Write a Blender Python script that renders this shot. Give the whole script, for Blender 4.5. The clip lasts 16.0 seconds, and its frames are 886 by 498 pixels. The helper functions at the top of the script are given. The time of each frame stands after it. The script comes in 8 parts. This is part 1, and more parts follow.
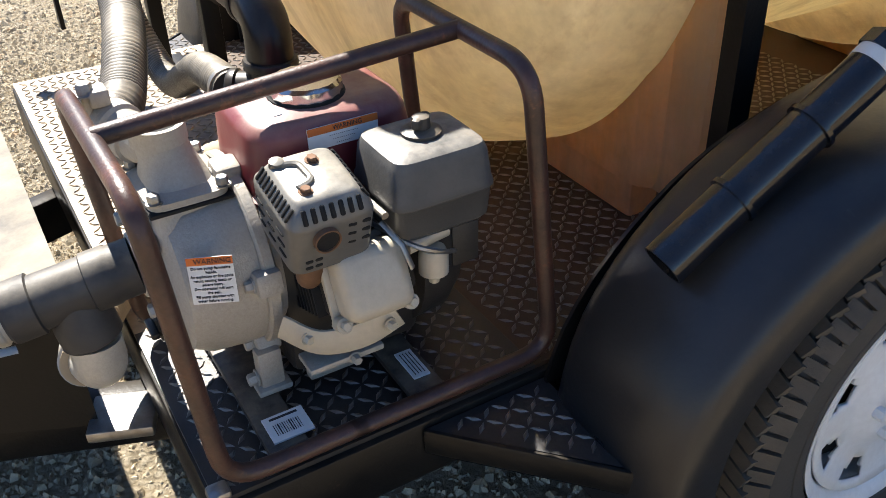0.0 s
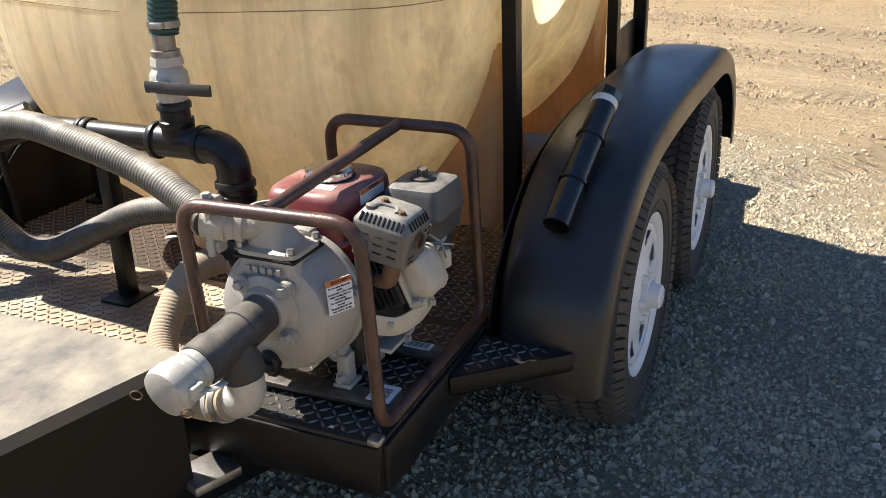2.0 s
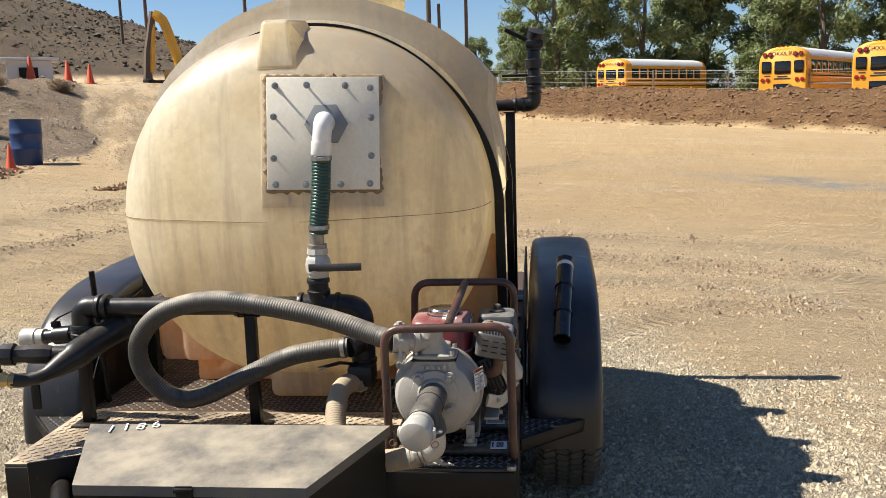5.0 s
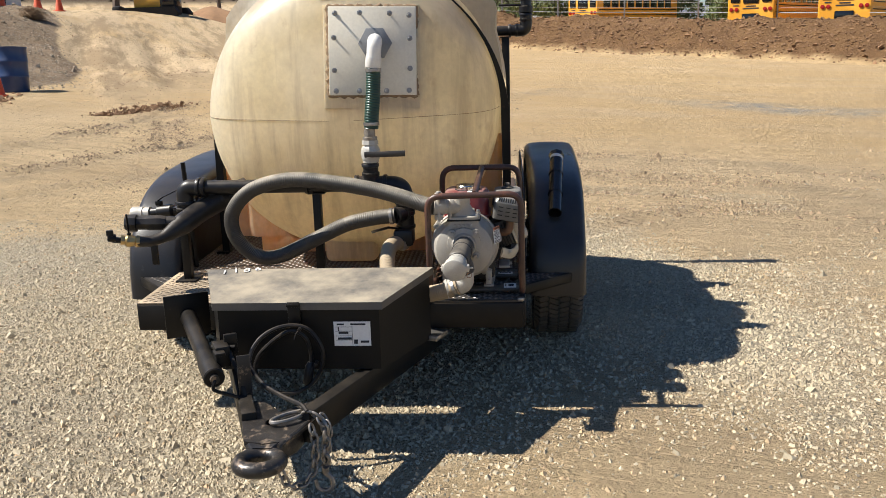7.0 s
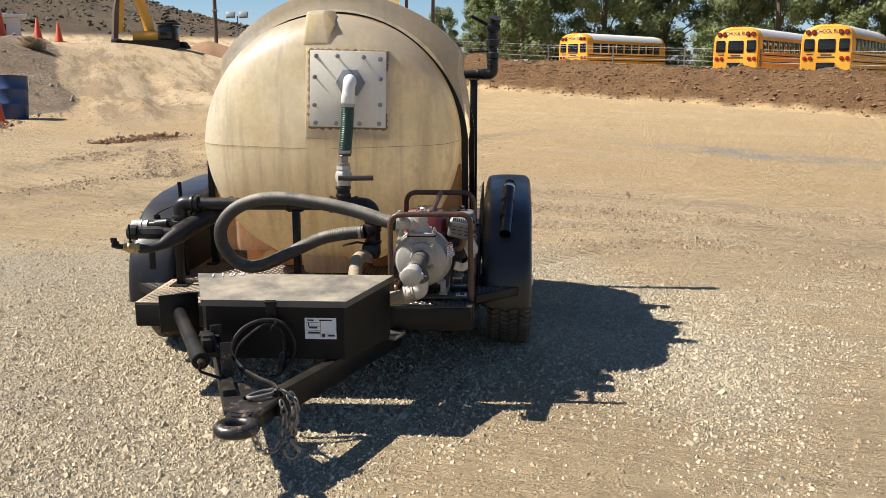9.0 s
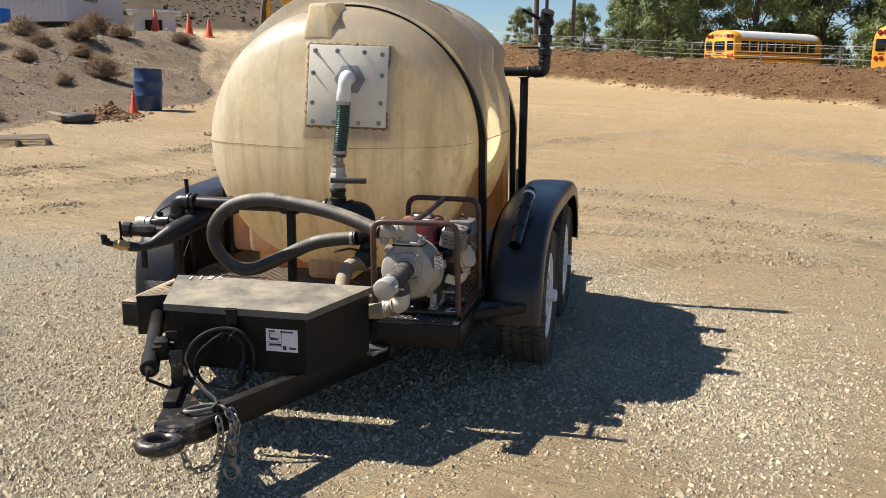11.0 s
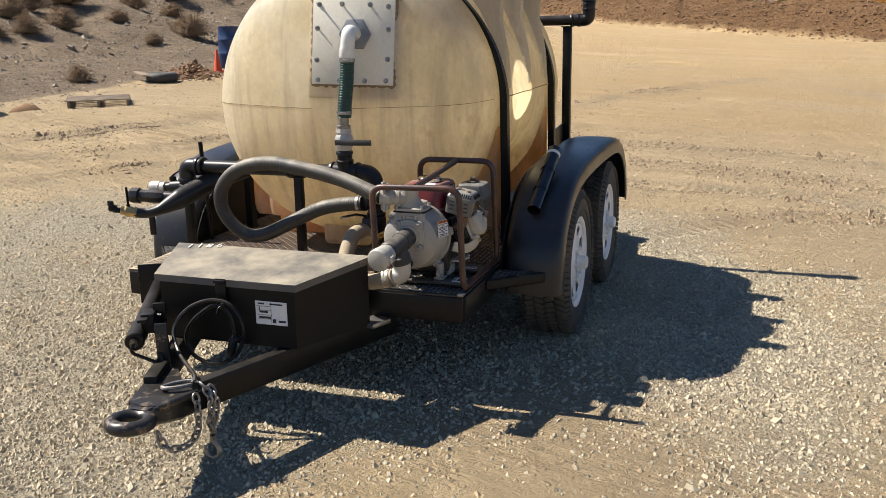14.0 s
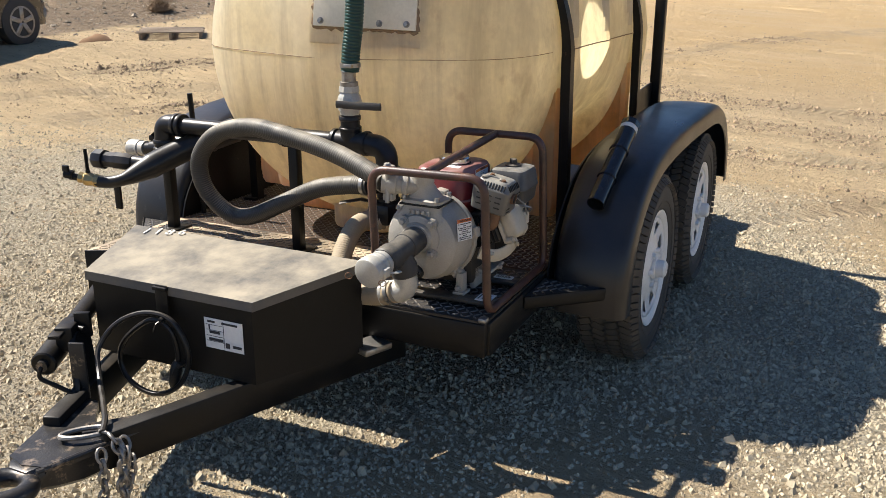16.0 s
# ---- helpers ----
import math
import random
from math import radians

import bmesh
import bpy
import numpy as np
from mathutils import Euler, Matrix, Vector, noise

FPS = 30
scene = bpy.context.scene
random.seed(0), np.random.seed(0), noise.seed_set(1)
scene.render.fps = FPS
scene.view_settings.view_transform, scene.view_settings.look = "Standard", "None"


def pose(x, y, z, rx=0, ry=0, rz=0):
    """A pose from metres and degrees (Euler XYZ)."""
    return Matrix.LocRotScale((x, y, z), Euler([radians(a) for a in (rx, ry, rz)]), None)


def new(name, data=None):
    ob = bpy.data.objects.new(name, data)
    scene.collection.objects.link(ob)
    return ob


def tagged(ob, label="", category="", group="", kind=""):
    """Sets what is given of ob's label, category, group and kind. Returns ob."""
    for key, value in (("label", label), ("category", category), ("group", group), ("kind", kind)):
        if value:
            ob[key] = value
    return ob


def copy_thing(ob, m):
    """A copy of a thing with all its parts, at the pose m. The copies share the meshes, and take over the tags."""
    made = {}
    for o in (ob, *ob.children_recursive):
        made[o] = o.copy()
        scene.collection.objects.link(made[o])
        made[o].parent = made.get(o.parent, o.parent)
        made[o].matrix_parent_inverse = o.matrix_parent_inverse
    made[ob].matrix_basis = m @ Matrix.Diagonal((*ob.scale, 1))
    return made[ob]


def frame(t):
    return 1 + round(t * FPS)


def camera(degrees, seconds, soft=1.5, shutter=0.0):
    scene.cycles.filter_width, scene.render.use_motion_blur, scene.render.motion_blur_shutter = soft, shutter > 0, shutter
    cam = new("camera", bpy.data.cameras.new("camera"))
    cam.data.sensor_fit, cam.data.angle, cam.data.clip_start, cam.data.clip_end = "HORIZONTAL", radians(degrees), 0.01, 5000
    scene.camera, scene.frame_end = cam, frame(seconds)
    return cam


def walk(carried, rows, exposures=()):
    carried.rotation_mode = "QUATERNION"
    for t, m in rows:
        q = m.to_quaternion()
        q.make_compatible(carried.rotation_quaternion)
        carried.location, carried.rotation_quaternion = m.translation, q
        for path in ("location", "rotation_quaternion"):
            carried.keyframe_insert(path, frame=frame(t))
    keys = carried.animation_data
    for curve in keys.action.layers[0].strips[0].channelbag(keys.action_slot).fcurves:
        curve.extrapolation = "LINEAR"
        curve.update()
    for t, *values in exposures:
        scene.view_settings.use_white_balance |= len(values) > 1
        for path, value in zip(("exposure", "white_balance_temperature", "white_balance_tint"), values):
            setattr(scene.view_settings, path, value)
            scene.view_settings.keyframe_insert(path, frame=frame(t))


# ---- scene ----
cam = camera(52.8, 16.0, soft=0.75)
METRES, EYE, TILT, LEAN, TURN = 6.522, 1.35, 0.0, 0.0, -29.8
ROWS = [
    (0.0, 0.0, 0.0, 0.0, -0.9, -33.6, 1.36),
    (0.5, -0.0367, -0.0121, 0.0042, -14.76, -32.68, 3.09),
    (1.0, -0.0666, -0.0338, 0.0051, -23.82, -29.97, 2.61),
    (1.5, -0.1074, -0.0571, 0.0108, -30.1, -25.84, 1.5),
    (2.0, -0.1533, -0.0643, 0.0112, -36.53, -22.63, 1.54),
    (2.5, -0.1898, -0.0733, 0.0152, -41.92, -19.56, 1.36),
    (3.0, -0.2314, -0.0899, 0.0172, -45.48, -15.38, 1.09),
    (3.5, -0.2666, -0.0941, 0.0217, -48.31, -11.4, 1.18),
    (6.0, -0.4466, -0.0993, 0.0272, -56.71, -10.63, 1.6),
    (6.5, -0.4803, -0.1211, 0.0242, -56.6, -12.27, 1.0),
    (7.0, -0.5113, -0.1369, 0.0237, -56.43, -13.38, 1.63),
    (7.5, -0.5443, -0.1433, 0.0213, -58.22, -13.93, 2.63),
    (8.0, -0.563, -0.1538, 0.0224, -59.01, -13.54, 2.09),
    (8.5, -0.5789, -0.1813, 0.0219, -57.31, -12.65, 0.53),
    (9.0, -0.5726, -0.2033, 0.025, -56.77, -10.92, 0.09),
    (11.5, -0.4447, -0.2611, 0.026, -45.17, -11.33, -0.71),
    (12.0, -0.427, -0.2656, 0.0275, -43.45, -11.06, -0.96),
    (12.5, -0.412, -0.2708, 0.0286, -42.03, -10.25, -0.91),
    (13.0, -0.4058, -0.273, 0.0302, -41.4, -8.87, 0.1),
    (13.5, -0.4046, -0.2723, 0.0294, -41.53, -10.61, 0.96),
    (14.0, -0.3996, -0.2694, 0.0261, -41.43, -14.13, 1.06),
    (14.5, -0.3855, -0.256, 0.0227, -40.77, -15.51, 0.42),
    (15.0, -0.361, -0.2237, 0.0226, -40.53, -15.78, 0.75),
    (15.5, -0.3283, -0.2016, 0.0211, -38.77, -16.73, 0.89),
    (16.0, -0.2771, -0.1793, 0.02, -34.9, -17.81, -0.16),
]
walk(cam, [(t, pose(-0.12, -1.6155, EYE, TILT, LEAN, TURN) @ pose(METRES * x, METRES * y, METRES * z, 90 + pitch, roll, yaw)) for t, x, y, z, yaw, pitch, roll in ROWS],
     exposures=[(0.0, 1.66), (1.5, 1.48), (2.5, 1.24), (3.5, 1.10), (6.0, 0.91), (9.0, 0.88), (11.5, 0.84), (13.0, 0.83), (14.5, 0.91), (16.0, 1.07)])

# ---- light ----
SUN_WAY = Vector((0.022, -0.838, -1.0)).normalized()  # the way the sunlight travels
sun_data = bpy.data.lights.new("sun", "SUN")
sun_data.energy, sun_data.angle, sun_data.color = 5.0, radians(0.53), (1.0, 0.95, 0.87)
sun = new("sun", sun_data)
sun.matrix_world = Matrix.Translation((-4, 30, 40)) @ SUN_WAY.to_track_quat("-Z", "Y").to_matrix().to_4x4()
world = bpy.data.worlds.new("sky")
scene.world = world
world.use_nodes = True
wn = world.node_tree
wn.nodes.clear()
sky = wn.nodes.new("ShaderNodeTexSky")
sky.sky_type, sky.sun_disc = "NISHITA", False
sky.sun_elevation, sky.sun_rotation = radians(49.9), radians(-1.5)
sky.altitude, sky.air_density, sky.dust_density, sky.ozone_density = 300, 1.0, 0.0, 3.0
bg = wn.nodes.new("ShaderNodeBackground")
bg.inputs["Strength"].default_value = 0.053
wout = wn.nodes.new("ShaderNodeOutputWorld")
clear = wn.nodes.new("ShaderNodeMix")
clear.data_type, clear.blend_type = "RGBA", "MULTIPLY"
clear.inputs[0].default_value, clear.inputs[7].default_value = 1.0, (0.86, 0.96, 1.12, 1.0)
wn.links.new(sky.outputs[0], clear.inputs[6])
wn.links.new(clear.outputs[2], bg.inputs["Color"])
wn.links.new(bg.outputs[0], wout.inputs["Surface"])

# ---- materials ----
def material(name, base, rough=0.6, metal=0.0, second=None, amount=0.5, scale=9.0, contrast=0.25, bump=0.15, grain=90.0,
             dust=None, dust_amount=0.0, rust=None, rust_amount=0.0, rough_var=0.15, gloss=0.5, depth=0.004):
    """A worn surface: base varied towards second at two scales, dust lying on faces that look up, rust or wear in patches, fine relief."""
    m = bpy.data.materials.new(name)
    m.use_nodes = True
    t = m.node_tree
    t.nodes.clear()

    def node(kind, **values):
        n = t.nodes.new(kind)
        for key, value in values.items():
            n.inputs[key].default_value = value
        return n

    def link(a, b):
        t.links.new(a, b)

    def ramp(src, lo, hi):
        r = node("ShaderNodeMapRange")
        r.inputs["From Min"].default_value, r.inputs["From Max"].default_value = lo, hi
        link(src, r.inputs["Value"])
        return r.outputs["Result"]

    def blend(fac, a, b):
        x = t.nodes.new("ShaderNodeMix")
        x.data_type = "RGBA"
        link(fac, x.inputs[0])
        for s, i in ((a, 6), (b, 7)):
            if isinstance(s, tuple):
                x.inputs[i].default_value = (*s, 1.0)
            else:
                link(s, x.inputs[i])
        return x.outputs[2]

    def times(a, b):
        x = t.nodes.new("ShaderNodeMath")
        x.operation = "MULTIPLY"
        for s, i in ((a, 0), (b, 1)):
            if isinstance(s, float):
                x.inputs[i].default_value = s
            else:
                link(s, x.inputs[i])
        return x.outputs[0]

    def noise_at(sc, detail=5.0, roughness=0.6):
        n = node("ShaderNodeTexNoise", Scale=sc, Detail=detail, Roughness=roughness)
        link(geo.outputs["Position"], n.inputs["Vector"])
        return n.outputs["Fac"]

    geo = t.nodes.new("ShaderNodeNewGeometry")
    broad, fine = noise_at(scale), noise_at(grain, 3.0)
    second = second or tuple(c * 0.6 for c in base)
    colour = blend(times(ramp(broad, 0.5 - contrast, 0.5 + contrast), amount), base, second)
    colour = blend(times(ramp(fine, 0.35, 0.75), 0.35 * amount), colour, tuple(c * 0.55 for c in second))
    if rust:
        patch = ramp(noise_at(scale * 2.3, 8.0, 0.7), 0.62 - 0.3 * rust_amount, 0.72 - 0.3 * rust_amount)
        colour = blend(patch, colour, blend(fine, rust, tuple(c * 0.5 for c in rust)))
    if dust:
        sep = t.nodes.new("ShaderNodeSeparateXYZ")
        link(geo.outputs["Normal"], sep.inputs[0])
        cover = times(ramp(sep.outputs["Z"], 0.15, 0.95), times(ramp(noise_at(scale * 1.3, 6.0, 0.65), 0.32, 0.66), dust_amount))
        colour = blend(cover, colour, dust)
    shader = node("ShaderNodeBsdfPrincipled", Metallic=metal)
    link(colour, shader.inputs["Base Color"])
    shader.inputs["Specular IOR Level"].default_value = gloss
    rr = node("ShaderNodeMapRange")
    rr.inputs["To Min"].default_value, rr.inputs["To Max"].default_value = max(0.03, rough - rough_var), min(1.0, rough + rough_var)
    link(broad, rr.inputs["Value"])
    link(rr.outputs["Result"], shader.inputs["Roughness"])
    if bump:
        b = node("ShaderNodeBump", Strength=bump, Distance=depth)
        link(fine, b.inputs["Height"])
        link(b.outputs["Normal"], shader.inputs["Normal"])
    out = t.nodes.new("ShaderNodeOutputMaterial")
    link(shader.outputs[0], out.inputs["Surface"])
    return m


DUST = (0.36, 0.28, 0.19)
BLACK = material("black_paint", (0.0048, 0.0048, 0.0052), 0.38, second=(0.013, 0.0122, 0.011), amount=0.8, contrast=0.18, gloss=0.22, scale=9, dust=DUST, dust_amount=0.08, bump=0.12, grain=140, rust=(0.10, 0.06, 0.04), rust_amount=-0.1)
FENDER = material("fender_black", (0.0125, 0.0132, 0.0155), 0.33, second=(0.026, 0.0255, 0.026), scale=3.2, dust=DUST, dust_amount=0.10, bump=0.10, grain=110, gloss=0.45, rust=(0.085, 0.08, 0.072), rust_amount=-0.08)
HITCH = material("worn_black_steel", (0.012, 0.012, 0.013), 0.34, metal=0.25, second=(0.03, 0.028, 0.027), amount=0.9, scale=11, contrast=0.16, dust=DUST, dust_amount=0.06, bump=0.25, grain=150, rust=(0.28, 0.21, 0.15), rust_amount=0.25)
TREAD = material("tread_plate", (0.032, 0.0315, 0.033), 0.45, metal=0.2, second=(0.036, 0.033, 0.031), amount=0.8, scale=2.6, contrast=0.2, dust=(0.36, 0.275, 0.18), dust_amount=0.05, bump=0.2, grain=120)
# Brown includes the warm light that falls through the tank, put into the colour.
TREAD_BROWN = material("tread_plate_brown", (0.062, 0.042, 0.029), 0.6, metal=0.1, second=(0.085, 0.048, 0.028), amount=0.9, scale=2.6, contrast=0.2, gloss=0.3, dust=(0.36, 0.25, 0.15), dust_amount=0.06, bump=0.2, grain=120)
# Dusty tan, brightened in colour where the sun reaches the deck.
TREAD_DUSTY_SUNLIT = material("tread_plate_dusty_sunlit", (0.03, 0.027, 0.024), 0.6, metal=0.1, second=(0.16, 0.12, 0.08), amount=0.9, scale=3.1, contrast=0.2, dust=(0.58, 0.45, 0.30), dust_amount=1.0, bump=0.2, grain=120)
LUG_DUSTY_SUNLIT = material("tread_lug_dusty_sunlit", (0.16, 0.13, 0.10), 0.5, metal=0.3, second=(0.07, 0.055, 0.045), amount=0.8, scale=9, dust=(0.52, 0.41, 0.27), dust_amount=0.8, bump=0.1)
LUG = material("tread_lug", (0.25, 0.232, 0.21), 0.34, metal=0.4, second=(0.11, 0.098, 0.085), amount=0.8, scale=9, dust=(0.38, 0.29, 0.19), dust_amount=0.3, bump=0.1)
LID = material("lid_steel", (0.105, 0.100, 0.095), 0.7, second=(0.17, 0.15, 0.12), amount=0.8, scale=5.5, contrast=0.16, gloss=0.22, dust=(0.34, 0.292, 0.215), dust_amount=1.0, bump=0.12, grain=130)
PVC = material("black_pvc", (0.006, 0.006, 0.007), 0.36, second=(0.018, 0.017, 0.0165), gloss=0.35, scale=14, dust=DUST, dust_amount=0.15, bump=0.05)
PVC_DUSTY = material("dusty_grey_pvc", (0.035, 0.034, 0.035), 0.5, second=(0.06, 0.056, 0.05), gloss=0.35, scale=14, dust=(0.30, 0.26, 0.20), dust_amount=0.55, bump=0.08)
PVC_GLOSS = material("glossy_black_pvc", (0.006, 0.007, 0.010), 0.18, second=(0.014, 0.014, 0.015), gloss=0.6, scale=24, dust=DUST, dust_amount=0.06, bump=0.04, rough_var=0.10)
HOSE = material("hose_rubber", (0.014, 0.0137, 0.013), 0.55, second=(0.07, 0.062, 0.05), scale=5, dust=(0.42, 0.36, 0.27), dust_amount=0.8, bump=0.08)
HOSE_TAN = material("hose_dusty", (0.36, 0.28, 0.18), 0.75, second=(0.24, 0.185, 0.12), scale=7, dust=(0.45, 0.36, 0.24), dust_amount=0.7, bump=0.1)
HOSE_GREEN = material("green_hose", (0.012, 0.055, 0.038), 0.38, second=(0.02, 0.035, 0.03), scale=20, bump=0.05)
WHITE_PVC = material("white_pvc", (0.75, 0.74, 0.70), 0.4, second=(0.55, 0.52, 0.46), amount=0.4, scale=18, bump=0.03)
PLATE = material("poly_plate", (0.78, 0.735, 0.61), 0.5, second=(0.64, 0.56, 0.42), amount=0.5, scale=7, bump=0.05, rust=(0.46, 0.34, 0.20), rust_amount=-0.25)
CAULK = material("caulk", (0.20, 0.12, 0.06), 0.8, second=(0.40, 0.30, 0.18), scale=25, bump=0.3)
STEEL = material("zinc_steel", (0.42, 0.41, 0.39), 0.42, metal=0.9, second=(0.20, 0.17, 0.14), amount=0.7, scale=30, bump=0.1)
GALV = material("galvanised_chain", (0.38, 0.36, 0.33), 0.5, metal=0.7, second=(0.18, 0.14, 0.10), amount=0.8, scale=40, bump=0.2)
CHROME = material("chrome_cap", (0.72, 0.71, 0.69), 0.16, metal=1.0, second=(0.42, 0.38, 0.32), amount=0.4, scale=25, bump=0.02, dust=DUST, dust_amount=0.35)
CASTING = material("cast_aluminium", (0.43, 0.405, 0.36), 0.5, metal=0.15, second=(0.34, 0.305, 0.25), amount=0.7, scale=14, bump=0.25, grain=220, dust=DUST, dust_amount=0.3)
CAMLOCK = material("camlock_aluminium", (0.52, 0.50, 0.45), 0.48, metal=0.2, second=(0.40, 0.36, 0.29), amount=0.7, scale=18, bump=0.15, grain=200)
MUFFLER = material("muffler_guard", (0.12, 0.118, 0.112), 0.42, metal=0.3, second=(0.19, 0.175, 0.15), amount=0.8, scale=16, bump=0.12, dust=(0.40, 0.37, 0.31), dust_amount=0.9)
# Flat black; also fills holes and slots, their shade put into its colour.
MATT_BLACK = material("matt_black", (0.012, 0.011, 0.01), 0.9, bump=0.3)
TOOLBOX = material("toolbox_black", (0.0060, 0.0058, 0.0054), 0.48, second=(0.0135, 0.012, 0.0098), amount=0.9, scale=4, contrast=0.18, gloss=0.20, dust=DUST, dust_amount=0.06, bump=0.12, grain=140)
RED = material("red_tank", (0.15, 0.013, 0.02), 0.38, second=(0.20, 0.045, 0.045), amount=0.5, scale=9, dust=(0.42, 0.32, 0.26), dust_amount=0.55, bump=0.04)
ENGINE = material("engine_black", (0.018, 0.018, 0.018), 0.5, second=(0.06, 0.05, 0.04), scale=20, dust=DUST, dust_amount=0.4, bump=0.2)
PLASTIC = material("air_cleaner_plastic", (0.045, 0.046, 0.048), 0.45, second=(0.09, 0.086, 0.078), amount=0.5, scale=16, dust=(0.36, 0.33, 0.28), dust_amount=0.65, bump=0.10, grain=180)
CAGE = material("cage_tube", (0.10, 0.045, 0.03), 0.4, second=(0.035, 0.02, 0.017), amount=0.9, scale=13, contrast=0.16, rust=(0.19, 0.075, 0.04), rust_amount=0.15, bump=0.2, grain=160)
COVER = material("valve_cover", (0.53, 0.475, 0.37), 0.45, metal=0.1, second=(0.42, 0.36, 0.27), amount=0.5, scale=18, bump=0.12)
RUSTY = material("rusted_bolt", (0.20, 0.11, 0.06), 0.7, metal=0.3, second=(0.12, 0.06, 0.035), scale=60, bump=0.2)
BRASS = material("brass", (0.55, 0.40, 0.18), 0.35, metal=0.9, second=(0.30, 0.20, 0.09), scale=35, bump=0.1)
RUBBER = material("tyre_rubber", (0.034, 0.033, 0.031), 0.72, second=(0.085, 0.075, 0.062), scale=8, dust=(0.28, 0.22, 0.15), dust_amount=0.2, bump=0.2, grain=120)
TREADBLOCK = material("tyre_tread", (0.045, 0.042, 0.038), 0.8, second=(0.15, 0.12, 0.085), amount=0.8, scale=11, bump=0.25, grain=120)
RIM = material("white_rim", (0.84, 0.84, 0.83), 0.35, second=(0.62, 0.57, 0.50), amount=0.35, scale=12, bump=0.03, rust=(0.30, 0.17, 0.09), rust_amount=-0.4)
PAPER = material("paper_label", (0.78, 0.78, 0.76), 0.6, second=(0.66, 0.64, 0.60), amount=0.4, scale=30, bump=0.03)
INK = material("label_ink", (0.03, 0.03, 0.035), 0.6, bump=0)
ORANGE_INK = material("warning_orange", (0.70, 0.17, 0.03), 0.5, bump=0)
CHALK = material("chalk_white", (0.82, 0.81, 0.77), 0.9, second=(0.6, 0.57, 0.5), scale=60, amount=1.0, bump=0.1)
ROCK = material("gravel_stone", (0.67, 0.565, 0.39), 0.9, second=(0.47, 0.39, 0.265), amount=0.8, scale=28, bump=0.3, grain=260)
WOOD = material("weathered_wood", (0.30, 0.225, 0.15), 0.8, second=(0.16, 0.12, 0.085), scale=8, bump=0.3, grain=50)
POLE = material("creosote_pole", (0.085, 0.06, 0.045), 0.85, second=(0.15, 0.11, 0.08), scale=6, bump=0.3)
YELLOW = material("bus_yellow", (0.80, 0.36, 0.025), 0.4, second=(0.66, 0.29, 0.03), amount=0.5, scale=1.5, bump=0.02)
EXC_YELLOW = material("machine_yellow", (0.72, 0.37, 0.03), 0.45, second=(0.50, 0.27, 0.05), scale=1.2, bump=0.05)
BUS_WHITE = material("bus_roof_white", (0.72, 0.72, 0.70), 0.5, second=(0.60, 0.58, 0.54), scale=1.0, bump=0.02)
DARK_GLASS = material("dark_glass", (0.012, 0.014, 0.016), 0.08, bump=0, rough_var=0.04)
BLUE = material("blue_plastic", (0.012, 0.035, 0.11), 0.4, second=(0.03, 0.06, 0.14), scale=4, dust=DUST, dust_amount=0.3, bump=0.05)
BIN_BLUE = material("bin_blue", (0.01, 0.16, 0.55), 0.45, second=(0.02, 0.12, 0.40), scale=4, bump=0.03)
CONE_ORANGE = material("cone_orange", (0.75, 0.09, 0.015), 0.5, second=(0.5, 0.08, 0.03), scale=8, bump=0.05)
SIDING = material("office_siding", (0.60, 0.565, 0.60), 0.6, second=(0.52, 0.49, 0.51), amount=0.5, scale=0.8, bump=0.03)
ROOFING = material("office_roof", (0.27, 0.31, 0.33), 0.7, second=(0.34, 0.37, 0.38), scale=1.5, bump=0.1)
GREY_PAINT = material("grey_metal", (0.22, 0.23, 0.24), 0.5, second=(0.15, 0.15, 0.15), scale=2, bump=0.05)
CAR_PAINT = material("car_paint", (0.10, 0.092, 0.078), 0.25, metal=0.5, second=(0.14, 0.13, 0.11), scale=3, bump=0.01)
RED_LENS = material("red_lens", (0.35, 0.015, 0.012), 0.2, bump=0)
LEAF = material("tree_leaves", (0.135, 0.175, 0.062), 0.55, second=(0.22, 0.245, 0.10), amount=0.9, scale=0.7, contrast=0.2, bump=0)
BARK = material("tree_bark", (0.16, 0.12, 0.085), 0.9, second=(0.08, 0.06, 0.045), scale=5, bump=0.4)
BRUSH = material("dry_brush", (0.34, 0.22, 0.12), 0.85, second=(0.22, 0.15, 0.085), amount=0.9, scale=3, bump=0)
SAGE = material("hill_brush", (0.125, 0.094, 0.057), 0.95, second=(0.088, 0.069, 0.043), amount=0.9, scale=0.4, bump=0)
SHED_WHITE = material("shed_white", (0.70, 0.70, 0.68), 0.6, second=(0.6, 0.58, 0.54), scale=2, bump=0.03)
MOUNTAIN = material("far_mountain", (0.16, 0.17, 0.20), 1.0, second=(0.20, 0.20, 0.22), scale=0.02, bump=0)


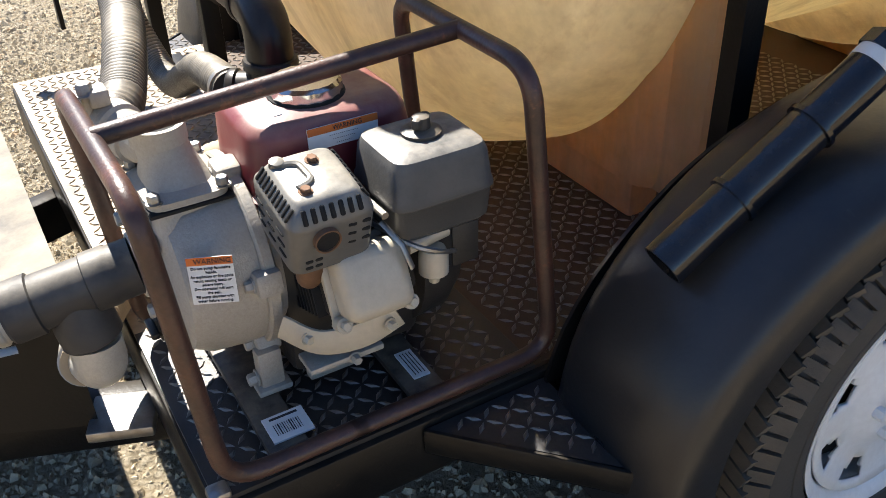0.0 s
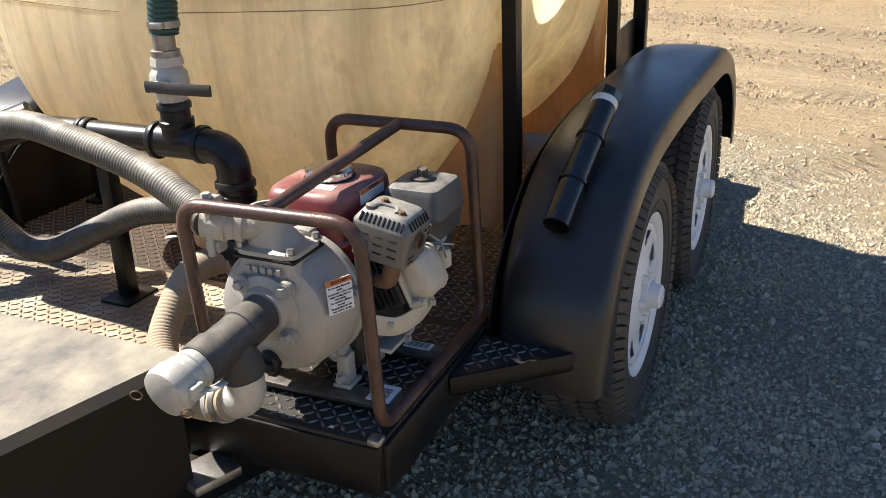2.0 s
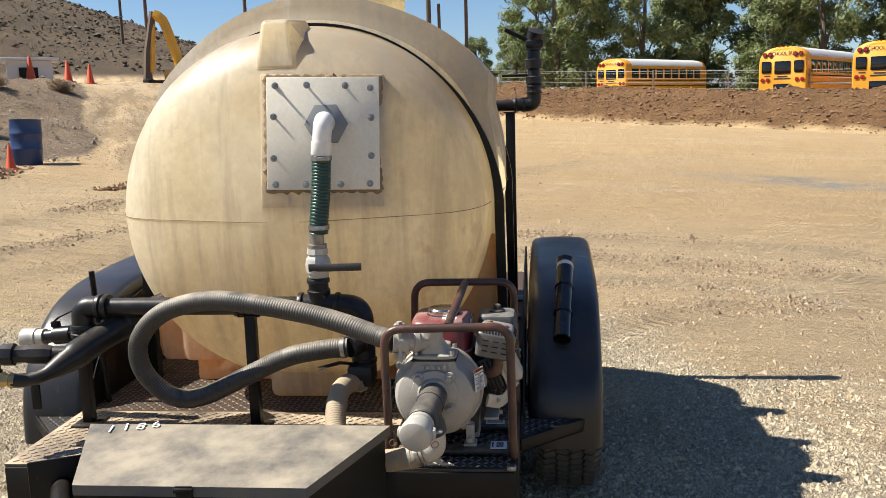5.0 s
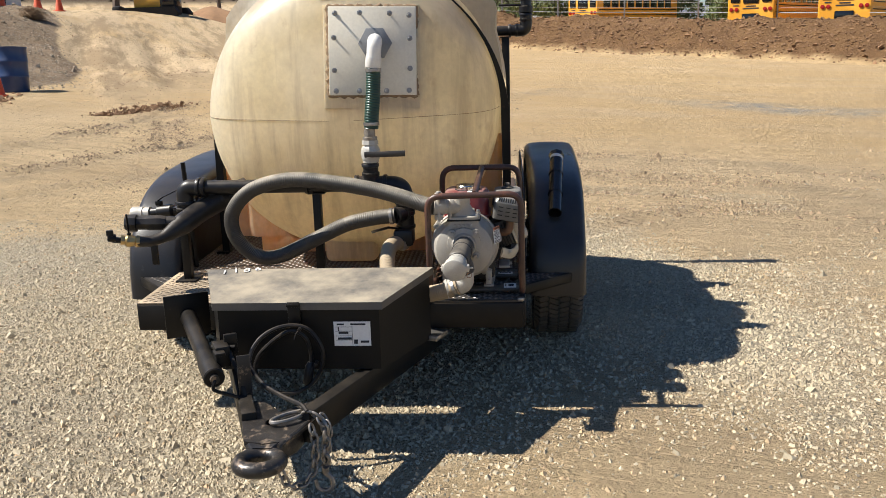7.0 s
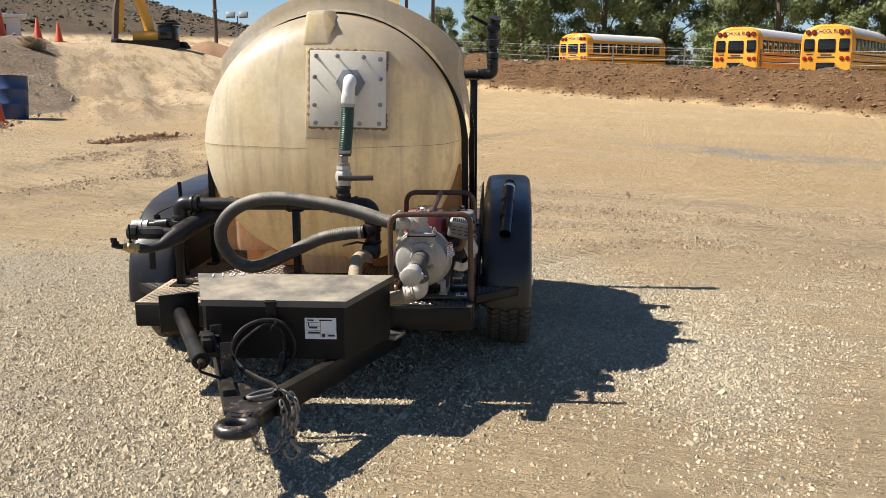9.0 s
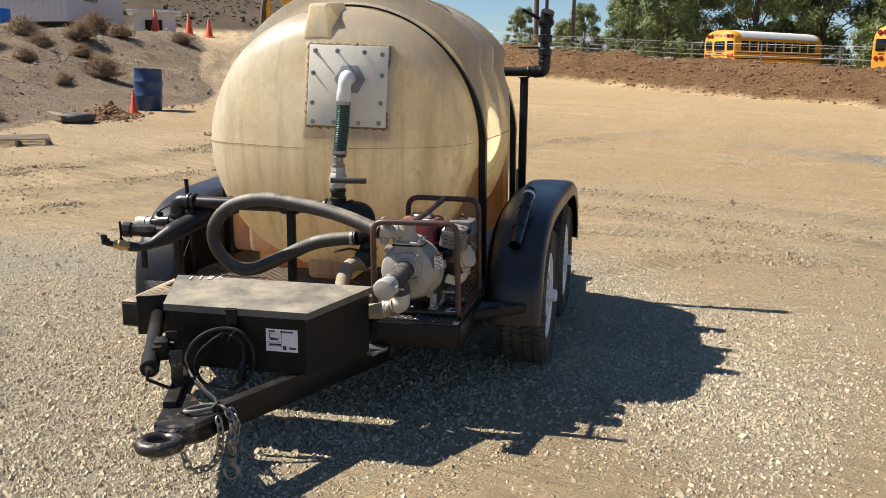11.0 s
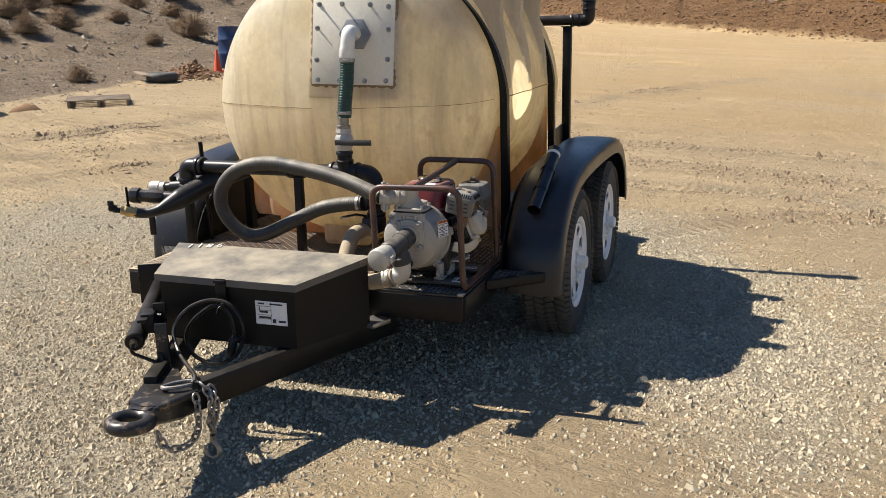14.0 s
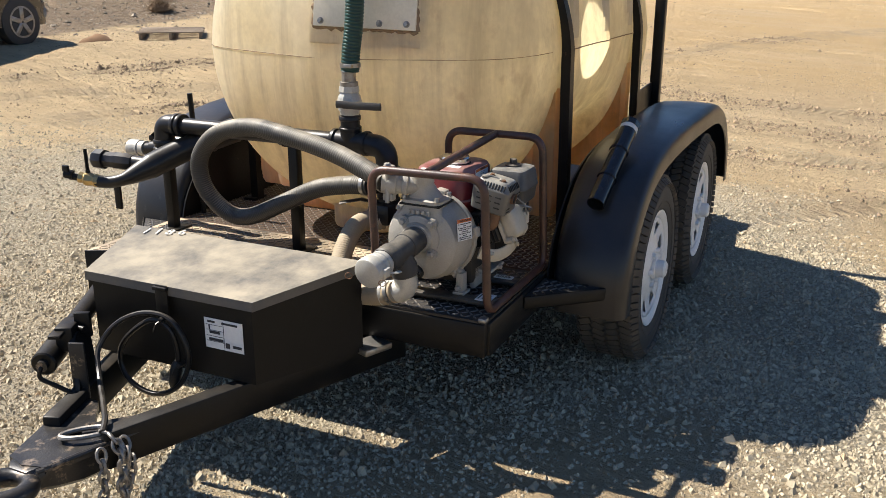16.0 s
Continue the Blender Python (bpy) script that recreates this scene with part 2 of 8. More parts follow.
def poly_shell(name="tank_polyethylene", tone=(0.80, 0.765, 0.63), stain=(0.70, 0.64, 0.48), passes=0.50, seen_through=(1.40, 1.285, 1.02)):
    """Sun-yellowed translucent polyethylene: part of the light passes through the wall."""
    m = material(name, tone, 0.42, second=stain, amount=0.75, scale=2.6, contrast=0.22, bump=0.04, grain=40,
                 dust=(0.44, 0.35, 0.235), dust_amount=0.95, rust=(0.40, 0.28, 0.15), rust_amount=-0.33)
    t = m.node_tree
    principled = next(n for n in t.nodes if n.bl_idname == "ShaderNodeBsdfPrincipled")
    out = next(n for n in t.nodes if n.bl_idname == "ShaderNodeOutputMaterial")
    # settled dust tans every face that looks up
    geo = t.nodes.new("ShaderNodeNewGeometry")
    sep = t.nodes.new("ShaderNodeSeparateXYZ")
    t.links.new(geo.outputs["Normal"], sep.inputs[0])
    lie = t.nodes.new("ShaderNodeMapRange")
    lie.inputs["From Min"].default_value, lie.inputs["From Max"].default_value, lie.inputs["To Max"].default_value = 0.34, 0.86, 0.85
    t.links.new(sep.outputs["Z"], lie.inputs["Value"])
    tan = t.nodes.new("ShaderNodeMix")
    tan.data_type = "RGBA"
    tan.inputs[7].default_value = (0.37, 0.28, 0.17, 1)
    t.links.new(lie.outputs["Result"], tan.inputs[0])
    t.links.new(principled.inputs["Base Color"].links[0].from_socket, tan.inputs[6])
    t.links.new(tan.outputs[2], principled.inputs["Base Color"])
    # grime: vertical run-down streaks and broad greyish smudges
    src = principled.inputs["Base Color"].links[0].from_socket
    geo = t.nodes.new("ShaderNodeNewGeometry")
    side = t.nodes.new("ShaderNodeSeparateXYZ")
    t.links.new(geo.outputs["Position"], side.inputs[0])
    for scale, stretch, lo, hi, share, tone in ((1.3, (1, 1, 0.7), 0.47, 0.60, 0.60, (0.86, 0.845, 0.77)), (5.0, (1.0, 2.6, 0.22), 0.47, 0.76, 0.75, (0.38, 0.34, 0.255)), (1.7, (1, 1, 1), 0.50, 0.70, 0.6, (0.47, 0.435, 0.335)), (13.0, (1, 1, 0.6), 0.60, 0.74, 0.35, (0.36, 0.27, 0.17))):
        mp = t.nodes.new("ShaderNodeMapping")
        mp.inputs["Scale"].default_value = stretch
        nz = t.nodes.new("ShaderNodeTexNoise")
        nz.inputs["Scale"].default_value, nz.inputs["Detail"].default_value, nz.inputs["Roughness"].default_value = scale, 7.0, 0.65
        rr = t.nodes.new("ShaderNodeMapRange")
        rr.inputs["From Min"].default_value, rr.inputs["From Max"].default_value, rr.inputs["To Max"].default_value = lo, hi, share
        mx = t.nodes.new("ShaderNodeMix")
        mx.data_type = "RGBA"
        mx.inputs[7].default_value = (*tone, 1)
        t.links.new(geo.outputs["Position"], mp.inputs["Vector"])
        t.links.new(mp.outputs[0], nz.inputs["Vector"])
        lean = t.nodes.new("ShaderNodeMath")  # sunlit side paler, engine's side browner: light and grime put into the tone
        lean.operation = "MULTIPLY_ADD"
        lean.inputs[1].default_value = 0.12 if tone[0] > 0.6 else -0.10
        t.links.new(side.outputs["Y"], lean.inputs[0])
        t.links.new(nz.outputs["Fac"], lean.inputs[2])
        t.links.new(lean.outputs[0], rr.inputs["Value"])
        t.links.new(rr.outputs["Result"], mx.inputs[0])
        t.links.new(src, mx.inputs[6])
        src = mx.outputs[2]
    t.links.new(src, principled.inputs["Base Color"])
    glow = t.nodes.new("ShaderNodeBsdfTranslucent")
    through_wall = t.nodes.new("ShaderNodeMix")
    through_wall.data_type, through_wall.blend_type = "RGBA", "MULTIPLY"
    through_wall.inputs[0].default_value = 1.0
    through_wall.inputs[7].default_value = (*seen_through, 1)
    t.links.new(src, through_wall.inputs[6])
    t.links.new(through_wall.outputs[2], glow.inputs["Color"])
    mix = t.nodes.new("ShaderNodeMixShader")
    veil = t.nodes.new("ShaderNodeMapRange")  # dust also stops the light that passes the wall
    veil.inputs["From Max"].default_value, veil.inputs["To Min"].default_value, veil.inputs["To Max"].default_value = 0.85, passes, 0.3 * passes
    t.links.new(lie.outputs["Result"], veil.inputs["Value"])
    t.links.new(veil.outputs["Result"], mix.inputs[0])
    t.links.new(principled.outputs[0], mix.inputs[1])
    t.links.new(glow.outputs[0], mix.inputs[2])
    t.links.new(mix.outputs[0], out.inputs["Surface"])
    return m


POLY = poly_shell()
POLY_RIB = poly_shell("rib_polyethylene", (0.56, 0.465, 0.32), (0.45, 0.36, 0.23), 0.16)  # thick dusty ribs; shade on their steep walls is also put into the tone
POLY_AMBER_GLOW = poly_shell("amber_glow_polyethylene", (0.72, 0.53, 0.29), (0.52, 0.33, 0.15), 0.58, (1.50, 1.19, 0.76))  # low corners: rust stain, and light glowing through the wall put into the colour


def leafy(m, share):
    """Lets light through thin leaves."""
    t = m.node_tree
    principled = next(n for n in t.nodes if n.bl_idname == "ShaderNodeBsdfPrincipled")
    out = next(n for n in t.nodes if n.bl_idname == "ShaderNodeOutputMaterial")
    glow = t.nodes.new("ShaderNodeBsdfTranslucent")
    glow.inputs["Color"].default_value = (0.18, 0.23, 0.07, 1)
    mix = t.nodes.new("ShaderNodeMixShader")
    mix.inputs[0].default_value = share
    t.links.new(principled.outputs[0], mix.inputs[1])
    t.links.new(glow.outputs[0], mix.inputs[2])
    t.links.new(mix.outputs[0], out.inputs["Surface"])


leafy(LEAF, 0.3)


def soil():
    """Graded yard soil: pale tan dirt, grey gravel dust, brown stony bank; zones by mesh attributes, broken up by noise."""
    m = bpy.data.materials.new("yard_soil")
    m.use_nodes = True
    t = m.node_tree
    t.nodes.clear()
    geo = t.nodes.new("ShaderNodeNewGeometry")

    def noise_at(sc, detail=6.0, rough=0.6, stretch=None):
        n = t.nodes.new("ShaderNodeTexNoise")
        n.inputs["Scale"].default_value, n.inputs["Detail"].default_value, n.inputs["Roughness"].default_value = sc, detail, rough
        src = geo.outputs["Position"]
        if stretch:
            mp = t.nodes.new("ShaderNodeMapping")
            mp.vector_type = "TEXTURE"
            mp.inputs["Rotation"].default_value = (0, 0, stretch[0])
            mp.inputs["Scale"].default_value = (1 / stretch[1], 1 / stretch[2], 1)
            t.links.new(src, mp.inputs["Vector"])
            src = mp.outputs[0]
        t.links.new(src, n.inputs["Vector"])
        return n.outputs["Fac"]

    def ramp(src, lo, hi, top=1.0):
        r = t.nodes.new("ShaderNodeMapRange")
        r.inputs["From Min"].default_value, r.inputs["From Max"].default_value, r.inputs["To Max"].default_value = lo, hi, top
        t.links.new(src, r.inputs["Value"])
        return r.outputs["Result"]

    def blend(fac, a, b):
        x = t.nodes.new("ShaderNodeMix")
        x.data_type = "RGBA"
        t.links.new(fac, x.inputs[0])
        for s, i in ((a, 6), (b, 7)):
            if isinstance(s, tuple):
                x.inputs[i].default_value = (*s, 1.0)
            else:
                t.links.new(s, x.inputs[i])
        return x.outputs[2]

    def maths(op, a, b):
        x = t.nodes.new("ShaderNodeMath")
        x.operation = op
        for s, i in ((a, 0), (b, 1)):
            if isinstance(s, float):
                x.inputs[i].default_value = s
            else:
                t.links.new(s, x.inputs[i])
        return x.outputs[0]

    def zone(name):
        a = t.nodes.new("ShaderNodeAttribute")
        a.attribute_name = name
        return a.outputs["Fac"]

    dirt = blend(ramp(noise_at(0.35), 0.35, 0.65), (0.78, 0.59, 0.345), (0.70, 0.51, 0.28))
    dirt = blend(ramp(noise_at(1.1, 11, 0.8, (-0.28, 1.6, 0.25)), 0.46, 0.62, 0.45), dirt, (0.56, 0.41, 0.24))
    dirt = blend(ramp(noise_at(2.4, 9, 0.8, (-0.28, 1.8, 0.14)), 0.50, 0.62, 0.5), dirt, (0.47, 0.335, 0.19))
    dirt = blend(ramp(noise_at(0.45, 12, 0.8, (-0.2, 2.0, 0.2)), 0.50, 0.62, 0.6), dirt, (0.46, 0.325, 0.185))
    dirt = blend(ramp(noise_at(0.09, 4, 0.5), 0.45, 0.6, 0.6), dirt, (0.60, 0.455, 0.285))
    dirt = blend(ramp(noise_at(5.0, 8, 0.7), 0.50, 0.68, 0.4), dirt, (0.54, 0.39, 0.235))
    dirt = blend(ramp(noise_at(34.0, 6, 0.8), 0.54, 0.64, 0.4), dirt, (0.48, 0.35, 0.205))
    dirt = blend(maths("MULTIPLY", zone("yard"), ramp(noise_at(0.5, 8, 0.7, (-0.28, 1.6, 0.4)), 0.30, 0.55, 0.8)), dirt, (0.61, 0.42, 0.212))
    dirt = blend(maths("MULTIPLY", zone("ramp"), ramp(noise_at(0.30, 9, 0.7, (0.43, 0.35, 1.0)), 0.40, 0.52, 0.8)), dirt, (0.70, 0.535, 0.335))
    dirt = blend(maths("MULTIPLY", zone("ramp"), ramp(noise_at(0.9, 10, 0.74, (0.43, 0.13, 1.0)), 0.47, 0.56, 0.85)), dirt, (0.40, 0.285, 0.165))
    lane = ramp(zone("rut_across"), 0.50, 0.16)
    dirt = blend(maths("MULTIPLY", lane, ramp(noise_at(2.2, 8, 0.7), 0.35, 0.6, 0.7)), dirt, (0.46, 0.345, 0.22))
    dirt = blend(maths("MULTIPLY", zone("ash"), ramp(noise_at(1.3, 9, 0.75), 0.36, 0.56)), dirt, (0.30, 0.29, 0.26))
    cell = t.nodes.new("ShaderNodeTexVoronoi")
    cell.inputs["Scale"].default_value, cell.inputs["Randomness"].default_value = 62.0, 1.0
    t.links.new(geo.outputs["Position"], cell.inputs["Vector"])
    stone_tone = t.nodes.new("ShaderNodeSeparateColor")
    t.links.new(cell.outputs["Color"], stone_tone.inputs[0])
    gravel = blend(stone_tone.outputs[0], (0.50, 0.425, 0.305), (0.68, 0.59, 0.44))
    gravel = blend(ramp(cell.outputs["Distance"], 0.30, 0.65), gravel, (0.44, 0.36, 0.245))
    gmask = ramp(maths("ADD", zone("gravel"), maths("MULTIPLY", maths("SUBTRACT", noise_at(1.4, 10, 0.75), 0.5), 2.0)), 0.28, 1.0)
    colour = blend(gmask, dirt, gravel)
    bank = blend(ramp(noise_at(0.7, 8, 0.7), 0.35, 0.65), (0.33, 0.235, 0.145), (0.235, 0.165, 0.105))
    bank = blend(ramp(noise_at(9.0, 9, 0.8), 0.48, 0.6, 0.65), bank, (0.40, 0.32, 0.225))
    bank = blend(ramp(noise_at(3.0, 9, 0.8), 0.54, 0.64, 0.6), bank, (0.16, 0.115, 0.075))
    bmask = ramp(maths("ADD", zone("bank"), maths("MULTIPLY", maths("SUBTRACT", noise_at(0.5, 8, 0.7), 0.5), 0.55)), 0.42, 0.58)
    colour = blend(bmask, colour, bank)
    berm = blend(ramp(noise_at(1.2, 8, 0.7), 0.35, 0.65), (0.225, 0.128, 0.058), (0.15, 0.083, 0.04))
    colour = blend(zone("berm"), colour, berm)
    hill = blend(ramp(noise_at(0.12, 8, 0.7), 0.4, 0.6), (0.155, 0.112, 0.070), (0.105, 0.077, 0.049))
    colour = blend(zone("hill"), colour, hill)
    shader = t.nodes.new("ShaderNodeBsdfPrincipled")
    shader.inputs["Roughness"].default_value = 0.95
    shader.inputs["Specular IOR Level"].default_value = 0.2
    t.links.new(colour, shader.inputs["Base Color"])
    pebble = maths("MULTIPLY", maths("SUBTRACT", 1.0, cell.outputs["Distance"]), gmask)
    height = maths("ADD", maths("MULTIPLY", pebble, 0.45), maths("ADD", maths("MULTIPLY", noise_at(15.0, 10, 0.8), 1.8), maths("ADD", maths("MULTIPLY", noise_at(2.1, 9, 0.75, (-0.28, 1.2, 0.45)), 1.6), maths("MULTIPLY", ramp(noise_at(11.0, 9, 0.8, (-0.28, 1.3, 0.6)), 0.5, 0.72), 0.7))))
    tracks = maths("MULTIPLY", ramp(noise_at(1.7, 8, 0.75, (-0.28, 2.0, 0.22)), 0.42, 0.62), 1.9)
    height = maths("ADD", height, maths("MULTIPLY", tracks, maths("SUBTRACT", 1.0, gmask)))
    # tread lugs pressed into the wheel tracks
    lugs = maths("SINE", maths("ADD", maths("MULTIPLY", zone("rut_along"), 64.0), maths("MULTIPLY", zone("rut_across"), 30.0)), 0.0)
    lugs = maths("MULTIPLY", ramp(lugs, -0.2, 0.4), maths("MULTIPLY", ramp(zone("rut_across"), 0.15, 0.12), ramp(noise_at(1.1, 6, 0.7), 0.42, 0.58)))
    height = maths("ADD", height, maths("MULTIPLY", lugs, 1.1))
    # crumbs of soil
    crumb = t.nodes.new("ShaderNodeTexVoronoi")
    crumb.inputs["Scale"].default_value = 38.0
    t.links.new(geo.outputs["Position"], crumb.inputs["Vector"])
    crumbs = maths("MULTIPLY", ramp(crumb.outputs["Distance"], 0.42, 0.12), ramp(noise_at(3.0, 8, 0.75), 0.46, 0.60))
    height = maths("ADD", height, maths("MULTIPLY", crumbs, 0.8))
    b = t.nodes.new("ShaderNodeBump")
    b.inputs["Strength"].default_value, b.inputs["Distance"].default_value = 1.0, 0.034
    t.links.new(height, b.inputs["Height"])
    t.links.new(b.outputs["Normal"], shader.inputs["Normal"])
    out = t.nodes.new("ShaderNodeOutputMaterial")
    t.links.new(shader.outputs[0], out.inputs["Surface"])
    return m


SOIL = soil()

# ---- geometry helpers ----
class Geo:
    """Collects vertices and faces of one mesh."""

    def __init__(self):
        self.v, self.f = [], []

    def add(self, verts, faces, m=None):
        o = len(self.v)
        self.v += [tuple(m @ Vector(p)) if m else tuple(p) for p in verts]
        self.f += [tuple(i + o for i in f) for f in faces]
        return self

    def box(self, c, s, bevel=0.0, m=None, seg=2):
        """A box with centre c, sizes s and rounded edges; m turns it about its centre."""
        b = bmesh.new()
        bmesh.ops.create_cube(b, size=1.0)
        bmesh.ops.scale(b, vec=Vector(s), verts=b.verts)
        if bevel:
            bmesh.ops.bevel(b, geom=b.edges[:], offset=bevel, segments=seg, affect="EDGES", profile=0.5)
        b.verts.index_update()
        mm = Matrix.Translation(c) @ (m or Matrix())
        self.add([v.co for v in b.verts], [[v.index for v in f.verts] for f in b.faces], mm)
        b.free()
        return self

    def prism(self, outline, lo, hi, m=None):
        """An outline in x, y drawn up from z=lo to z=hi."""
        n = len(outline)
        vs = [(x, y, lo) for x, y in outline] + [(x, y, hi) for x, y in outline]
        fs = [tuple(range(n - 1, -1, -1)), tuple(range(n, 2 * n))] + [(i, (i + 1) % n, n + (i + 1) % n, n + i) for i in range(n)]
        return self.add(vs, fs, m)

    def rings(self, rings, closed=False, caps=True):
        """Skins a row of rings with the same number of points."""
        n, k = len(rings[0]), len(rings)
        fs = []
        for a in range(k if closed else k - 1):
            b = (a + 1) % k
            fs += [(a * n + i, a * n + (i + 1) % n, b * n + (i + 1) % n, b * n + i) for i in range(n)]
        if caps and not closed:
            fs += [tuple(range(n - 1, -1, -1)), tuple((k - 1) * n + i for i in range(n))]
        return self.add([p for r in rings for p in r], fs)

    def lathe(self, a, b, profile, seg=24, caps=True):
        """Turns a profile of (distance along a to b in metres, radius) about the line from a towards b."""
        a, b = Vector(a), Vector(b)
        q = (b - a).to_track_quat("Z", "Y").to_matrix()
        rs = []
        for d, r in profile:
            rs.append([tuple(a + q @ Vector((r * math.cos(2 * math.pi * i / seg), r * math.sin(2 * math.pi * i / seg), d))) for i in range(seg)])
        return self.rings(rs, caps=caps)

    def rod(self, a, b, r, seg=16, bevel=0.0):
        L = (Vector(b) - Vector(a)).length
        if bevel:
            return self.lathe(a, b, [(0, r - bevel), (bevel, r), (L - bevel, r), (L, r - bevel)], seg)
        return self.lathe(a, b, [(0, r), (L, r)], seg)

    def pipe(self, a, b, r, inner, seg=24):
        """An open tube with a wall."""
        L = (Vector(b) - Vector(a)).length
        a, b = Vector(a), Vector(b)
        q = (b - a).to_track_quat("Z", "Y").to_matrix()
        rs = [[tuple(a + q @ Vector((r_ * math.cos(2 * math.pi * i / seg), r_ * math.sin(2 * math.pi * i / seg), d))) for i in range(seg)]
              for d, r_ in ((0, r), (L, r), (L, inner), (0, inner))]
        return self.rings(rs, closed=True)

    def sweep(self, path, radius, seg=14, closed=False, flat=None):
        """A tube along a path; radius is a number or a list; flat squeezes it: (width, height)."""
        pts = [Vector(p) for p in path]
        n = len(pts)
        tang = []
        for i in range(n):
            if closed:
                tang.append((pts[(i + 1) % n] - pts[i - 1]).normalized())
            else:
                tang.append((pts[min(i + 1, n - 1)] - pts[max(i - 1, 0)]).normalized())
        up = Vector((0, 0, 1)) if abs(tang[0].z) < 0.9 else Vector((0, 1, 0))
        side = tang[0].cross(up).normalized()
        rs = []
        for i in range(n):
            side = (side - tang[i] * side.dot(tang[i])).normalized()
            top = tang[i].cross(side)
            r = radius[i] if isinstance(radius, (list, tuple)) else radius
            w, h = (flat[0] / 2, flat[1] / 2) if flat else (r, r)
            rs.append([tuple(pts[i] + side * w * math.cos(2 * math.pi * k / seg) + top * h * math.sin(2 * math.pi * k / seg)) for k in range(seg)])
        return self.rings(rs, closed=closed)

    def torus(self, c, axis, R, r, seg=32, tube=12, squash=1.0):
        q = Vector(axis).to_track_quat("Z", "Y").to_matrix()
        path = [Vector(c) + q @ Vector((R * math.cos(2 * math.pi * i / seg), R * squash * math.sin(2 * math.pi * i / seg), 0)) for i in range(seg)]
        return self.sweep(path, r, tube, closed=True)

    def hexnut(self, c, axis, across, height, m=None):
        a = Vector(c)
        n = Vector(axis).normalized()
        r = across / math.sqrt(3)
        return self.lathe(a, a + n * height, [(0, r), (height * 0.85, r), (height, r * 0.86)], 6)

    def data(self, name, mat, smooth=35):
        d = bpy.data.meshes.new(name)
        d.from_pydata(self.v, [], self.f)
        d.materials.append(mat)
        if smooth:
            d.shade_smooth()
            d.set_sharp_from_angle(angle=radians(smooth))
        d.update()
        return d


def spline(points, step=0.02, closed=False):
    """Points along a smooth curve through the given ones (Catmull-Rom), about step metres apart."""
    P = [Vector(p) for p in points]
    n = len(P)
    out = []
    for i in range(n if closed else n - 1):
        if closed:
            p0, p1, p2, p3 = P[i - 1], P[i], P[(i + 1) % n], P[(i + 2) % n]
        else:
            p1, p2 = P[i], P[i + 1]
            p0 = P[i - 1] if i else p1 * 2 - p2
            p3 = P[i + 2] if i + 2 < n else p2 * 2 - p1
        k = max(2, int((p2 - p1).length / step))
        for j in range(k):
            u = j / k
            out.append(0.5 * (2 * p1 + (p2 - p0) * u + (2 * p0 - 5 * p1 + 4 * p2 - p3) * u * u + (3 * p1 - p0 - 3 * p2 + p3) * u ** 3))
    if not closed:
        out.append(P[-1])
    return out


def fillet(points, r, k=6):
    """A polyline with its corners rounded to radius r."""
    P = [Vector(p) for p in points]
    out = [P[0]]
    for a, b, c in zip(P, P[1:], P[2:]):
        u, w = (a - b).normalized(), (c - b).normalized()
        d = min(r, (a - b).length * 0.49, (c - b).length * 0.49)
        for j in range(k + 1):
            s = j / k
            out.append((b + u * d) * (1 - s) ** 2 + b * 2 * s * (1 - s) + (b + w * d) * s * s)
    return out + [P[-1]]


def thing(name, label, category, group="", at=(0, 0, 0)):
    ob = new(name)
    ob.empty_display_size = 0.1
    ob.location = at
    return tagged(ob, label, category, group)


def part(name, geo, mat, parent, label="", smooth=35):
    """Links a Geo as one mesh under a thing or a part. Vertices are in the world's metres, less the place of the top thing."""
    ob = new(name, geo.data(name, mat, smooth))
    ob.parent = parent
    if label:
        ob["label"] = label
    return ob


def single(name, geo, mat, label, category, group="", kind="", smooth=35):
    return tagged(new(name, geo.data(name, mat, smooth)), label, category, group, kind)


def words(name, body, size, m, mat, parent, stretch=1.0):
    """Lettering in the built-in font as a thin mesh, centred on m, reading along m's x axis and facing its z axis."""
    c = bpy.data.curves.new(name, "FONT")
    c.body, c.size, c.extrude = body, size, 0.0006
    c.align_x, c.align_y = "CENTER", "CENTER"
    tmp = bpy.data.objects.new(name, c)
    scene.collection.objects.link(tmp)
    bpy.context.view_layer.update()
    d = bpy.data.meshes.new_from_object(tmp.evaluated_get(bpy.context.evaluated_depsgraph_get()))
    bpy.data.objects.remove(tmp)
    bpy.data.curves.remove(c)
    d.materials.clear()
    d.materials.append(mat)
    d.transform(m @ Matrix.Diagonal((stretch, 1, 1, 1)))
    ob = new(name, d)
    ob.parent = parent
    return ob


def basis(c, x, y):
    """A matrix with origin c, x axis along x and z square to x and y."""
    x = Vector(x).normalized()
    z = x.cross(Vector(y)).normalized()
    y = z.cross(x)
    m = Matrix((x, y, z)).transposed().to_4x4()
    m.translation = Vector(c)
    return m


def bolt(geo, c, axis, across=0.02, height=0.011, washer=True):
    c, n = Vector(c), Vector(axis).normalized()
    if washer:
        geo.lathe(c, c + n, [(0, across * 0.8), (0.002, across * 0.8)], 12)
    geo.hexnut(c + n * 0.002, n, across, height)


def step01(a, b, x):
    u = np.clip((x - a) / (b - a), 0, 1)
    return u * u * (3 - 2 * u)

# ---- ground ----
def fbm(x, y, seed=0.0, octaves=4):
    """Cheap smooth noise on arrays."""
    out, amp = 0, 0.5
    for o in range(octaves):
        f = 2.0 ** o
        a = x * f * 0.93 + y * f * 0.37 + seed * 1.7 + o * 5.1
        b = y * f * 0.89 - x * f * 0.41 - seed * 2.3 + o * 3.7
        out = out + amp * np.sin(a + 1.7 * np.sin(b * 0.7 + seed)) * np.sin(b + 1.3 * np.sin(a * 0.6 + o))
        amp *= 0.5
    return out


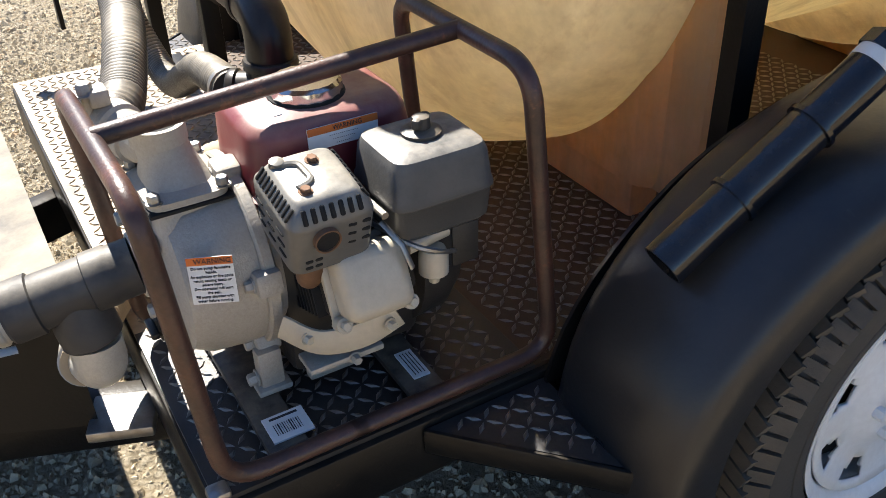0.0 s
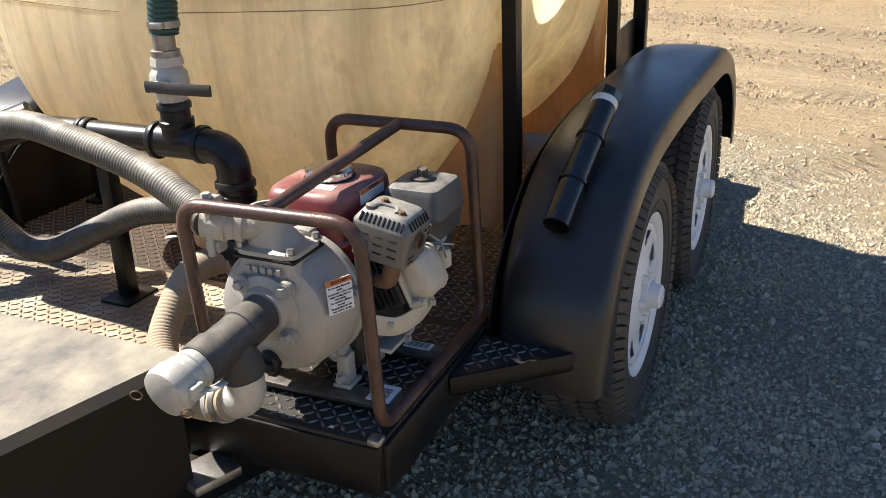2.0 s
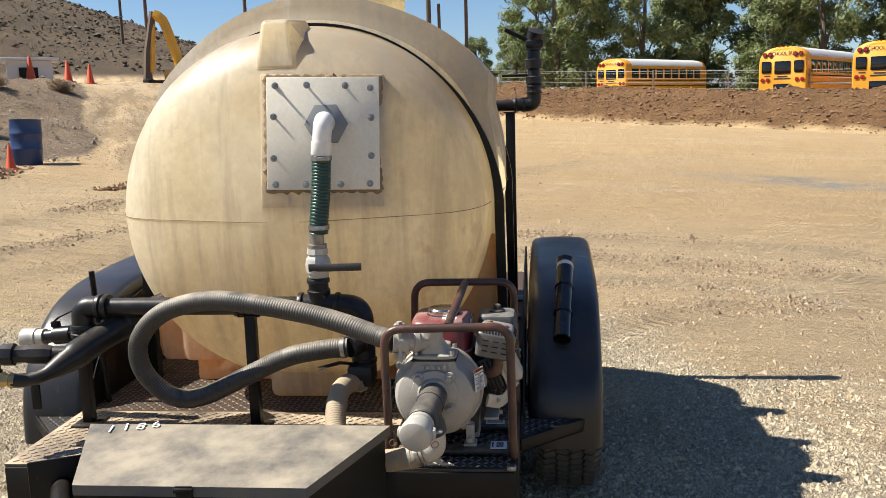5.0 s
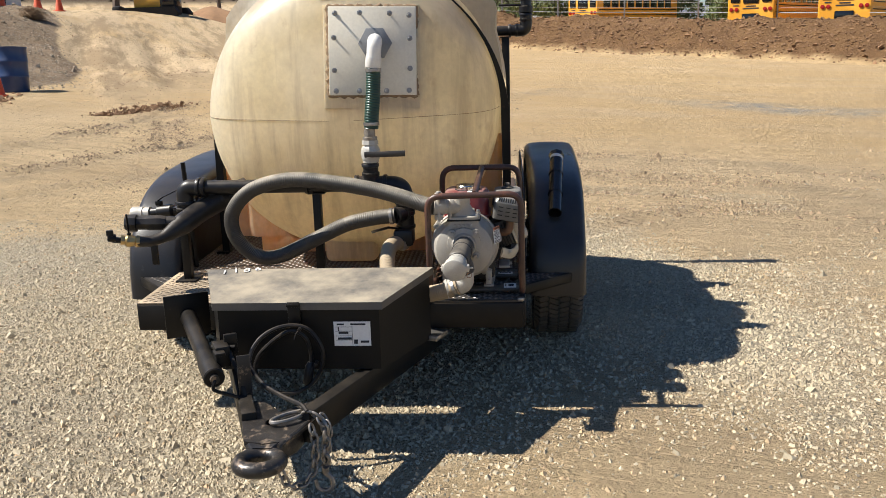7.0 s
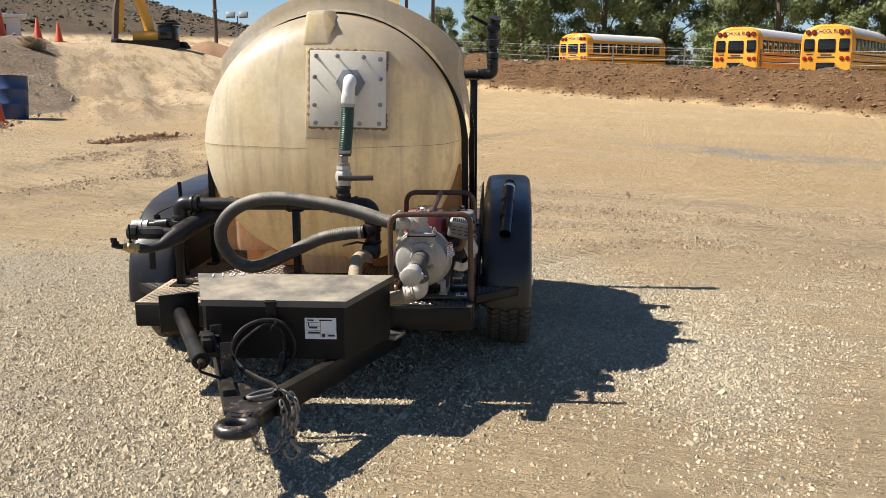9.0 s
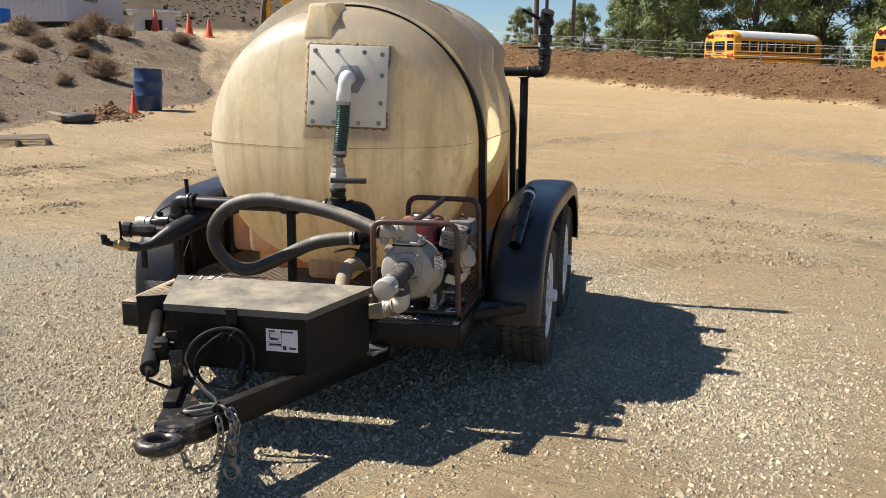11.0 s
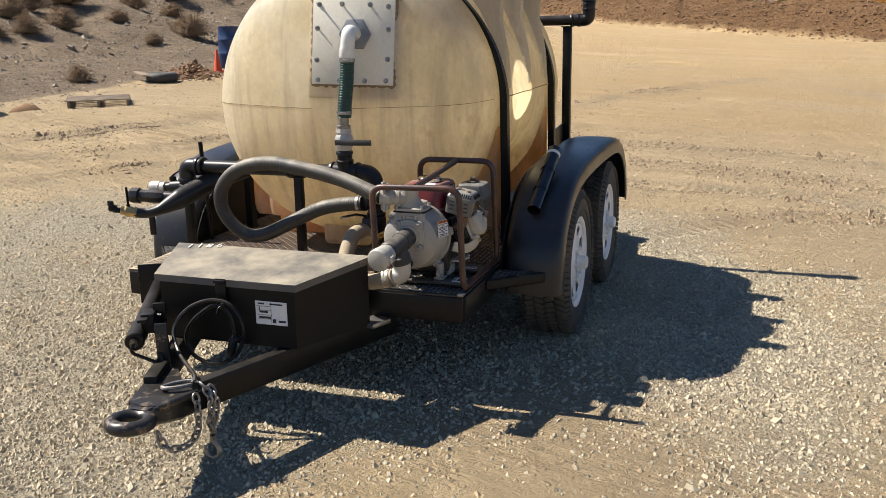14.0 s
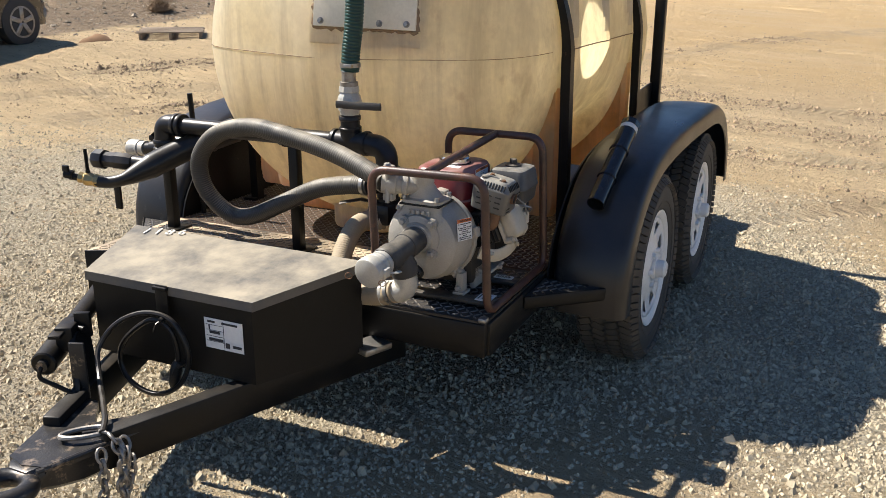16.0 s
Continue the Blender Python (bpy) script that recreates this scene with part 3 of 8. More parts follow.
BERM = np.array([(57.5, 14), (54.5, 9.5), (50, 4), (45.5, -5), (40, -12), (31, -20), (22, -27), (8, -33)], float)


def berm_distance(x, y):
    best = np.full(np.shape(x), 1e9)
    for (ax, ay), (bx, by) in zip(BERM, BERM[1:]):
        dx, dy = bx - ax, by - ay
        u = np.clip(((x - ax) * dx + (y - ay) * dy) / (dx * dx + dy * dy), 0, 1)
        best = np.minimum(best, np.hypot(x - ax - u * dx, y - ay - u * dy))
    return best


RUTS = [[(3.0, -5.4), (4.2, -4.43), (5.3, -3.5), (6.0, -2.5), (6.45, -1.3), (6.8, 0.2), (7.6, 2.5), (8.8, 4.0), (11.5, 5.0)],
        [(2.2, -4.9), (3.31, -4.06), (4.5, -3.1), (5.1, -2.0), (5.3, -0.8), (5.5, 1.0), (6.0, 2.6), (7.2, 3.7)],
        [(4.2, -6.2), (5.51, -4.97), (6.98, -3.7), (7.7, -1.8), (8.1, 0.0), (9.2, 2.3), (11.5, 3.4)],
        [(3.0, -1.05), (3.6, -1.55), (4.1, -2.3), (4.3, -3.3), (4.1, -4.6)],
        [(4.0, 8.0), (5.53, 7.1), (7.0, 6.55), (8.5, 5.68), (11.0, 5.2), (14.0, 5.6)],
        [(3.4, 7.2), (4.72, 6.3), (6.0, 5.2), (7.8, 4.31), (9.18, 3.5), (12.0, 2.8)],
        [(4.0, 5.2), (5.25, 4.46), (6.32, 3.46), (8.0, 2.5), (12.0, 1.0), (18.0, -2.0)]]


def rut_place(x, y):
    """Distance across and way along the nearest wheel track."""
    x, y = np.asarray(x, float), np.asarray(y, float)
    across, along = np.full(np.shape(x), 9.0), np.zeros(np.shape(x))
    close = (np.abs(x - 8) < 12) & (np.abs(y - 1) < 9)
    xs, ys = x[close], y[close]
    best, way = np.full(xs.shape, 9.0), np.zeros(xs.shape)
    for line_ in RUTS:
        done = 0.0
        for (ax, ay), (bx, by) in zip(line_, line_[1:]):
            dx, dy = bx - ax, by - ay
            L = math.hypot(dx, dy)
            u = np.clip(((xs - ax) * dx + (ys - ay) * dy) / (L * L), 0, 1)
            d = np.hypot(xs - ax - u * dx, ys - ay - u * dy)
            way = np.where(d < best, done + u * L, way)
            best = np.minimum(best, d)
            done += L
    across[close], along[close] = best, way
    return across, along


def rut_depth(x, y):
    """Wheel tracks pressed into the dirt, with the soil heaved up beside them."""
    a, _ = rut_place(x, y)
    return -0.020 * np.exp(-(a / 0.12) ** 4) + 0.018 * np.exp(-((a - 0.21) / 0.07) ** 2)


def ramp_share(x, y):
    """1 on the graded haul ramp, 0 on the rough bank beside it."""
    edge = 0.404 + 0.003 * np.clip(x, 0, 60) + 0.03 * fbm(x * 0.35, y * 0.35, 81)
    return 1 - step01(edge - 0.02, edge + 0.025, (y + 0.9) / np.maximum(x + 4.0, 1.0))


def ground_height(x, y):
    x, y = np.asarray(x, float), np.asarray(y, float)
    r = np.hypot(x - 1.0, y)
    far = step01(3.5, 11, r)
    z = far * (0.024 * np.clip(x - 6, -10, 45) + 0.03 * np.clip(y, -20, 12))
    foot = 10.2 + 0.5 * fbm(x * 0.2, y * 0.2, 3)
    rise = step01(0, 11, y - foot)
    z = z + rise * 2.05
    rough = step01(0, 4, y - foot) * (1 - 0.75 * ramp_share(x, y))
    z = z + rough * (0.30 * fbm(x * 0.7, y * 0.7, 1) + 0.10 * fbm(x * 2.3, y * 2.3, 5))
    z = z + 0.12 * step01(0, 3.5, y - foot) * (1 - ramp_share(x, y)) * (1 + 0.5 * fbm(x * 0.9, y * 0.9, 17))
    across = 0.92 * y - 0.39 * x
    slope = ramp_share(x, y) * step01(6.0, 9.0, y) * (1 - step01(30, 45, np.hypot(x, y)))
    z = z + slope * (0.10 * np.sin(across * 2.3 + 1.5 * fbm(x * 0.15, y * 0.15, 8)) + 0.05 * np.sin(across * 5.1 + 0.7) + 0.10 * fbm(x * 0.5, y * 0.5, 12))
    z = z + far * 0.05 * fbm(x * 0.5, y * 0.5, 2)
    z = z + far * 0.022 * fbm(x * 0.5 - y * 0.9, x * 3.2 + y * 2.2, 21)
    near = step01(1.5, 4.0, r)
    z = z + (0.35 + 0.65 * near) * 0.012 * fbm(x * 2.6, y * 2.6, 7)
    d = berm_distance(x, y)
    z = z + np.clip(0.04 * (y - 1.0), -0.22, 0.40) * np.exp(-(d / 9.0) ** 2)
    z = z + near * (0.016 * fbm(x * 4.3, y * 4.3, 51, 3) + 0.007 * fbm(x * 11.0, y * 11.0, 53, 3)) * (1 - step01(10, 16, r))
    z = z + rut_depth(x, y)
    crest = 1.75 + 0.22 * fbm(x * 0.8, y * 0.8, 4)
    z = z + crest * np.clip(1 - d / 2.7, 0, 1) ** 0.8 * (1 + 0.10 * fbm(x * 2.1, y * 2.1, 9))
    z = z + step01(55, 90, np.hypot(x, y)) * 24 * np.exp(-((x - 95) ** 2 + (y - 98) ** 2) / (2 * 36.0 ** 2)) * (1 + 0.12 * fbm(x * 0.06, y * 0.06, 6))
    return z


def build_ground():
    def steps(bands, lo, hi):
        """Rows of the grid: finest where the camera passes nearest."""
        out = [np.arange(a, b, s) for a, b, s in bands]
        mid = np.concatenate(out)
        up, s = [mid[-1]], bands[-1][2]
        while up[-1] < hi:
            s *= 1.09
            up.append(up[-1] + s)
        down, s = [mid[0]], bands[0][2]
        while down[-1] > lo:
            s *= 1.09
            down.append(down[-1] - s)
        return np.concatenate([np.array(down[:0:-1]), mid, np.array(up[1:])])

    xs = steps([(-4, -2, 0.14), (-2, 8.5, 0.08), (8.5, 16, 0.14), (16, 60, 0.3)], -900, 2500)
    ys = steps([(-26, -9, 0.3), (-9, -5, 0.14), (-5, 6, 0.08), (6, 12, 0.14), (12, 30, 0.26)], -1500, 1500)
    X, Y = np.meshgrid(xs, ys, indexing="ij")
    Z = ground_height(X, Y)
    nx, ny = X.shape
    co = np.stack([X, Y, Z], -1).reshape(-1, 3)
    i = np.arange(nx * ny).reshape(nx, ny)
    quads = np.stack([i[:-1, :-1], i[1:, :-1], i[1:, 1:], i[:-1, 1:]], -1).reshape(-1, 4)
    d = bpy.data.meshes.new("ground")
    d.vertices.add(len(co))
    d.vertices.foreach_set("co", co.ravel())
    d.loops.add(quads.size)
    d.loops.foreach_set("vertex_index", quads.ravel())
    d.polygons.add(len(quads))
    d.polygons.foreach_set("loop_start", np.arange(len(quads)) * 4)
    d.update(calc_edges=True)
    x, y = co[:, 0], co[:, 1]
    r = np.hypot((x - 0.6) / 1.25, y + 0.1)
    zones = {
        "gravel": gravel_share(x, y),
        "bank": step01(9.0, 11.5, y + 0.5 * fbm(x * 0.2, y * 0.2, 3)) * (1 - ramp_share(x, y)),
        "ramp": ramp_share(x, y) * step01(5.5, 9.0, y) * (1 - step01(60, 80, x)),
        "berm": step01(0.0, 0.35, 2.75 + 0.25 * fbm(x * 1.5, y * 1.5, 19) - berm_distance(x, y)),
        "yard": step01(7.0, 12.0, x - 0.35 * y + 1.2 * fbm(x * 0.3, y * 0.3, 71)),
        "ash": np.exp(-(((x - 13.9) * 0.75 - (y + 6.1) * 0.62) / 0.75) ** 2 - (((x - 13.9) * 0.62 + (y + 6.1) * 0.75) / 2.2) ** 2),
        "rut_across": rut_place(x, y)[0],
        "rut_along": rut_place(x, y)[1],
        "hill": step01(4.3, 5.0, co[:, 2]) * step01(15, 19, y),
    }
    for name, values in zones.items():
        a = d.attributes.new(name, "FLOAT", "POINT")
        a.data.foreach_set("value", values.astype(np.float32))
    d.materials.append(SOIL)
    d.shade_smooth()
    return tagged(new("ground", d), "graded tan dirt yard with crushed gravel, rising to a rough bank", "ground", kind="structure")


def gravel_share(x, y):
    """How thickly the crushed stone lies: round the trailer, worn away to bare dirt in patches."""
    core = 1 - step01(1.7, 2.7, np.hypot((x - 0.9) / 1.35, (y + 0.1) / 1.05) + 0.55 * fbm(x * 0.9, y * 0.9, 11))
    left = 1 - step01(2.9, 4.7, np.hypot((x + 0.6) / 1.2, y - 2.9) + 1.1 * fbm(x * 0.7, y * 0.7, 23))
    reach = 1 - step01(3.6, 6.4, np.hypot((x - 0.2) / 1.1, y + 1.6))
    patch = step01(-0.10, 0.22, fbm(x * 1.15, y * 1.15, 31) + 0.5 * fbm(x * 3.1, y * 3.1, 33)) * reach
    thin = 0.035 * reach
    worn = 1 - 0.93 * np.exp(-(((x + 0.75) / 1.25) ** 2 + ((y + 1.15) / 0.85) ** 2) ** 1.5)
    return np.clip(np.maximum.reduce([core, left, 0.5 * patch, thin]) * worn, 0, 1)


ground = build_ground()

# ---- trailer ----
DECK = 0.463


def tread_lugs(geo, outline, z, pitch=0.0222):
    """Raised lozenges of a checker plate, in two crossing directions, inside a convex outline."""
    pts = [Vector((x, y)) for x, y in outline]

    def inside(x, y):
        for a, b in zip(pts, pts[1:] + pts[:1]):
            if (b.x - a.x) * (y - a.y) - (b.y - a.y) * (x - a.x) < 0.012 * (b - a).length:
                return False
        return True

    x0, x1 = min(p.x for p in pts), max(p.x for p in pts)
    y0, y1 = min(p.y for p in pts), max(p.y for p in pts)
    for i in range(int((x1 - x0) / pitch) + 1):
        for j in range(int((y1 - y0) / pitch) + 1):
            x, y = x0 + i * pitch, y0 + j * pitch
            if not inside(x, y):
                continue
            ang = radians(45 if (i + j) % 2 else -45)
            c, s = math.cos(ang), math.sin(ang)
            L, W, H = 0.0132, 0.0040, 0.0025
            vs = [(-L, 0, 0), (0, -W, 0), (L, 0, 0), (0, W, 0), (-L * 0.55, 0, H), (0, -W * 0.45, H), (L * 0.55, 0, H), (0, W * 0.45, H)]
            geo.add([(x + a * c - b * s, y + a * s + b * c, z + h) for a, b, h in vs],
                    [(0, 1, 5, 4), (1, 2, 6, 5), (2, 3, 7, 6), (3, 0, 4, 7), (4, 5, 6, 7)])


def channel(geo, a, b, h, w, top):
    """A square-edged steel rail from a to b in plan, h high below top and w wide."""
    a, b = Vector((*a, top - h / 2)), Vector((*b, top - h / 2))
    m = basis((0, 0, 0), b - a, (-(b - a).y, (b - a).x, 0))
    geo.box((a + b) / 2, ((b - a).length, w, h), 0.006, m)


def fender_profile():
    pts = [(0.492, 0.335), (0.497, 0.45), (0.530, 0.575), (0.615, 0.690), (0.745, 0.785), (0.90, 0.838), (1.12, 0.865), (1.50, 0.878), (1.88, 0.874), (2.12, 0.838), (2.30, 0.755), (2.42, 0.63), (2.47, 0.50), (2.478, 0.42)]
    return spline([(x, 0, z) for x, z in pts], 0.04)


def fender(parent, side, label):
    """A rolled steel tandem fender: rounded crown, turned-down lips, hollow below."""
    path = fender_profile()
    n = len(path)
    section = [(-0.150, -0.085), (-0.151, -0.045), (-0.146, -0.022), (-0.130, -0.006), (-0.105, 0.0), (-0.05, 0.003), (0.0, 0.004),
               (0.05, 0.003), (0.105, 0.0), (0.130, -0.006), (0.146, -0.022), (0.151, -0.045), (0.150, -0.085)]
    inner = [(w * 0.965, h - 0.005) for w, h in reversed(section)]
    rs = []
    for i, p in enumerate(path):
        t = (path[min(i + 1, n - 1)] - path[max(i - 1, 0)]).normalized()
        up = Vector((-t.z, 0, t.x))
        rs.append([tuple(p + up * h + Vector((0, (-0.05 if side > 0 else 0) + side * (0.968 + 0.022 * min(1.0, max(0.0, (p.x - 0.6) / 1.2))) + w * (0.87 + 0.06 * min(1.0, max(0.0, (p.x - 0.6) / 1.2))), 0))) for w, h in section + inner])
    g = Geo()
    g.rings(rs, closed=False)
    return part("fender", g, FENDER, parent, label)


def wheel(parent, at, side):
    """A trailer wheel: lugged tyre and a white spoked steel rim that faces outwards (side = -1 or 1 along y)."""
    R, W = 0.362, 0.215
    cx, cy, cz = at
    w = new("wheel")
    w.parent = parent
    w.empty_display_size = 0.1
    w.location = at
    ax = Vector((0, side, 0))
    prof = [(-0.085, 0.222), (-0.1, 0.232), (-0.108, 0.27), (-0.106, 0.31), (-0.096, 0.338), (-0.082, 0.350), (0.082, 0.350), (0.096, 0.338), (0.106, 0.31), (0.108, 0.27), (0.1, 0.232), (0.085, 0.222)]
    g = Geo()
    g.lathe((0, 0, 0), ax, prof, 64, caps=False)
    g.torus((0, side * 0.106, 0), ax, 0.262, 0.003, 64, 6)
    g.torus((0, side * 0.104, 0), ax, 0.318, 0.003, 64, 6)
    tyre = part("tyre", g, RUBBER, w, "black lugged trailer tyre with dusty tread")
    g = Geo()
    count = 70
    for i in range(count):
        for row, (y, shift) in enumerate(((-0.074, 0.0), (-0.026, 0.45), (0.026, 0.05), (0.074, 0.5))):
            a = 2 * math.pi * (i + shift) / count
            m = Matrix.Rotation(a, 4, "Y") @ Matrix.Translation((0, y, 0.353)) @ Matrix.Rotation(0.35 if row % 2 else -0.35, 4, "Z")
            g.box((0, 0, 0), (0.0255, 0.042, 0.014), 0.0, None)
            for k in range(len(g.v) - 8, len(g.v)):
                g.v[k] = tuple(m @ Vector(g.v[k]))
        for sgn in (-1, 1):
            a = 2 * math.pi * (i + 0.25) / count
            m = Matrix.Rotation(a, 4, "Y") @ Matrix.Translation((0, sgn * 0.1, 0.336)) @ Matrix.Rotation(-sgn * 0.75, 4, "X")
            g.box((0, 0, 0), (0.021 if i % 2 else 0.026, 0.036, 0.014), 0.0, None)
            for k in range(len(g.v) - 8, len(g.v)):
                g.v[k] = tuple(m @ Vector(g.v[k]))
    part("tyre_tread", g, TREADBLOCK, tyre, smooth=0)["kind"] = "stuff"
    # rim: flange, drop, dished disc with openings
    g = Geo()
    g.lathe((0, 0, 0), ax, [(-0.09, 0.222), (-0.08, 0.205), (0.06, 0.198), (0.078, 0.206), (0.092, 0.224), (0.098, 0.226), (0.098, 0.219), (0.086, 0.200), (0.066, 0.190), (0.04, 0.186)], 56, caps=False)
    seg, spokes = 96, 8

    def disc(rad, depth_):
        return [(rad * math.cos(2 * math.pi * k / seg), rad * math.sin(2 * math.pi * k / seg), depth_) for k in range(seg)]

    q = ax.to_track_quat("Z", "Y").to_matrix()
    levels = [(0.045, 0.088), (0.080, 0.086), (0.100, 0.076), (0.110, 0.073), (0.132, 0.073), (0.154, 0.074), (0.176, 0.078), (0.194, 0.082)]
    vs = [tuple(q @ Vector(p)) for r_, d_ in levels for p in disc(r_, d_)]
    fs = []
    for a in range(len(levels) - 1):
        for k in range(seg):
            hole = a in (4, 5) and (k % (seg // spokes)) in {4: (4, 5, 6, 7), 5: (3, 4, 5, 6, 7, 8)}[a]
            if not hole:
                fs.append((a * seg + k, a * seg + (k + 1) % seg, (a + 1) * seg + (k + 1) % seg, (a + 1) * seg + k))
    g.add(vs, fs)
    rim = part("rim", g, RIM, w, "white painted steel spoke rim")
    sol = rim.modifiers.new("sheet", "SOLIDIFY")
    sol.thickness = 0.006
    g = Geo()
    g.lathe((0, side * 0.070, 0), ax + Vector((0, side * 0.070, 0)), [(0, 0.046), (0.034, 0.044), (0.036, 0.034), (0.066, 0.033), (0.072, 0.026), (0.074, 0.0005)], 24)
    part("hub_cap", g, RIM, w, "white painted hub cap")
    for k in range(6):
        a = 2 * math.pi * k / 6
        g = Geo()
        c = q @ Vector((0.068 * math.cos(a), 0.068 * math.sin(a), 0.084))
        bolt(g, c, ax, 0.02, 0.022, False)
        part("lug_nut", g, RIM, w)
    # Drum widened into a dark backing; shade behind the openings put into it.
    g = Geo()
    g.lathe((0, -side * 0.06, 0), ax, [(0, 0.178), (0.078, 0.178), (0.078, 0.001)], 40)
    part("drum_backing", g, MATT_BLACK, w)
    return w


trailer = thing("trailer", "black steel tandem-axle trailer with checker-plate deck and dusty paint", "trailer")
# Pale front plate and darker ones partly put sun and shade into colour.
for x0, x1, y0, y1, plate_mat, lug_mat, note in ((0.005, 0.50, -0.80, -0.4025, TREAD, LUG, "dark checker plate under the pump"), (0.005, 0.50, -0.402, 0.80, TREAD_DUSTY_SUNLIT, LUG_DUSTY_SUNLIT, "checker plate thick with tan dust, sunlit tone put into its colour"),
                                                  (0.5005, 3.195, -0.80, 0.80, TREAD_BROWN, LUG, "dark rust-brown checker plate round the tank, warm light through the tank painted in")):
    g = Geo()
    g.box(((x0 + x1) / 2, (y0 + y1) / 2, DECK - 0.004), (x1 - x0, y1 - y0, 0.008), 0.0)
    deck = part("deck_plate", g, plate_mat, trailer, note)
    g = Geo()
    tread_lugs(g, [(x0, y0), (min(x1, 1.75), y0), (min(x1, 1.75), y1), (x0, y1)], DECK)
    lugs = part("checker_tread", g, lug_mat, deck, smooth=0)
    lugs["kind"] = "stuff"
for name, a, b, h in (("front_channel", (0.025, -0.80), (0.025, 0.80), 0.108), ("side_channel", (0.02, -0.785), (3.2, -0.785), 0.108),
                      ("side_channel", (0.02, 0.785), (3.2, 0.785), 0.108), ("rear_channel", (3.18, -0.80), (3.18, 0.80), 0.108)):
    g = Geo()
    channel(g, a, b, h, 0.05, DECK - 0.009)
    part(name, g, BLACK, trailer)
for x in (0.6, 1.2, 1.8, 2.4):
    g = Geo()
    channel(g, (x, -0.76), (x, 0.76), 0.08, 0.045, DECK - 0.011)
    part("cross_member", g, BLACK, trailer)
for s in (-1, 1):
    fender(trailer, s, "rounded black tandem fender with scuffed paint")
    # gusset step between deck and fender
    o = [(0.305, s * 0.812), (0.508, s * 1.030 - (0.05 if s > 0 else 0)), (0.508, s * 0.812)]
    if s < 0:
        o = [o[0], o[1], o[2]]
    else:
        o = [o[0], o[2], o[1]]
    area = sum(a[0] * b[1] - b[0] * a[1] for a, b in zip(o, o[1:] + o[:1]))
    if area < 0:
        o = o[::-1]
    g = Geo()
    g.prism(o, DECK - 0.028, DECK - 0.02)
    step_part = part("step_plate", g, TREAD, trailer, "triangular checker-plate step")
    g = Geo()
    tread_lugs(g, o, DECK - 0.02)
    lugs = part("checker_tread", g, LUG, step_part, smooth=0)
    lugs["kind"] = "stuff"
    g = Geo()
    channel(g, (0.300, s * 0.812), (0.512, s * 1.045 - (0.05 if s > 0 else 0)), 0.045, 0.008, DECK - 0.018)
    part("step_lip", g, BLACK, trailer, "scuffed steel edge of the step")
    # inner fender wall, wheels
    crown = [p for p in fender_profile() if p.x > 0.50]
    wall_y = s * 0.822 - (0.045 if s > 0 else 0)
    g = Geo()
    n_ = len(crown)
    g.rings([[(p.x, wall_y - 0.003, DECK - 0.02), (p.x, wall_y + 0.003, DECK - 0.02), (p.x, wall_y + 0.003, max(DECK - 0.01, p.z - 0.045)), (p.x, wall_y - 0.003, max(DECK - 0.01, p.z - 0.045))] for p in crown])
    part("fender_inner_wall", g, BLACK, trailer, "black inner wall of the fender", smooth=0)
    for x in (1.02, 1.97):
        wheel(trailer, (x, s * 0.985 - (0.05 if s > 0 else 0), 0.362), s)
g = Geo()
for x in (1.02, 1.97):
    g.rod((x, -0.9, 0.362), (x, 0.9, 0.362), 0.035)
part("axle", g, BLACK, trailer)
# stopper at the deck corner
g = Geo()
g.box((0.012, -0.790, DECK + 0.004), (0.03, 0.028, 0.016), 0.006)
part("corner_stop", g, STEEL, trailer, "paint-worn bright steel corner stop")
# tongue
TY = 0.022
for s in (-1, 1):
    g = Geo()
    channel(g, (-0.80, TY + s * 0.088), (0.16, TY + s * 0.455), 0.105, 0.05, 0.330)
    part("tongue_rail", g, BLACK, trailer, "scraped black steel drawbar rail")
g = Geo()
g.box((-0.046, TY - 0.455, 0.338), (0.105, 0.092, 0.022), 0.005, Matrix.Rotation(radians(-22), 4, "Z"))
part("step_tab", g, STEEL, trailer, "bare worn steel tab on the drawbar rail")
# coupler plate with a drilled hole, cut out in a V between the rails
hole = [(-0.812 + 0.030 * math.cos(a), TY + 0.006 + 0.026 * math.sin(a)) for a in [math.pi * 2 * (k + 0.15) / 20 for k in range(20)]]
edge = [(-0.735, TY), (-0.640, TY + 0.085), (-0.648, TY + 0.168), (-0.83, TY + 0.104), (-0.955, TY + 0.062), (-0.972, TY), (-0.955, TY - 0.062), (-0.83, TY - 0.104), (-0.648, TY - 0.168), (-0.640, TY - 0.085), (-0.735, TY - 0.0012)]
g = Geo()
g.prism(edge + [(x, y) for x, y in reversed(hole)], 0.284, 0.304)
part("coupler_plate", g, HITCH, trailer, "worn coupler plate with a hole and bare rubbed steel", smooth=0)
g = Geo()
rows = []
for x, w, lo_, hi_ in ((-0.78, 0.088, 0.205, 0.284), (-0.86, 0.080, 0.212, 0.290), (-0.93, 0.066, 0.228, 0.300), (-0.965, 0.056, 0.240, 0.302), (-0.985, 0.040, 0.248, 0.296)):
    c_ = 0.012
    rows.append([(x, TY - w + c_, lo_), (x, TY + w - c_, lo_), (x, TY + w, lo_ + c_), (x, TY + w, hi_ - c_), (x, TY + w - c_, hi_), (x, TY - w + c_, hi_), (x, TY - w, hi_ - c_), (x, TY - w, lo_ + c_)])
g.rings(rows)
part("coupler_neck", g, HITCH, trailer, "forged neck tapering to the towing eye")
g = Geo()
g.torus((-1.035, TY - 0.006, 0.272), (0.06, 0, 1), 0.060, 0.0245, 44, 16)
part("towing_eye", g, HITCH, trailer, "heavy forged towing eye with worn paint")
g = Geo()
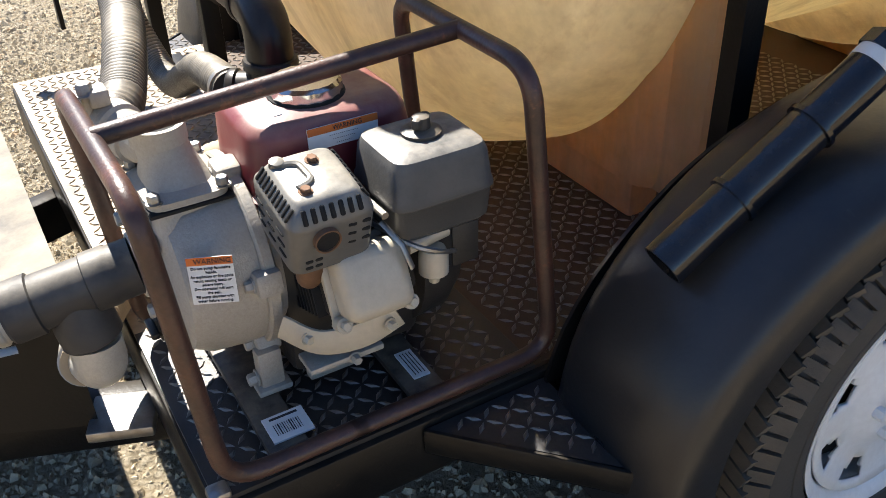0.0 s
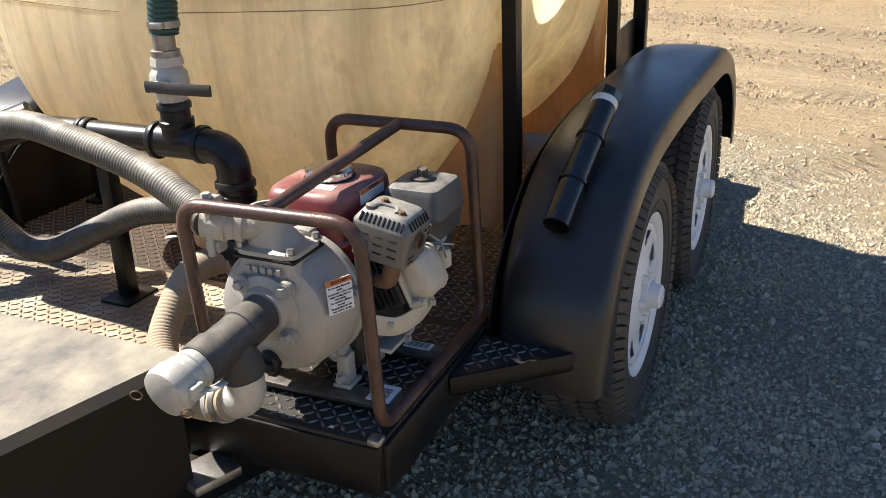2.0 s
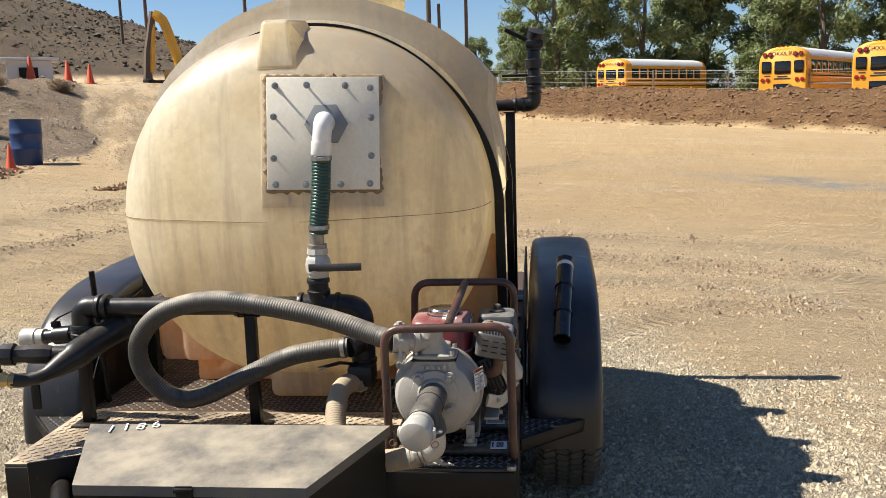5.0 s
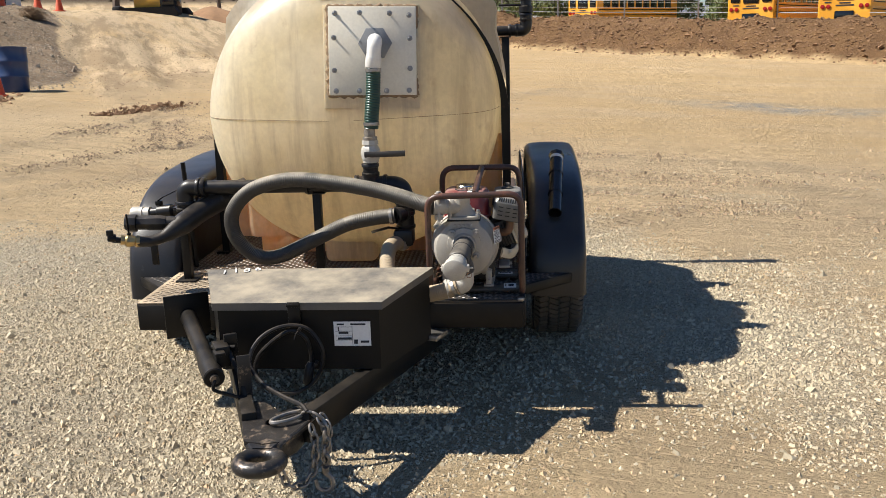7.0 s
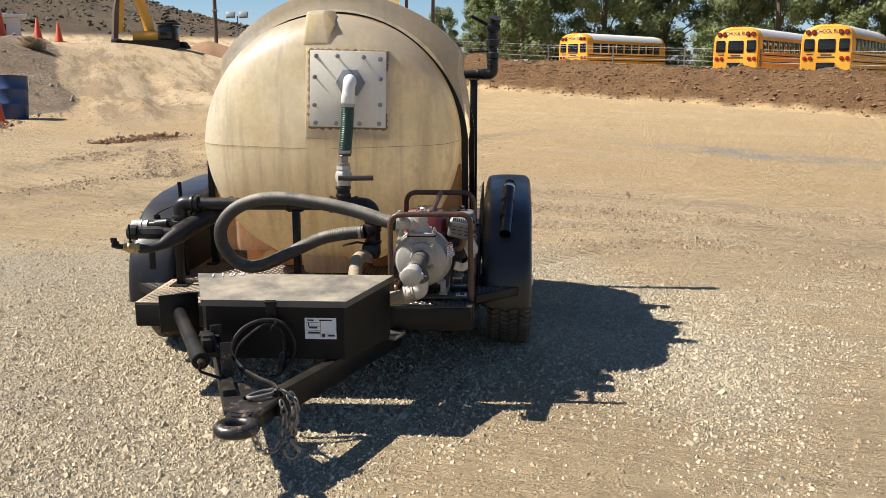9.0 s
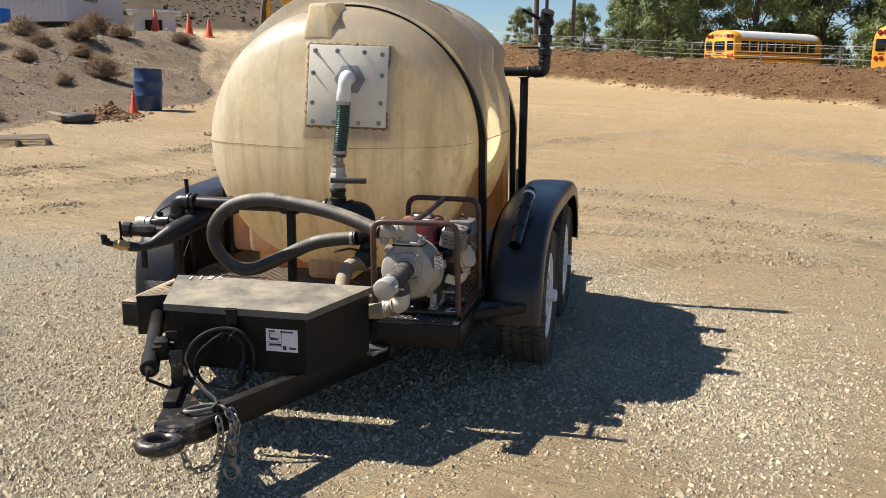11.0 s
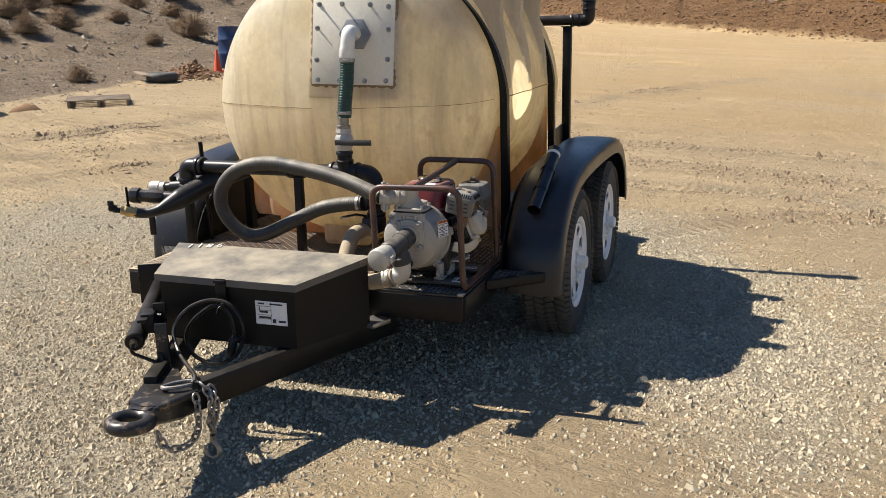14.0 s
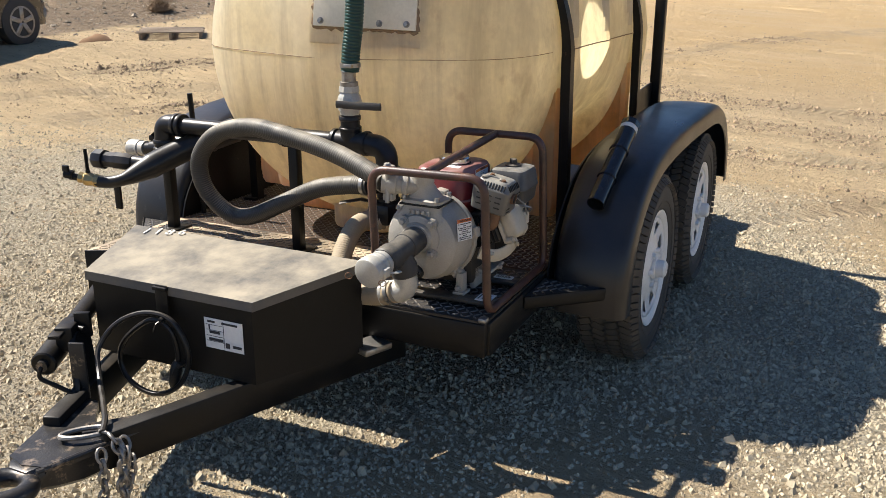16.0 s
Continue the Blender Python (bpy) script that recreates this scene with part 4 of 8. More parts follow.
g.sweep(spline([(-0.66, TY - 0.158, 0.303), (-0.78, TY - 0.118, 0.302), (-0.90, TY - 0.078, 0.300), (-0.972, TY - 0.050, 0.296)], 0.012), 0.007, 8)
part("weld_bead", g, HITCH, trailer, "lumpy weld bead")
# upright bracket that carries the jack
g = Geo()
rows = []
for k in range(9):
    u = k / 8
    c_ = Vector((-0.618 + 0.052 * u, 0.178 + 0.060 * u ** 1.6, 0.300 + 0.165 * u))
    w = 0.052 if u < 0.85 else 0.052 - 0.03 * ((u - 0.85) / 0.15) ** 1.5
    along, across = Vector((0.93, 0.36, 0)), Vector((-0.36, 0.93, 0))
    rows.append([tuple(c_ + along * sx * w + across * sy * 0.007) for sx, sy in ((-1, -1), (1, -1), (1, 1), (-1, 1))])
g.rings(rows)
part("jack_bracket", g, BLACK, trailer, "curved steel bracket plate welded to the drawbar", smooth=0)
g = Geo()
g.box((-0.640, 0.165, 0.385), (0.008, 0.045, 0.17), 0.002, Matrix.Rotation(radians(21), 4, "Z"))
part("bracket_flange", g, HITCH, trailer)
g = Geo()
g.box((0.06, -0.425, 0.343), (0.10, 0.045, 0.008), 0.002, Matrix.Rotation(radians(-20), 4, "Z"))
part("rail_cap", g, STEEL, trailer, "bare rubbed steel cap on the drawbar rail")
# document tube welded onto the fender
tube_a, tube_b = Vector((0.572, -0.958, 0.708)), Vector((0.862, -0.980, 0.908))
way = (tube_b - tube_a).normalized()
tube_b = tube_b + way * 0.022
holder = thing("fender_tube", "black plastic pipe tube clamped along the fender crown", "tube holder")
g = Geo()
g.pipe(tube_a, tube_b, 0.031, 0.027, 28)
part("tube", g, PVC_GLOSS, holder)
for d in (0.118, 0.250):
    g = Geo()
    g.pipe(tube_a + way * d, tube_a + way * (d + 0.007), 0.0350, 0.030, 28)
    part("collar", g, PVC_GLOSS, holder)
g = Geo()
g.pipe(tube_b - way * 0.022, tube_b - way * 0.003, 0.0322, 0.030, 28)
part("end_band", g, WHITE_PVC, holder, "torn whitish tape band")
part("end_cap", Geo().lathe(tube_b - way * 0.004, tube_b + way * 0.04, [(0, 0.036), (0.024, 0.036), (0.028, 0.032)], 8), PVC_GLOSS, holder, "eight-sided black pipe cap")

# ---- toolbox ----
toolbox = thing("toolbox", "black steel tongue toolbox with dusty lid and chalk marks", "toolbox")
BF, BR = -0.420, -0.085
g = Geo()
lo, hi = 0.335, 0.582
out = [(BF, -0.275), (BR, -0.430), (BR, 0.445), (BF, 0.315)]
vs = [(x, y, lo) for x, y in out] + [(x, y, hi + (0.033 if x > -0.2 else 0)) for x, y in out]
g.add(vs, [(3, 2, 1, 0), (0, 1, 5, 4), (1, 2, 6, 5), (2, 3, 7, 6), (3, 0, 4, 7), (4, 5, 6, 7)])
part("body", g, TOOLBOX, toolbox, smooth=0)
g = Geo()
out = [(BF - 0.012, -0.288), (BR + 0.012, -0.446), (BR + 0.012, 0.461), (BF - 0.012, 0.331)]
vs = [(x, y, hi + 0.002 - 0.02 + (0.0335 if x > -0.2 else 0)) for x, y in out] + [(x, y, hi + 0.010 + (0.0335 if x > -0.2 else 0)) for x, y in out]
g.add(vs, [(3, 2, 1, 0), (0, 1, 5, 4), (1, 2, 6, 5), (2, 3, 7, 6), (3, 0, 4, 7), (4, 5, 6, 7)])
lid = part("lid", g, LID, toolbox, "flat steel lid covered with dust and scuffs", smooth=0)
g = Geo()
g.box((BF - 0.016, 0.03, 0.545), (0.006, 0.045, 0.10), 0.002)
g.box((BF - 0.020, 0.03, 0.585), (0.014, 0.05, 0.012), 0.002)
part("hasp", g, BLACK, toolbox)
lid_m = basis((-0.100, 0.312, 0.6270), (0.22, -0.975, 0.022), (0.975, 0.22, 0.0975))
for k, (digit, size, lift) in enumerate((("1", 0.062, 0.0), ("1", 0.066, 0.003), ("8", 0.058, -0.002), ("6", 0.056, 0.002))):
    words("chalk_digit", digit, size, lid_m @ Matrix.Translation((-0.066 + 0.043 * k, lift, 0)) @ Matrix.Rotation(radians((-4, 3, -6, 5)[k]), 4, "Z"), CHALK, lid, 0.95)

# paper tag on the front of the toolbox
tag = thing("paper_tag", "white printed paper tag stuck on the toolbox front", "label")
FX, TAG_Y, TAG_Z = BF - 0.003, -0.1755, 0.471
g = Geo()
g.box((FX, TAG_Y, TAG_Z), (0.001, 0.134, 0.092))
part("sheet", g, PAPER, tag)
bars = Geo()
for dy, dz, w, h in ((0.042, 0.036, 0.026, 0.006), (-0.022, 0.036, 0.055, 0.006), (0.05, 0.018, 0.004, 0.014), (0.032, 0.004, 0.036, 0.008), (0.028, -0.018, 0.05, 0.008), (-0.012, -0.03, 0.014, 0.016), (-0.045, -0.03, 0.03, 0.008)):
    bars.box((FX - 0.0012, TAG_Y + dy, TAG_Z + dz), (0.001, w, h))
part("printing", bars, INK, tag)
rules = Geo()
for dz in (0.026, 0.010, -0.008, -0.024):
    rules.box((FX - 0.0011, TAG_Y + 0.03, TAG_Z + dz), (0.0008, 0.062, 0.0012))
rules.box((FX - 0.0011, TAG_Y, TAG_Z), (0.0008, 0.0012, 0.084))
part("ruling", rules, INK, tag)

# electrical cable coiled on the hasp
cable = thing("wiring_cable", "black trailer wiring cable hung in loops with a plug", "cable")
g = Geo()
g.sweep(spline([(-0.81, -0.085, 0.338), (-0.77, -0.055, 0.346), (-0.70, 0.022, 0.346), (-0.62, 0.113, 0.362), (-0.56, 0.169, 0.420), (-0.51, 0.137, 0.486), (-0.475, 0.060, 0.518), (-0.462, -0.024, 0.502), (-0.460, -0.072, 0.415), (-0.462, -0.048, 0.325),
                (-0.472, 0.010, 0.274), (-0.480, 0.075, 0.264), (-0.482, 0.145, 0.292), (-0.480, 0.174, 0.356), (-0.476, 0.146, 0.424), (-0.468, 0.048, 0.496), (-0.458, -0.010, 0.470), (-0.452, -0.026, 0.40), (-0.455, -0.022, 0.35)], 0.012), 0.0078, 8)
part("cord", g, PVC, cable)
for p in ((-0.466, 0.004, 0.506), (-0.462, -0.045, 0.372)):
    g = Geo()
    g.box(p, (0.030, 0.012, 0.014), 0.002, Matrix.Rotation(radians(35), 4, "X"))
    g.sweep([Vector(p), Vector(p) + Vector((-0.02, 0.012, -0.012)), Vector(p) + Vector((-0.025, 0.018, -0.032))], 0.0022, 5)
    part("cable_tie", g, PVC, cable, "black plastic cable tie with loose tail")
g = Geo()
g.lathe((-0.455, -0.024, 0.375), (-0.462, -0.004, 0.28), [(0, 0.010), (0.015, 0.017), (0.07, 0.017), (0.085, 0.012)], 14)
part("plug", g, PVC, cable)

# ---- jack ----
jack = thing("trailer_jack", "black steel swivel jack folded up against the drawbar", "jack")
ja, jb = Vector((-0.645, 0.275, 0.405)), Vector((-0.115, 0.545, 0.452))
jw = (jb - ja).normalized()
g = Geo()
g.rod(ja, jb - jw * 0.02, 0.031, 20, 0.004)
g.rod(ja - jw * 0.04, ja + jw * 0.10, 0.036, 20, 0.004)
part("tube", g, BLACK, jack)
g = Geo()
fm = basis(jb - jw * 0.01, Vector((0, 0, 1)).cross(jw), (0, 0, 1))
g.box((0, 0, 0), (0.175, 0.175, 0.008), 0.003)
g.v = [tuple(fm @ Vector(p)) for p in g.v]
part("foot_plate", g, BLACK, jack, "square steel foot plate")
g = Geo()
g.box((-0.575, 0.262, 0.452), (0.085, 0.050, 0.075), 0.005, Matrix.Rotation(radians(27), 4, "Z"))
g.box((-0.628, 0.250, 0.474), (0.050, 0.035, 0.012), 0.003, Matrix.Rotation(radians(27), 4, "Z"))
part("pivot_housing", g, BLACK, jack)
g = Geo()
g.box((-0.545, 0.235, 0.478), (0.018, 0.045, 0.075), 0.003, Matrix.Rotation(radians(27), 4, "Z"))
g.rod((-0.56, 0.215, 0.47), (-0.56, 0.30, 0.47), 0.010, 12)
part("pull_pin", g, BLACK, jack)
g = Geo()
g.sweep(fillet([ja - jw * 0.03, ja - jw * 0.055, (-0.700, 0.262, 0.368), (-0.655, 0.150, 0.312)], 0.02), 0.0065, 8)
part("crank_handle", g, BLACK, jack)
g = Geo()
g.rod(ja - jw * 0.055, ja - jw * 0.038, 0.016, 14)
part("crank_hub", g, HITCH, jack)

# ---- safety chain ----
chain = thing("safety_chain", "galvanised steel safety chain with a clevis hook", "chain")


def chain_run(points):
    path = spline(points, 0.004)
    pos, acc, last, flip = [], 0, path[0], 0
    for p in path[1:]:
        acc += (p - last).length
        last = p
        if acc >= 0.0255:
            pos.append(p.copy())
            acc = 0
    for a, b in zip(pos, pos[1:]):
        t = (b - a).normalized()
        up = Vector((0.3, 0.8, 0.2)).cross(t).normalized()
        nrm = up if flip else t.cross(up)
        flip = 1 - flip
        side_ = nrm.cross(t)
        c = (a + b) / 2
        ring = []
        for k in range(12):
            an = 2 * math.pi * k / 12
            ring.append(c + t * 0.0195 * math.cos(an) * (1.0 if abs(math.cos(an)) < 0.9 else 0.97) + side_ * 0.0125 * math.sin(an))
        gg = Geo()
        gg.sweep(ring, 0.0044, 7, closed=True)
        part("chain_link", gg, GALV, chain)


chain_run([(-0.80, -0.045, 0.322), (-0.80, -0.095, 0.330), (-0.805, -0.132, 0.30), (-0.808, -0.142, 0.23), (-0.805, -0.135, 0.13)])
chain_run([(-0.83, -0.09, 0.328), (-0.845, -0.112, 0.26), (-0.855, -0.108, 0.17), (-0.90, -0.085, 0.135), (-0.95, -0.045, 0.150), (-0.96, -0.02, 0.225)])
chain_run([(-0.775, -0.105, 0.335), (-0.79, -0.142, 0.29), (-0.815, -0.138, 0.21), (-0.815, -0.135, 0.165), (-0.79, -0.140, 0.20), (-0.775, -0.145, 0.27)])
g = Geo()
hook_path = spline([(-0.805, -0.133, 0.142), (-0.80, -0.132, 0.118), (-0.80, -0.150, 0.098), (-0.80, -0.152, 0.070), (-0.80, -0.130, 0.054), (-0.80, -0.104, 0.064), (-0.80, -0.095, 0.094)], 0.006)
g.sweep(hook_path, [0.0105 - 0.005 * i / len(hook_path) for i in range(len(hook_path))], 10)
part("hook", g, GALV, chain, "steel grab hook")
g = Geo()
g.torus((-0.805, -0.020, 0.318), (0.05, 0.05, 1), 0.062, 0.0072, 28, 8, 0.45)
part("shackle", g, GALV, chain)

# ---- water tank ----
TZ, TY0 = 1.160, -0.025
CAP = [(0.405, 0.001), (0.407, 0.10), (0.421, 0.22), (0.445, 0.37), (0.463, 0.48), (0.498, 0.562), (0.545, 0.610), (0.615, 0.645), (0.70, 0.667), (0.80, 0.680), (0.86, 0.684), (0.880, 0.686), (0.925, 0.688), (0.933, 0.691)]
BARREL = [(0.940, 0.698), (0.96, 0.703), (1.00, 0.706), (1.20, 0.708), (1.60, 0.708), (1.80, 0.706), (1.87, 0.703), (1.885, 0.698)]
REAR = [(1.897, 0.690), (1.910, 0.688), (1.948, 0.688), (1.962, 0.700), (2.06, 0.712), (2.15, 0.706), (2.25, 0.650), (2.385, 0.535), (2.51, 0.355), (2.60, 0.16), (2.63, 0.001)]
FINS = ((0.998, 0.020), (1.385, 0.032), (1.805, 0.032))
HATCH = Vector((1.24, -0.115, 0))


def fin_height(x, deg):
    """The three moulded ribs stand tallest at the shoulders and die out towards the parting line."""
    d = abs(deg)
    tall = 0.104 + 0.026 * math.exp(-((deg - 48) / 20) ** 2) - 0.014 * math.exp(-((deg + 52) / 26) ** 2)
    if d > 54:  # below the shoulder the crest breaks off and fades
        tall *= 0.62 * max(0.0, 1 - (d - 54) / 40) ** 1.3 + 0.38 * max(0.0, 1 - (d - 54) / 7)
    best = 0.0
    for c, run in FINS:
        rise = (x - (c - 0.030 - run)) / run if x < c else ((c + 0.030 + 0.055) - x) / 0.055
        best = max(best, min(1.0, max(0.0, rise)))
    return tall * best


def step(a, b, x):
    u = min(1.0, max(0.0, (x - a) / (b - a)))
    return u * u * (3 - 2 * u)


def tank_point(x, r, a):
    """A point of the shell: a is the angle from straight up, positive towards the fender side seen first."""
    y, z = -r * math.sin(a), r * math.cos(a)
    if z < 0:  # between the straps the belly is drawn up
        belly = step(0.94, 1.16, x) * (1 - step(1.66, 1.88, x)) * min(1.0, -z / 0.45)
        y, z = y * (1 - 0.06 * belly), z * (1 - 0.21 * belly)
    y += TY0
    if z < 0 and x < 0.86:  # the end dome curves back underneath
        x += 0.24 * (0.86 - x) / 0.46 * min(1.0, -z / 0.7) ** 2.6
    z = TZ + z
    floor = DECK + 0.01
    if z < floor + 0.05:
        z = floor + 0.05 * math.exp((z - floor - 0.05) / 0.05)
    return (x, y, z)


tank = thing("water_tank", "sun-yellowed translucent polyethylene water tank strapped on the trailer", "water tank")
prof = []
full = CAP + BARREL + REAR
for (x0, r0), (x1, r1) in zip(full, full[1:]):
    k = max(1, int(math.hypot(x1 - x0, r1 - r0) / (0.010 if 0.93 < x0 < 1.895 else 0.04)))
    prof += [(x0 + (x1 - x0) * j / k, r0 + (r1 - r0) * j / k) for j in range(k)]
prof.append(full[-1])
SEG = 160
g = Geo()
rs = []
for x, r in prof:
    ring = []
    for i in range(SEG):
        a = 2 * math.pi * i / SEG
        rr = r + 0.004 * math.sin(3 * a + x * 7) * min(1, r) + 0.003 * math.sin(7 * a - x * 11) * min(1, r)
        # parting line of the mould and the facets beside it
        d = abs(abs(math.degrees(a if a < math.pi else a - 2 * math.pi)) - 88.5)
        rr += 0.005 * max(0, 1 - d / 2.2) * min(1, r * 2)
        if 0.93 < x < 1.895:
            rr += fin_height(x, math.degrees(a if a < math.pi else a - 2 * math.pi))
        ring.append(tank_point(x, rr, a))
    rs.append(ring)
g.rings(rs)
# the filling hatch stands open: the shell is cut away under its collar
FEET = (((0.765, 0.005, 0.60), (0.25, 0.25, 0.265)),)
keep = []
for f in g.f:
    c = sum((Vector(g.v[i]) for i in f), Vector()) / len(f)
    if any(all(abs(c[k] - fc[k]) < fs_[k] / 2 - 0.02 for k in range(3)) for fc, fs_ in FEET):
        continue
    if 0.56 < c.z < 1.02 and abs(c.y - TY0) > 0.2 and (0.880 < c.x < 0.932 or 1.86 < c.x < 1.955):  # open into the hollow wings
        continue
    if not (c.z > 1.6 and (c.x - HATCH.x) ** 2 + (c.y - HATCH.y) ** 2 < 0.215 ** 2):
        keep.append(f)
g.f = keep
shell = part("shell", g, POLY, tank, smooth=34)
shell.data.materials.append(POLY_RIB)
for f in shell.data.polygons:
    if 0.935 < f.center.x < 1.895 and f.center.z > TZ and fin_height(f.center.x, math.degrees(math.atan2(TY0 - f.center.y, f.center.z - TZ))) > 0.010:
        f.material_index = 1
# moulded hood above the access plate
g = Geo()
vs = [(0.472, -0.078, 1.668), (0.472, 0.062, 1.668), (0.62, 0.062, 1.668), (0.62, -0.170, 1.668),
      (0.505, -0.056, 1.836), (0.505, 0.040, 1.836), (0.74, 0.040, 1.856), (0.74, -0.062, 1.856)]
g.add(vs, [(3, 2, 1, 0), (0, 1, 5, 4), (1, 2, 6, 5), (2, 3, 7, 6), (3, 0, 4, 7), (4, 5, 6, 7)])
hood = part("moulded_hood", g, POLY, tank, smooth=0)
bev = hood.modifiers.new("round", "BEVEL")
bev.width, bev.segments = 0.015, 3
# moulded feet
for s in (-1, 1):  # flat wings that square off the lower corners at each strap, on narrow footings
    for x0, x1, fold in ((0.872, 0.938, 0.022), (1.845, 1.965, 0.012)):
        g = Geo()
        plan = [(x0, 0.02), (x0, 0.555), (x0 + 0.006, 0.572), (x0 + fold, 0.590), (x0 + fold, 0.672), (x0 + fold + 0.018, 0.690), (x1 - 0.02, 0.690), (x1, 0.67), (x1, 0.02)]
        rows = [[(x, TY0 + s * y * k, z) for x, y in plan] for z, k in ((0.548, 0.975), (0.562, 0.99), (0.60, 1.0), (1.04, 1.0))]
        g.rings(rows if s > 0 else [r[::-1] for r in rows], caps=False)
        part("moulded_wing", g, POLY_AMBER_GLOW, tank, "flat stained moulded wing beside the strap, amber glow in its colour", smooth=40)
        g = Geo()
        g.box(((x0 + x1) / 2 + 0.02, TY0 + s * (0.36 if x0 < 1 else 0.22), (DECK + 0.56) / 2), (0.07, 0.34, 0.565 - DECK), 0.01)
        part("moulded_footing", g, POLY_AMBER_GLOW, tank)
for c, s in FEET[:1]:
    g = Geo()
    g.box(c, s, 0.03, seg=3)
    g.f = [f for f in g.f if sum(g.v[i][2] for i in f) / len(f) < c[2] + s[2] / 2 - 0.035]
    part("moulded_foot", g, POLY, tank)
# collar of the open filling hatch
g = Geo()
g.pipe((HATCH.x, HATCH.y, 1.80), (HATCH.x, HATCH.y, 1.975), 0.232, 0.212, 44)
g.pipe((HATCH.x, HATCH.y, 1.975), (HATCH.x, HATCH.y, 2.0), 0.245, 0.212, 44)
part("hatch_collar", g, POLY, tank, "moulded collar of the open filling hatch")
# dirt line along the mould's parting edge
for s in (1, -1):
    pts = [Vector(tank_point(x, r + 0.0046, radians(s * 88.5))) for x, r in prof if 0.4055 < x < 0.83]
    part("parting_line", Geo().sweep(pts, [0.0007 + 0.0006 * abs(math.sin(i * 0.7)) for i in range(len(pts))], 6), CAULK, tank, "dirty mould parting line")
pts3 = [Vector(tank_point(x, r + 0.006 + fin_height(x, 88.5), radians(88.5))) for x, r in prof if 0.90 < x < 1.88]
part("parting_line", Geo().sweep(pts3, 0.0022, 6), CAULK, tank, "dirty mould parting line")
# access plate with bolts
pm = basis((0.439, -0.1715, 1.4535), (0.045, -0.372, -0.010), (0.055, -0.012, 0.366))
g = Geo()
g.box((-0.004, -0.022, -0.028), (0.412, 0.445, 0.036), 0.006)
g.v = [tuple(pm @ Vector(p)) for p in g.v]
part("moulded_boss", g, POLY, tank, "flat moulded boss behind the access plate")
plate = thing("access_plate", "milky plastic access plate bolted and caulked onto the tank end", "access plate")
g = Geo()
g.box((0, 0, 0.0), (0.375, 0.375, 0.014), 0.003)
g.v = [tuple(pm @ Vector(p)) for p in g.v]
sheet = part("plate_sheet", g, PLATE, plate)
g = Geo()
for s in (-1, 1):
    for along in (0, 1):
        pts = []
        for k in range(30):
            u = -0.19 + 0.38 * k / 29
            wob = 0.003 * math.sin(k * 1.9 + s) + 0.002 * math.sin(k * 4.1)
            q = (u, s * (0.1895 + wob), -0.008) if along else (s * (0.1895 + wob), u, -0.008)
            pts.append(pm @ Vector(q))
        g.sweep(pts, [0.0085 + 0.002 * math.sin(k * 2.7) for k in range(30)], 8)
part("caulk_bead", g, CAULK, plate, "rusty brown bead of caulk round the plate")
spots = [(-0.158, 0.158), (-0.053, 0.16), (0.075, 0.158), (0.158, 0.15), (-0.164, 0.055), (0.160, 0.052), (-0.164, -0.083), (0.160, -0.075), (-0.158, -0.17), (-0.058, -0.17), (0.058, -0.17), (0.155, -0.168)]
for i, (u, w) in enumerate(spots):
    g = Geo()
    n = (pm.to_3x3() @ Vector((0, 0, 1)))
    c = pm @ Vector((u, w, 0.007))
    bolt(g, c, n, 0.0145, 0.009)
    if i < 7:
        g.rod(c + n * 0.009, c + n * 0.030, 0.0038, 8)
    part("bolt", g, STEEL, plate, "grey steel stud with nut")
part("hex_flange", Geo().hexnut(pm @ Vector((0.012, 0.03, 0.006)), pm.to_3x3() @ Vector((0, 0, 1)), 0.125, 0.022), GREY_PAINT, plate, "dusty grey hexagonal bulkhead fitting")

# straps
for x, rad_ in ((0.905, 0.692), (1.930, 0.700)):
    g = Geo()
    pts = [(x, TY0 - rad_ - 0.004, DECK), (x, TY0 - rad_ - 0.004, 0.8)] + [(x, TY0 - rad_ * math.sin(radians(d)), TZ + (0.690 if abs(d) < 45 else rad_) * math.cos(radians(d))) for d in range(92, -93, -3)] + [(x, TY0 + rad_ + 0.004, 0.8), (x, TY0 + rad_ + 0.004, DECK)]
    rs = []
    for i, p in enumerate(pts):
        p = Vector(p)
        t = (Vector(pts[min(i + 1, len(pts) - 1)]) - Vector(pts[max(i - 1, 0)])).normalized()
        n = Vector((0, -t.z, t.y)) * -1
        if n.dot(p - Vector((x, 0, 1.0))) < 0:
            n = -n
        thick = 0.008 + 0.028 * min(1.0, max(0.0, (1.62 - p.z) / 0.45))
        rs.append([tuple(p + Vector((-0.022, 0, 0))), tuple(p + Vector((0.022, 0, 0))), tuple(p + Vector((0.022, 0, 0)) + n * thick), tuple(p + Vector((-0.022, 0, 0)) + n * thick)])
    g.rings(rs)
    part("strap", g, BLACK, tank, "black steel hold-down strap", smooth=0)
    for s in (-1, 1):
        g = Geo()
        g.box((x, TY0 + s * (rad_ + 0.035), DECK + 0.006), (0.09, 0.06, 0.012), 0.003)
        part("strap_anchor", g, BLACK, tank, "black steel anchor at the strap's foot")

# ---- tank outlet: elbow, green hose, valve ----
outlet = thing("tank_outlet_line", "white elbow, green suction hose and ball valve down the tank front", "hose line")
n = pm.to_3x3() @ Vector((0, 0, 1))
c0 = pm @ Vector((0.012, 0.03, 0.02))
elbow_path = fillet([c0, c0 + n * 0.095 + Vector((0, 0, 0.004)), Vector((0.335, -0.185, 1.385))], 0.075, 10)
g = Geo()
g.sweep(elbow_path, 0.0305, 22)
e1 = elbow_path[-1]
dn = (elbow_path[-1] - elbow_path[-2]).normalized()
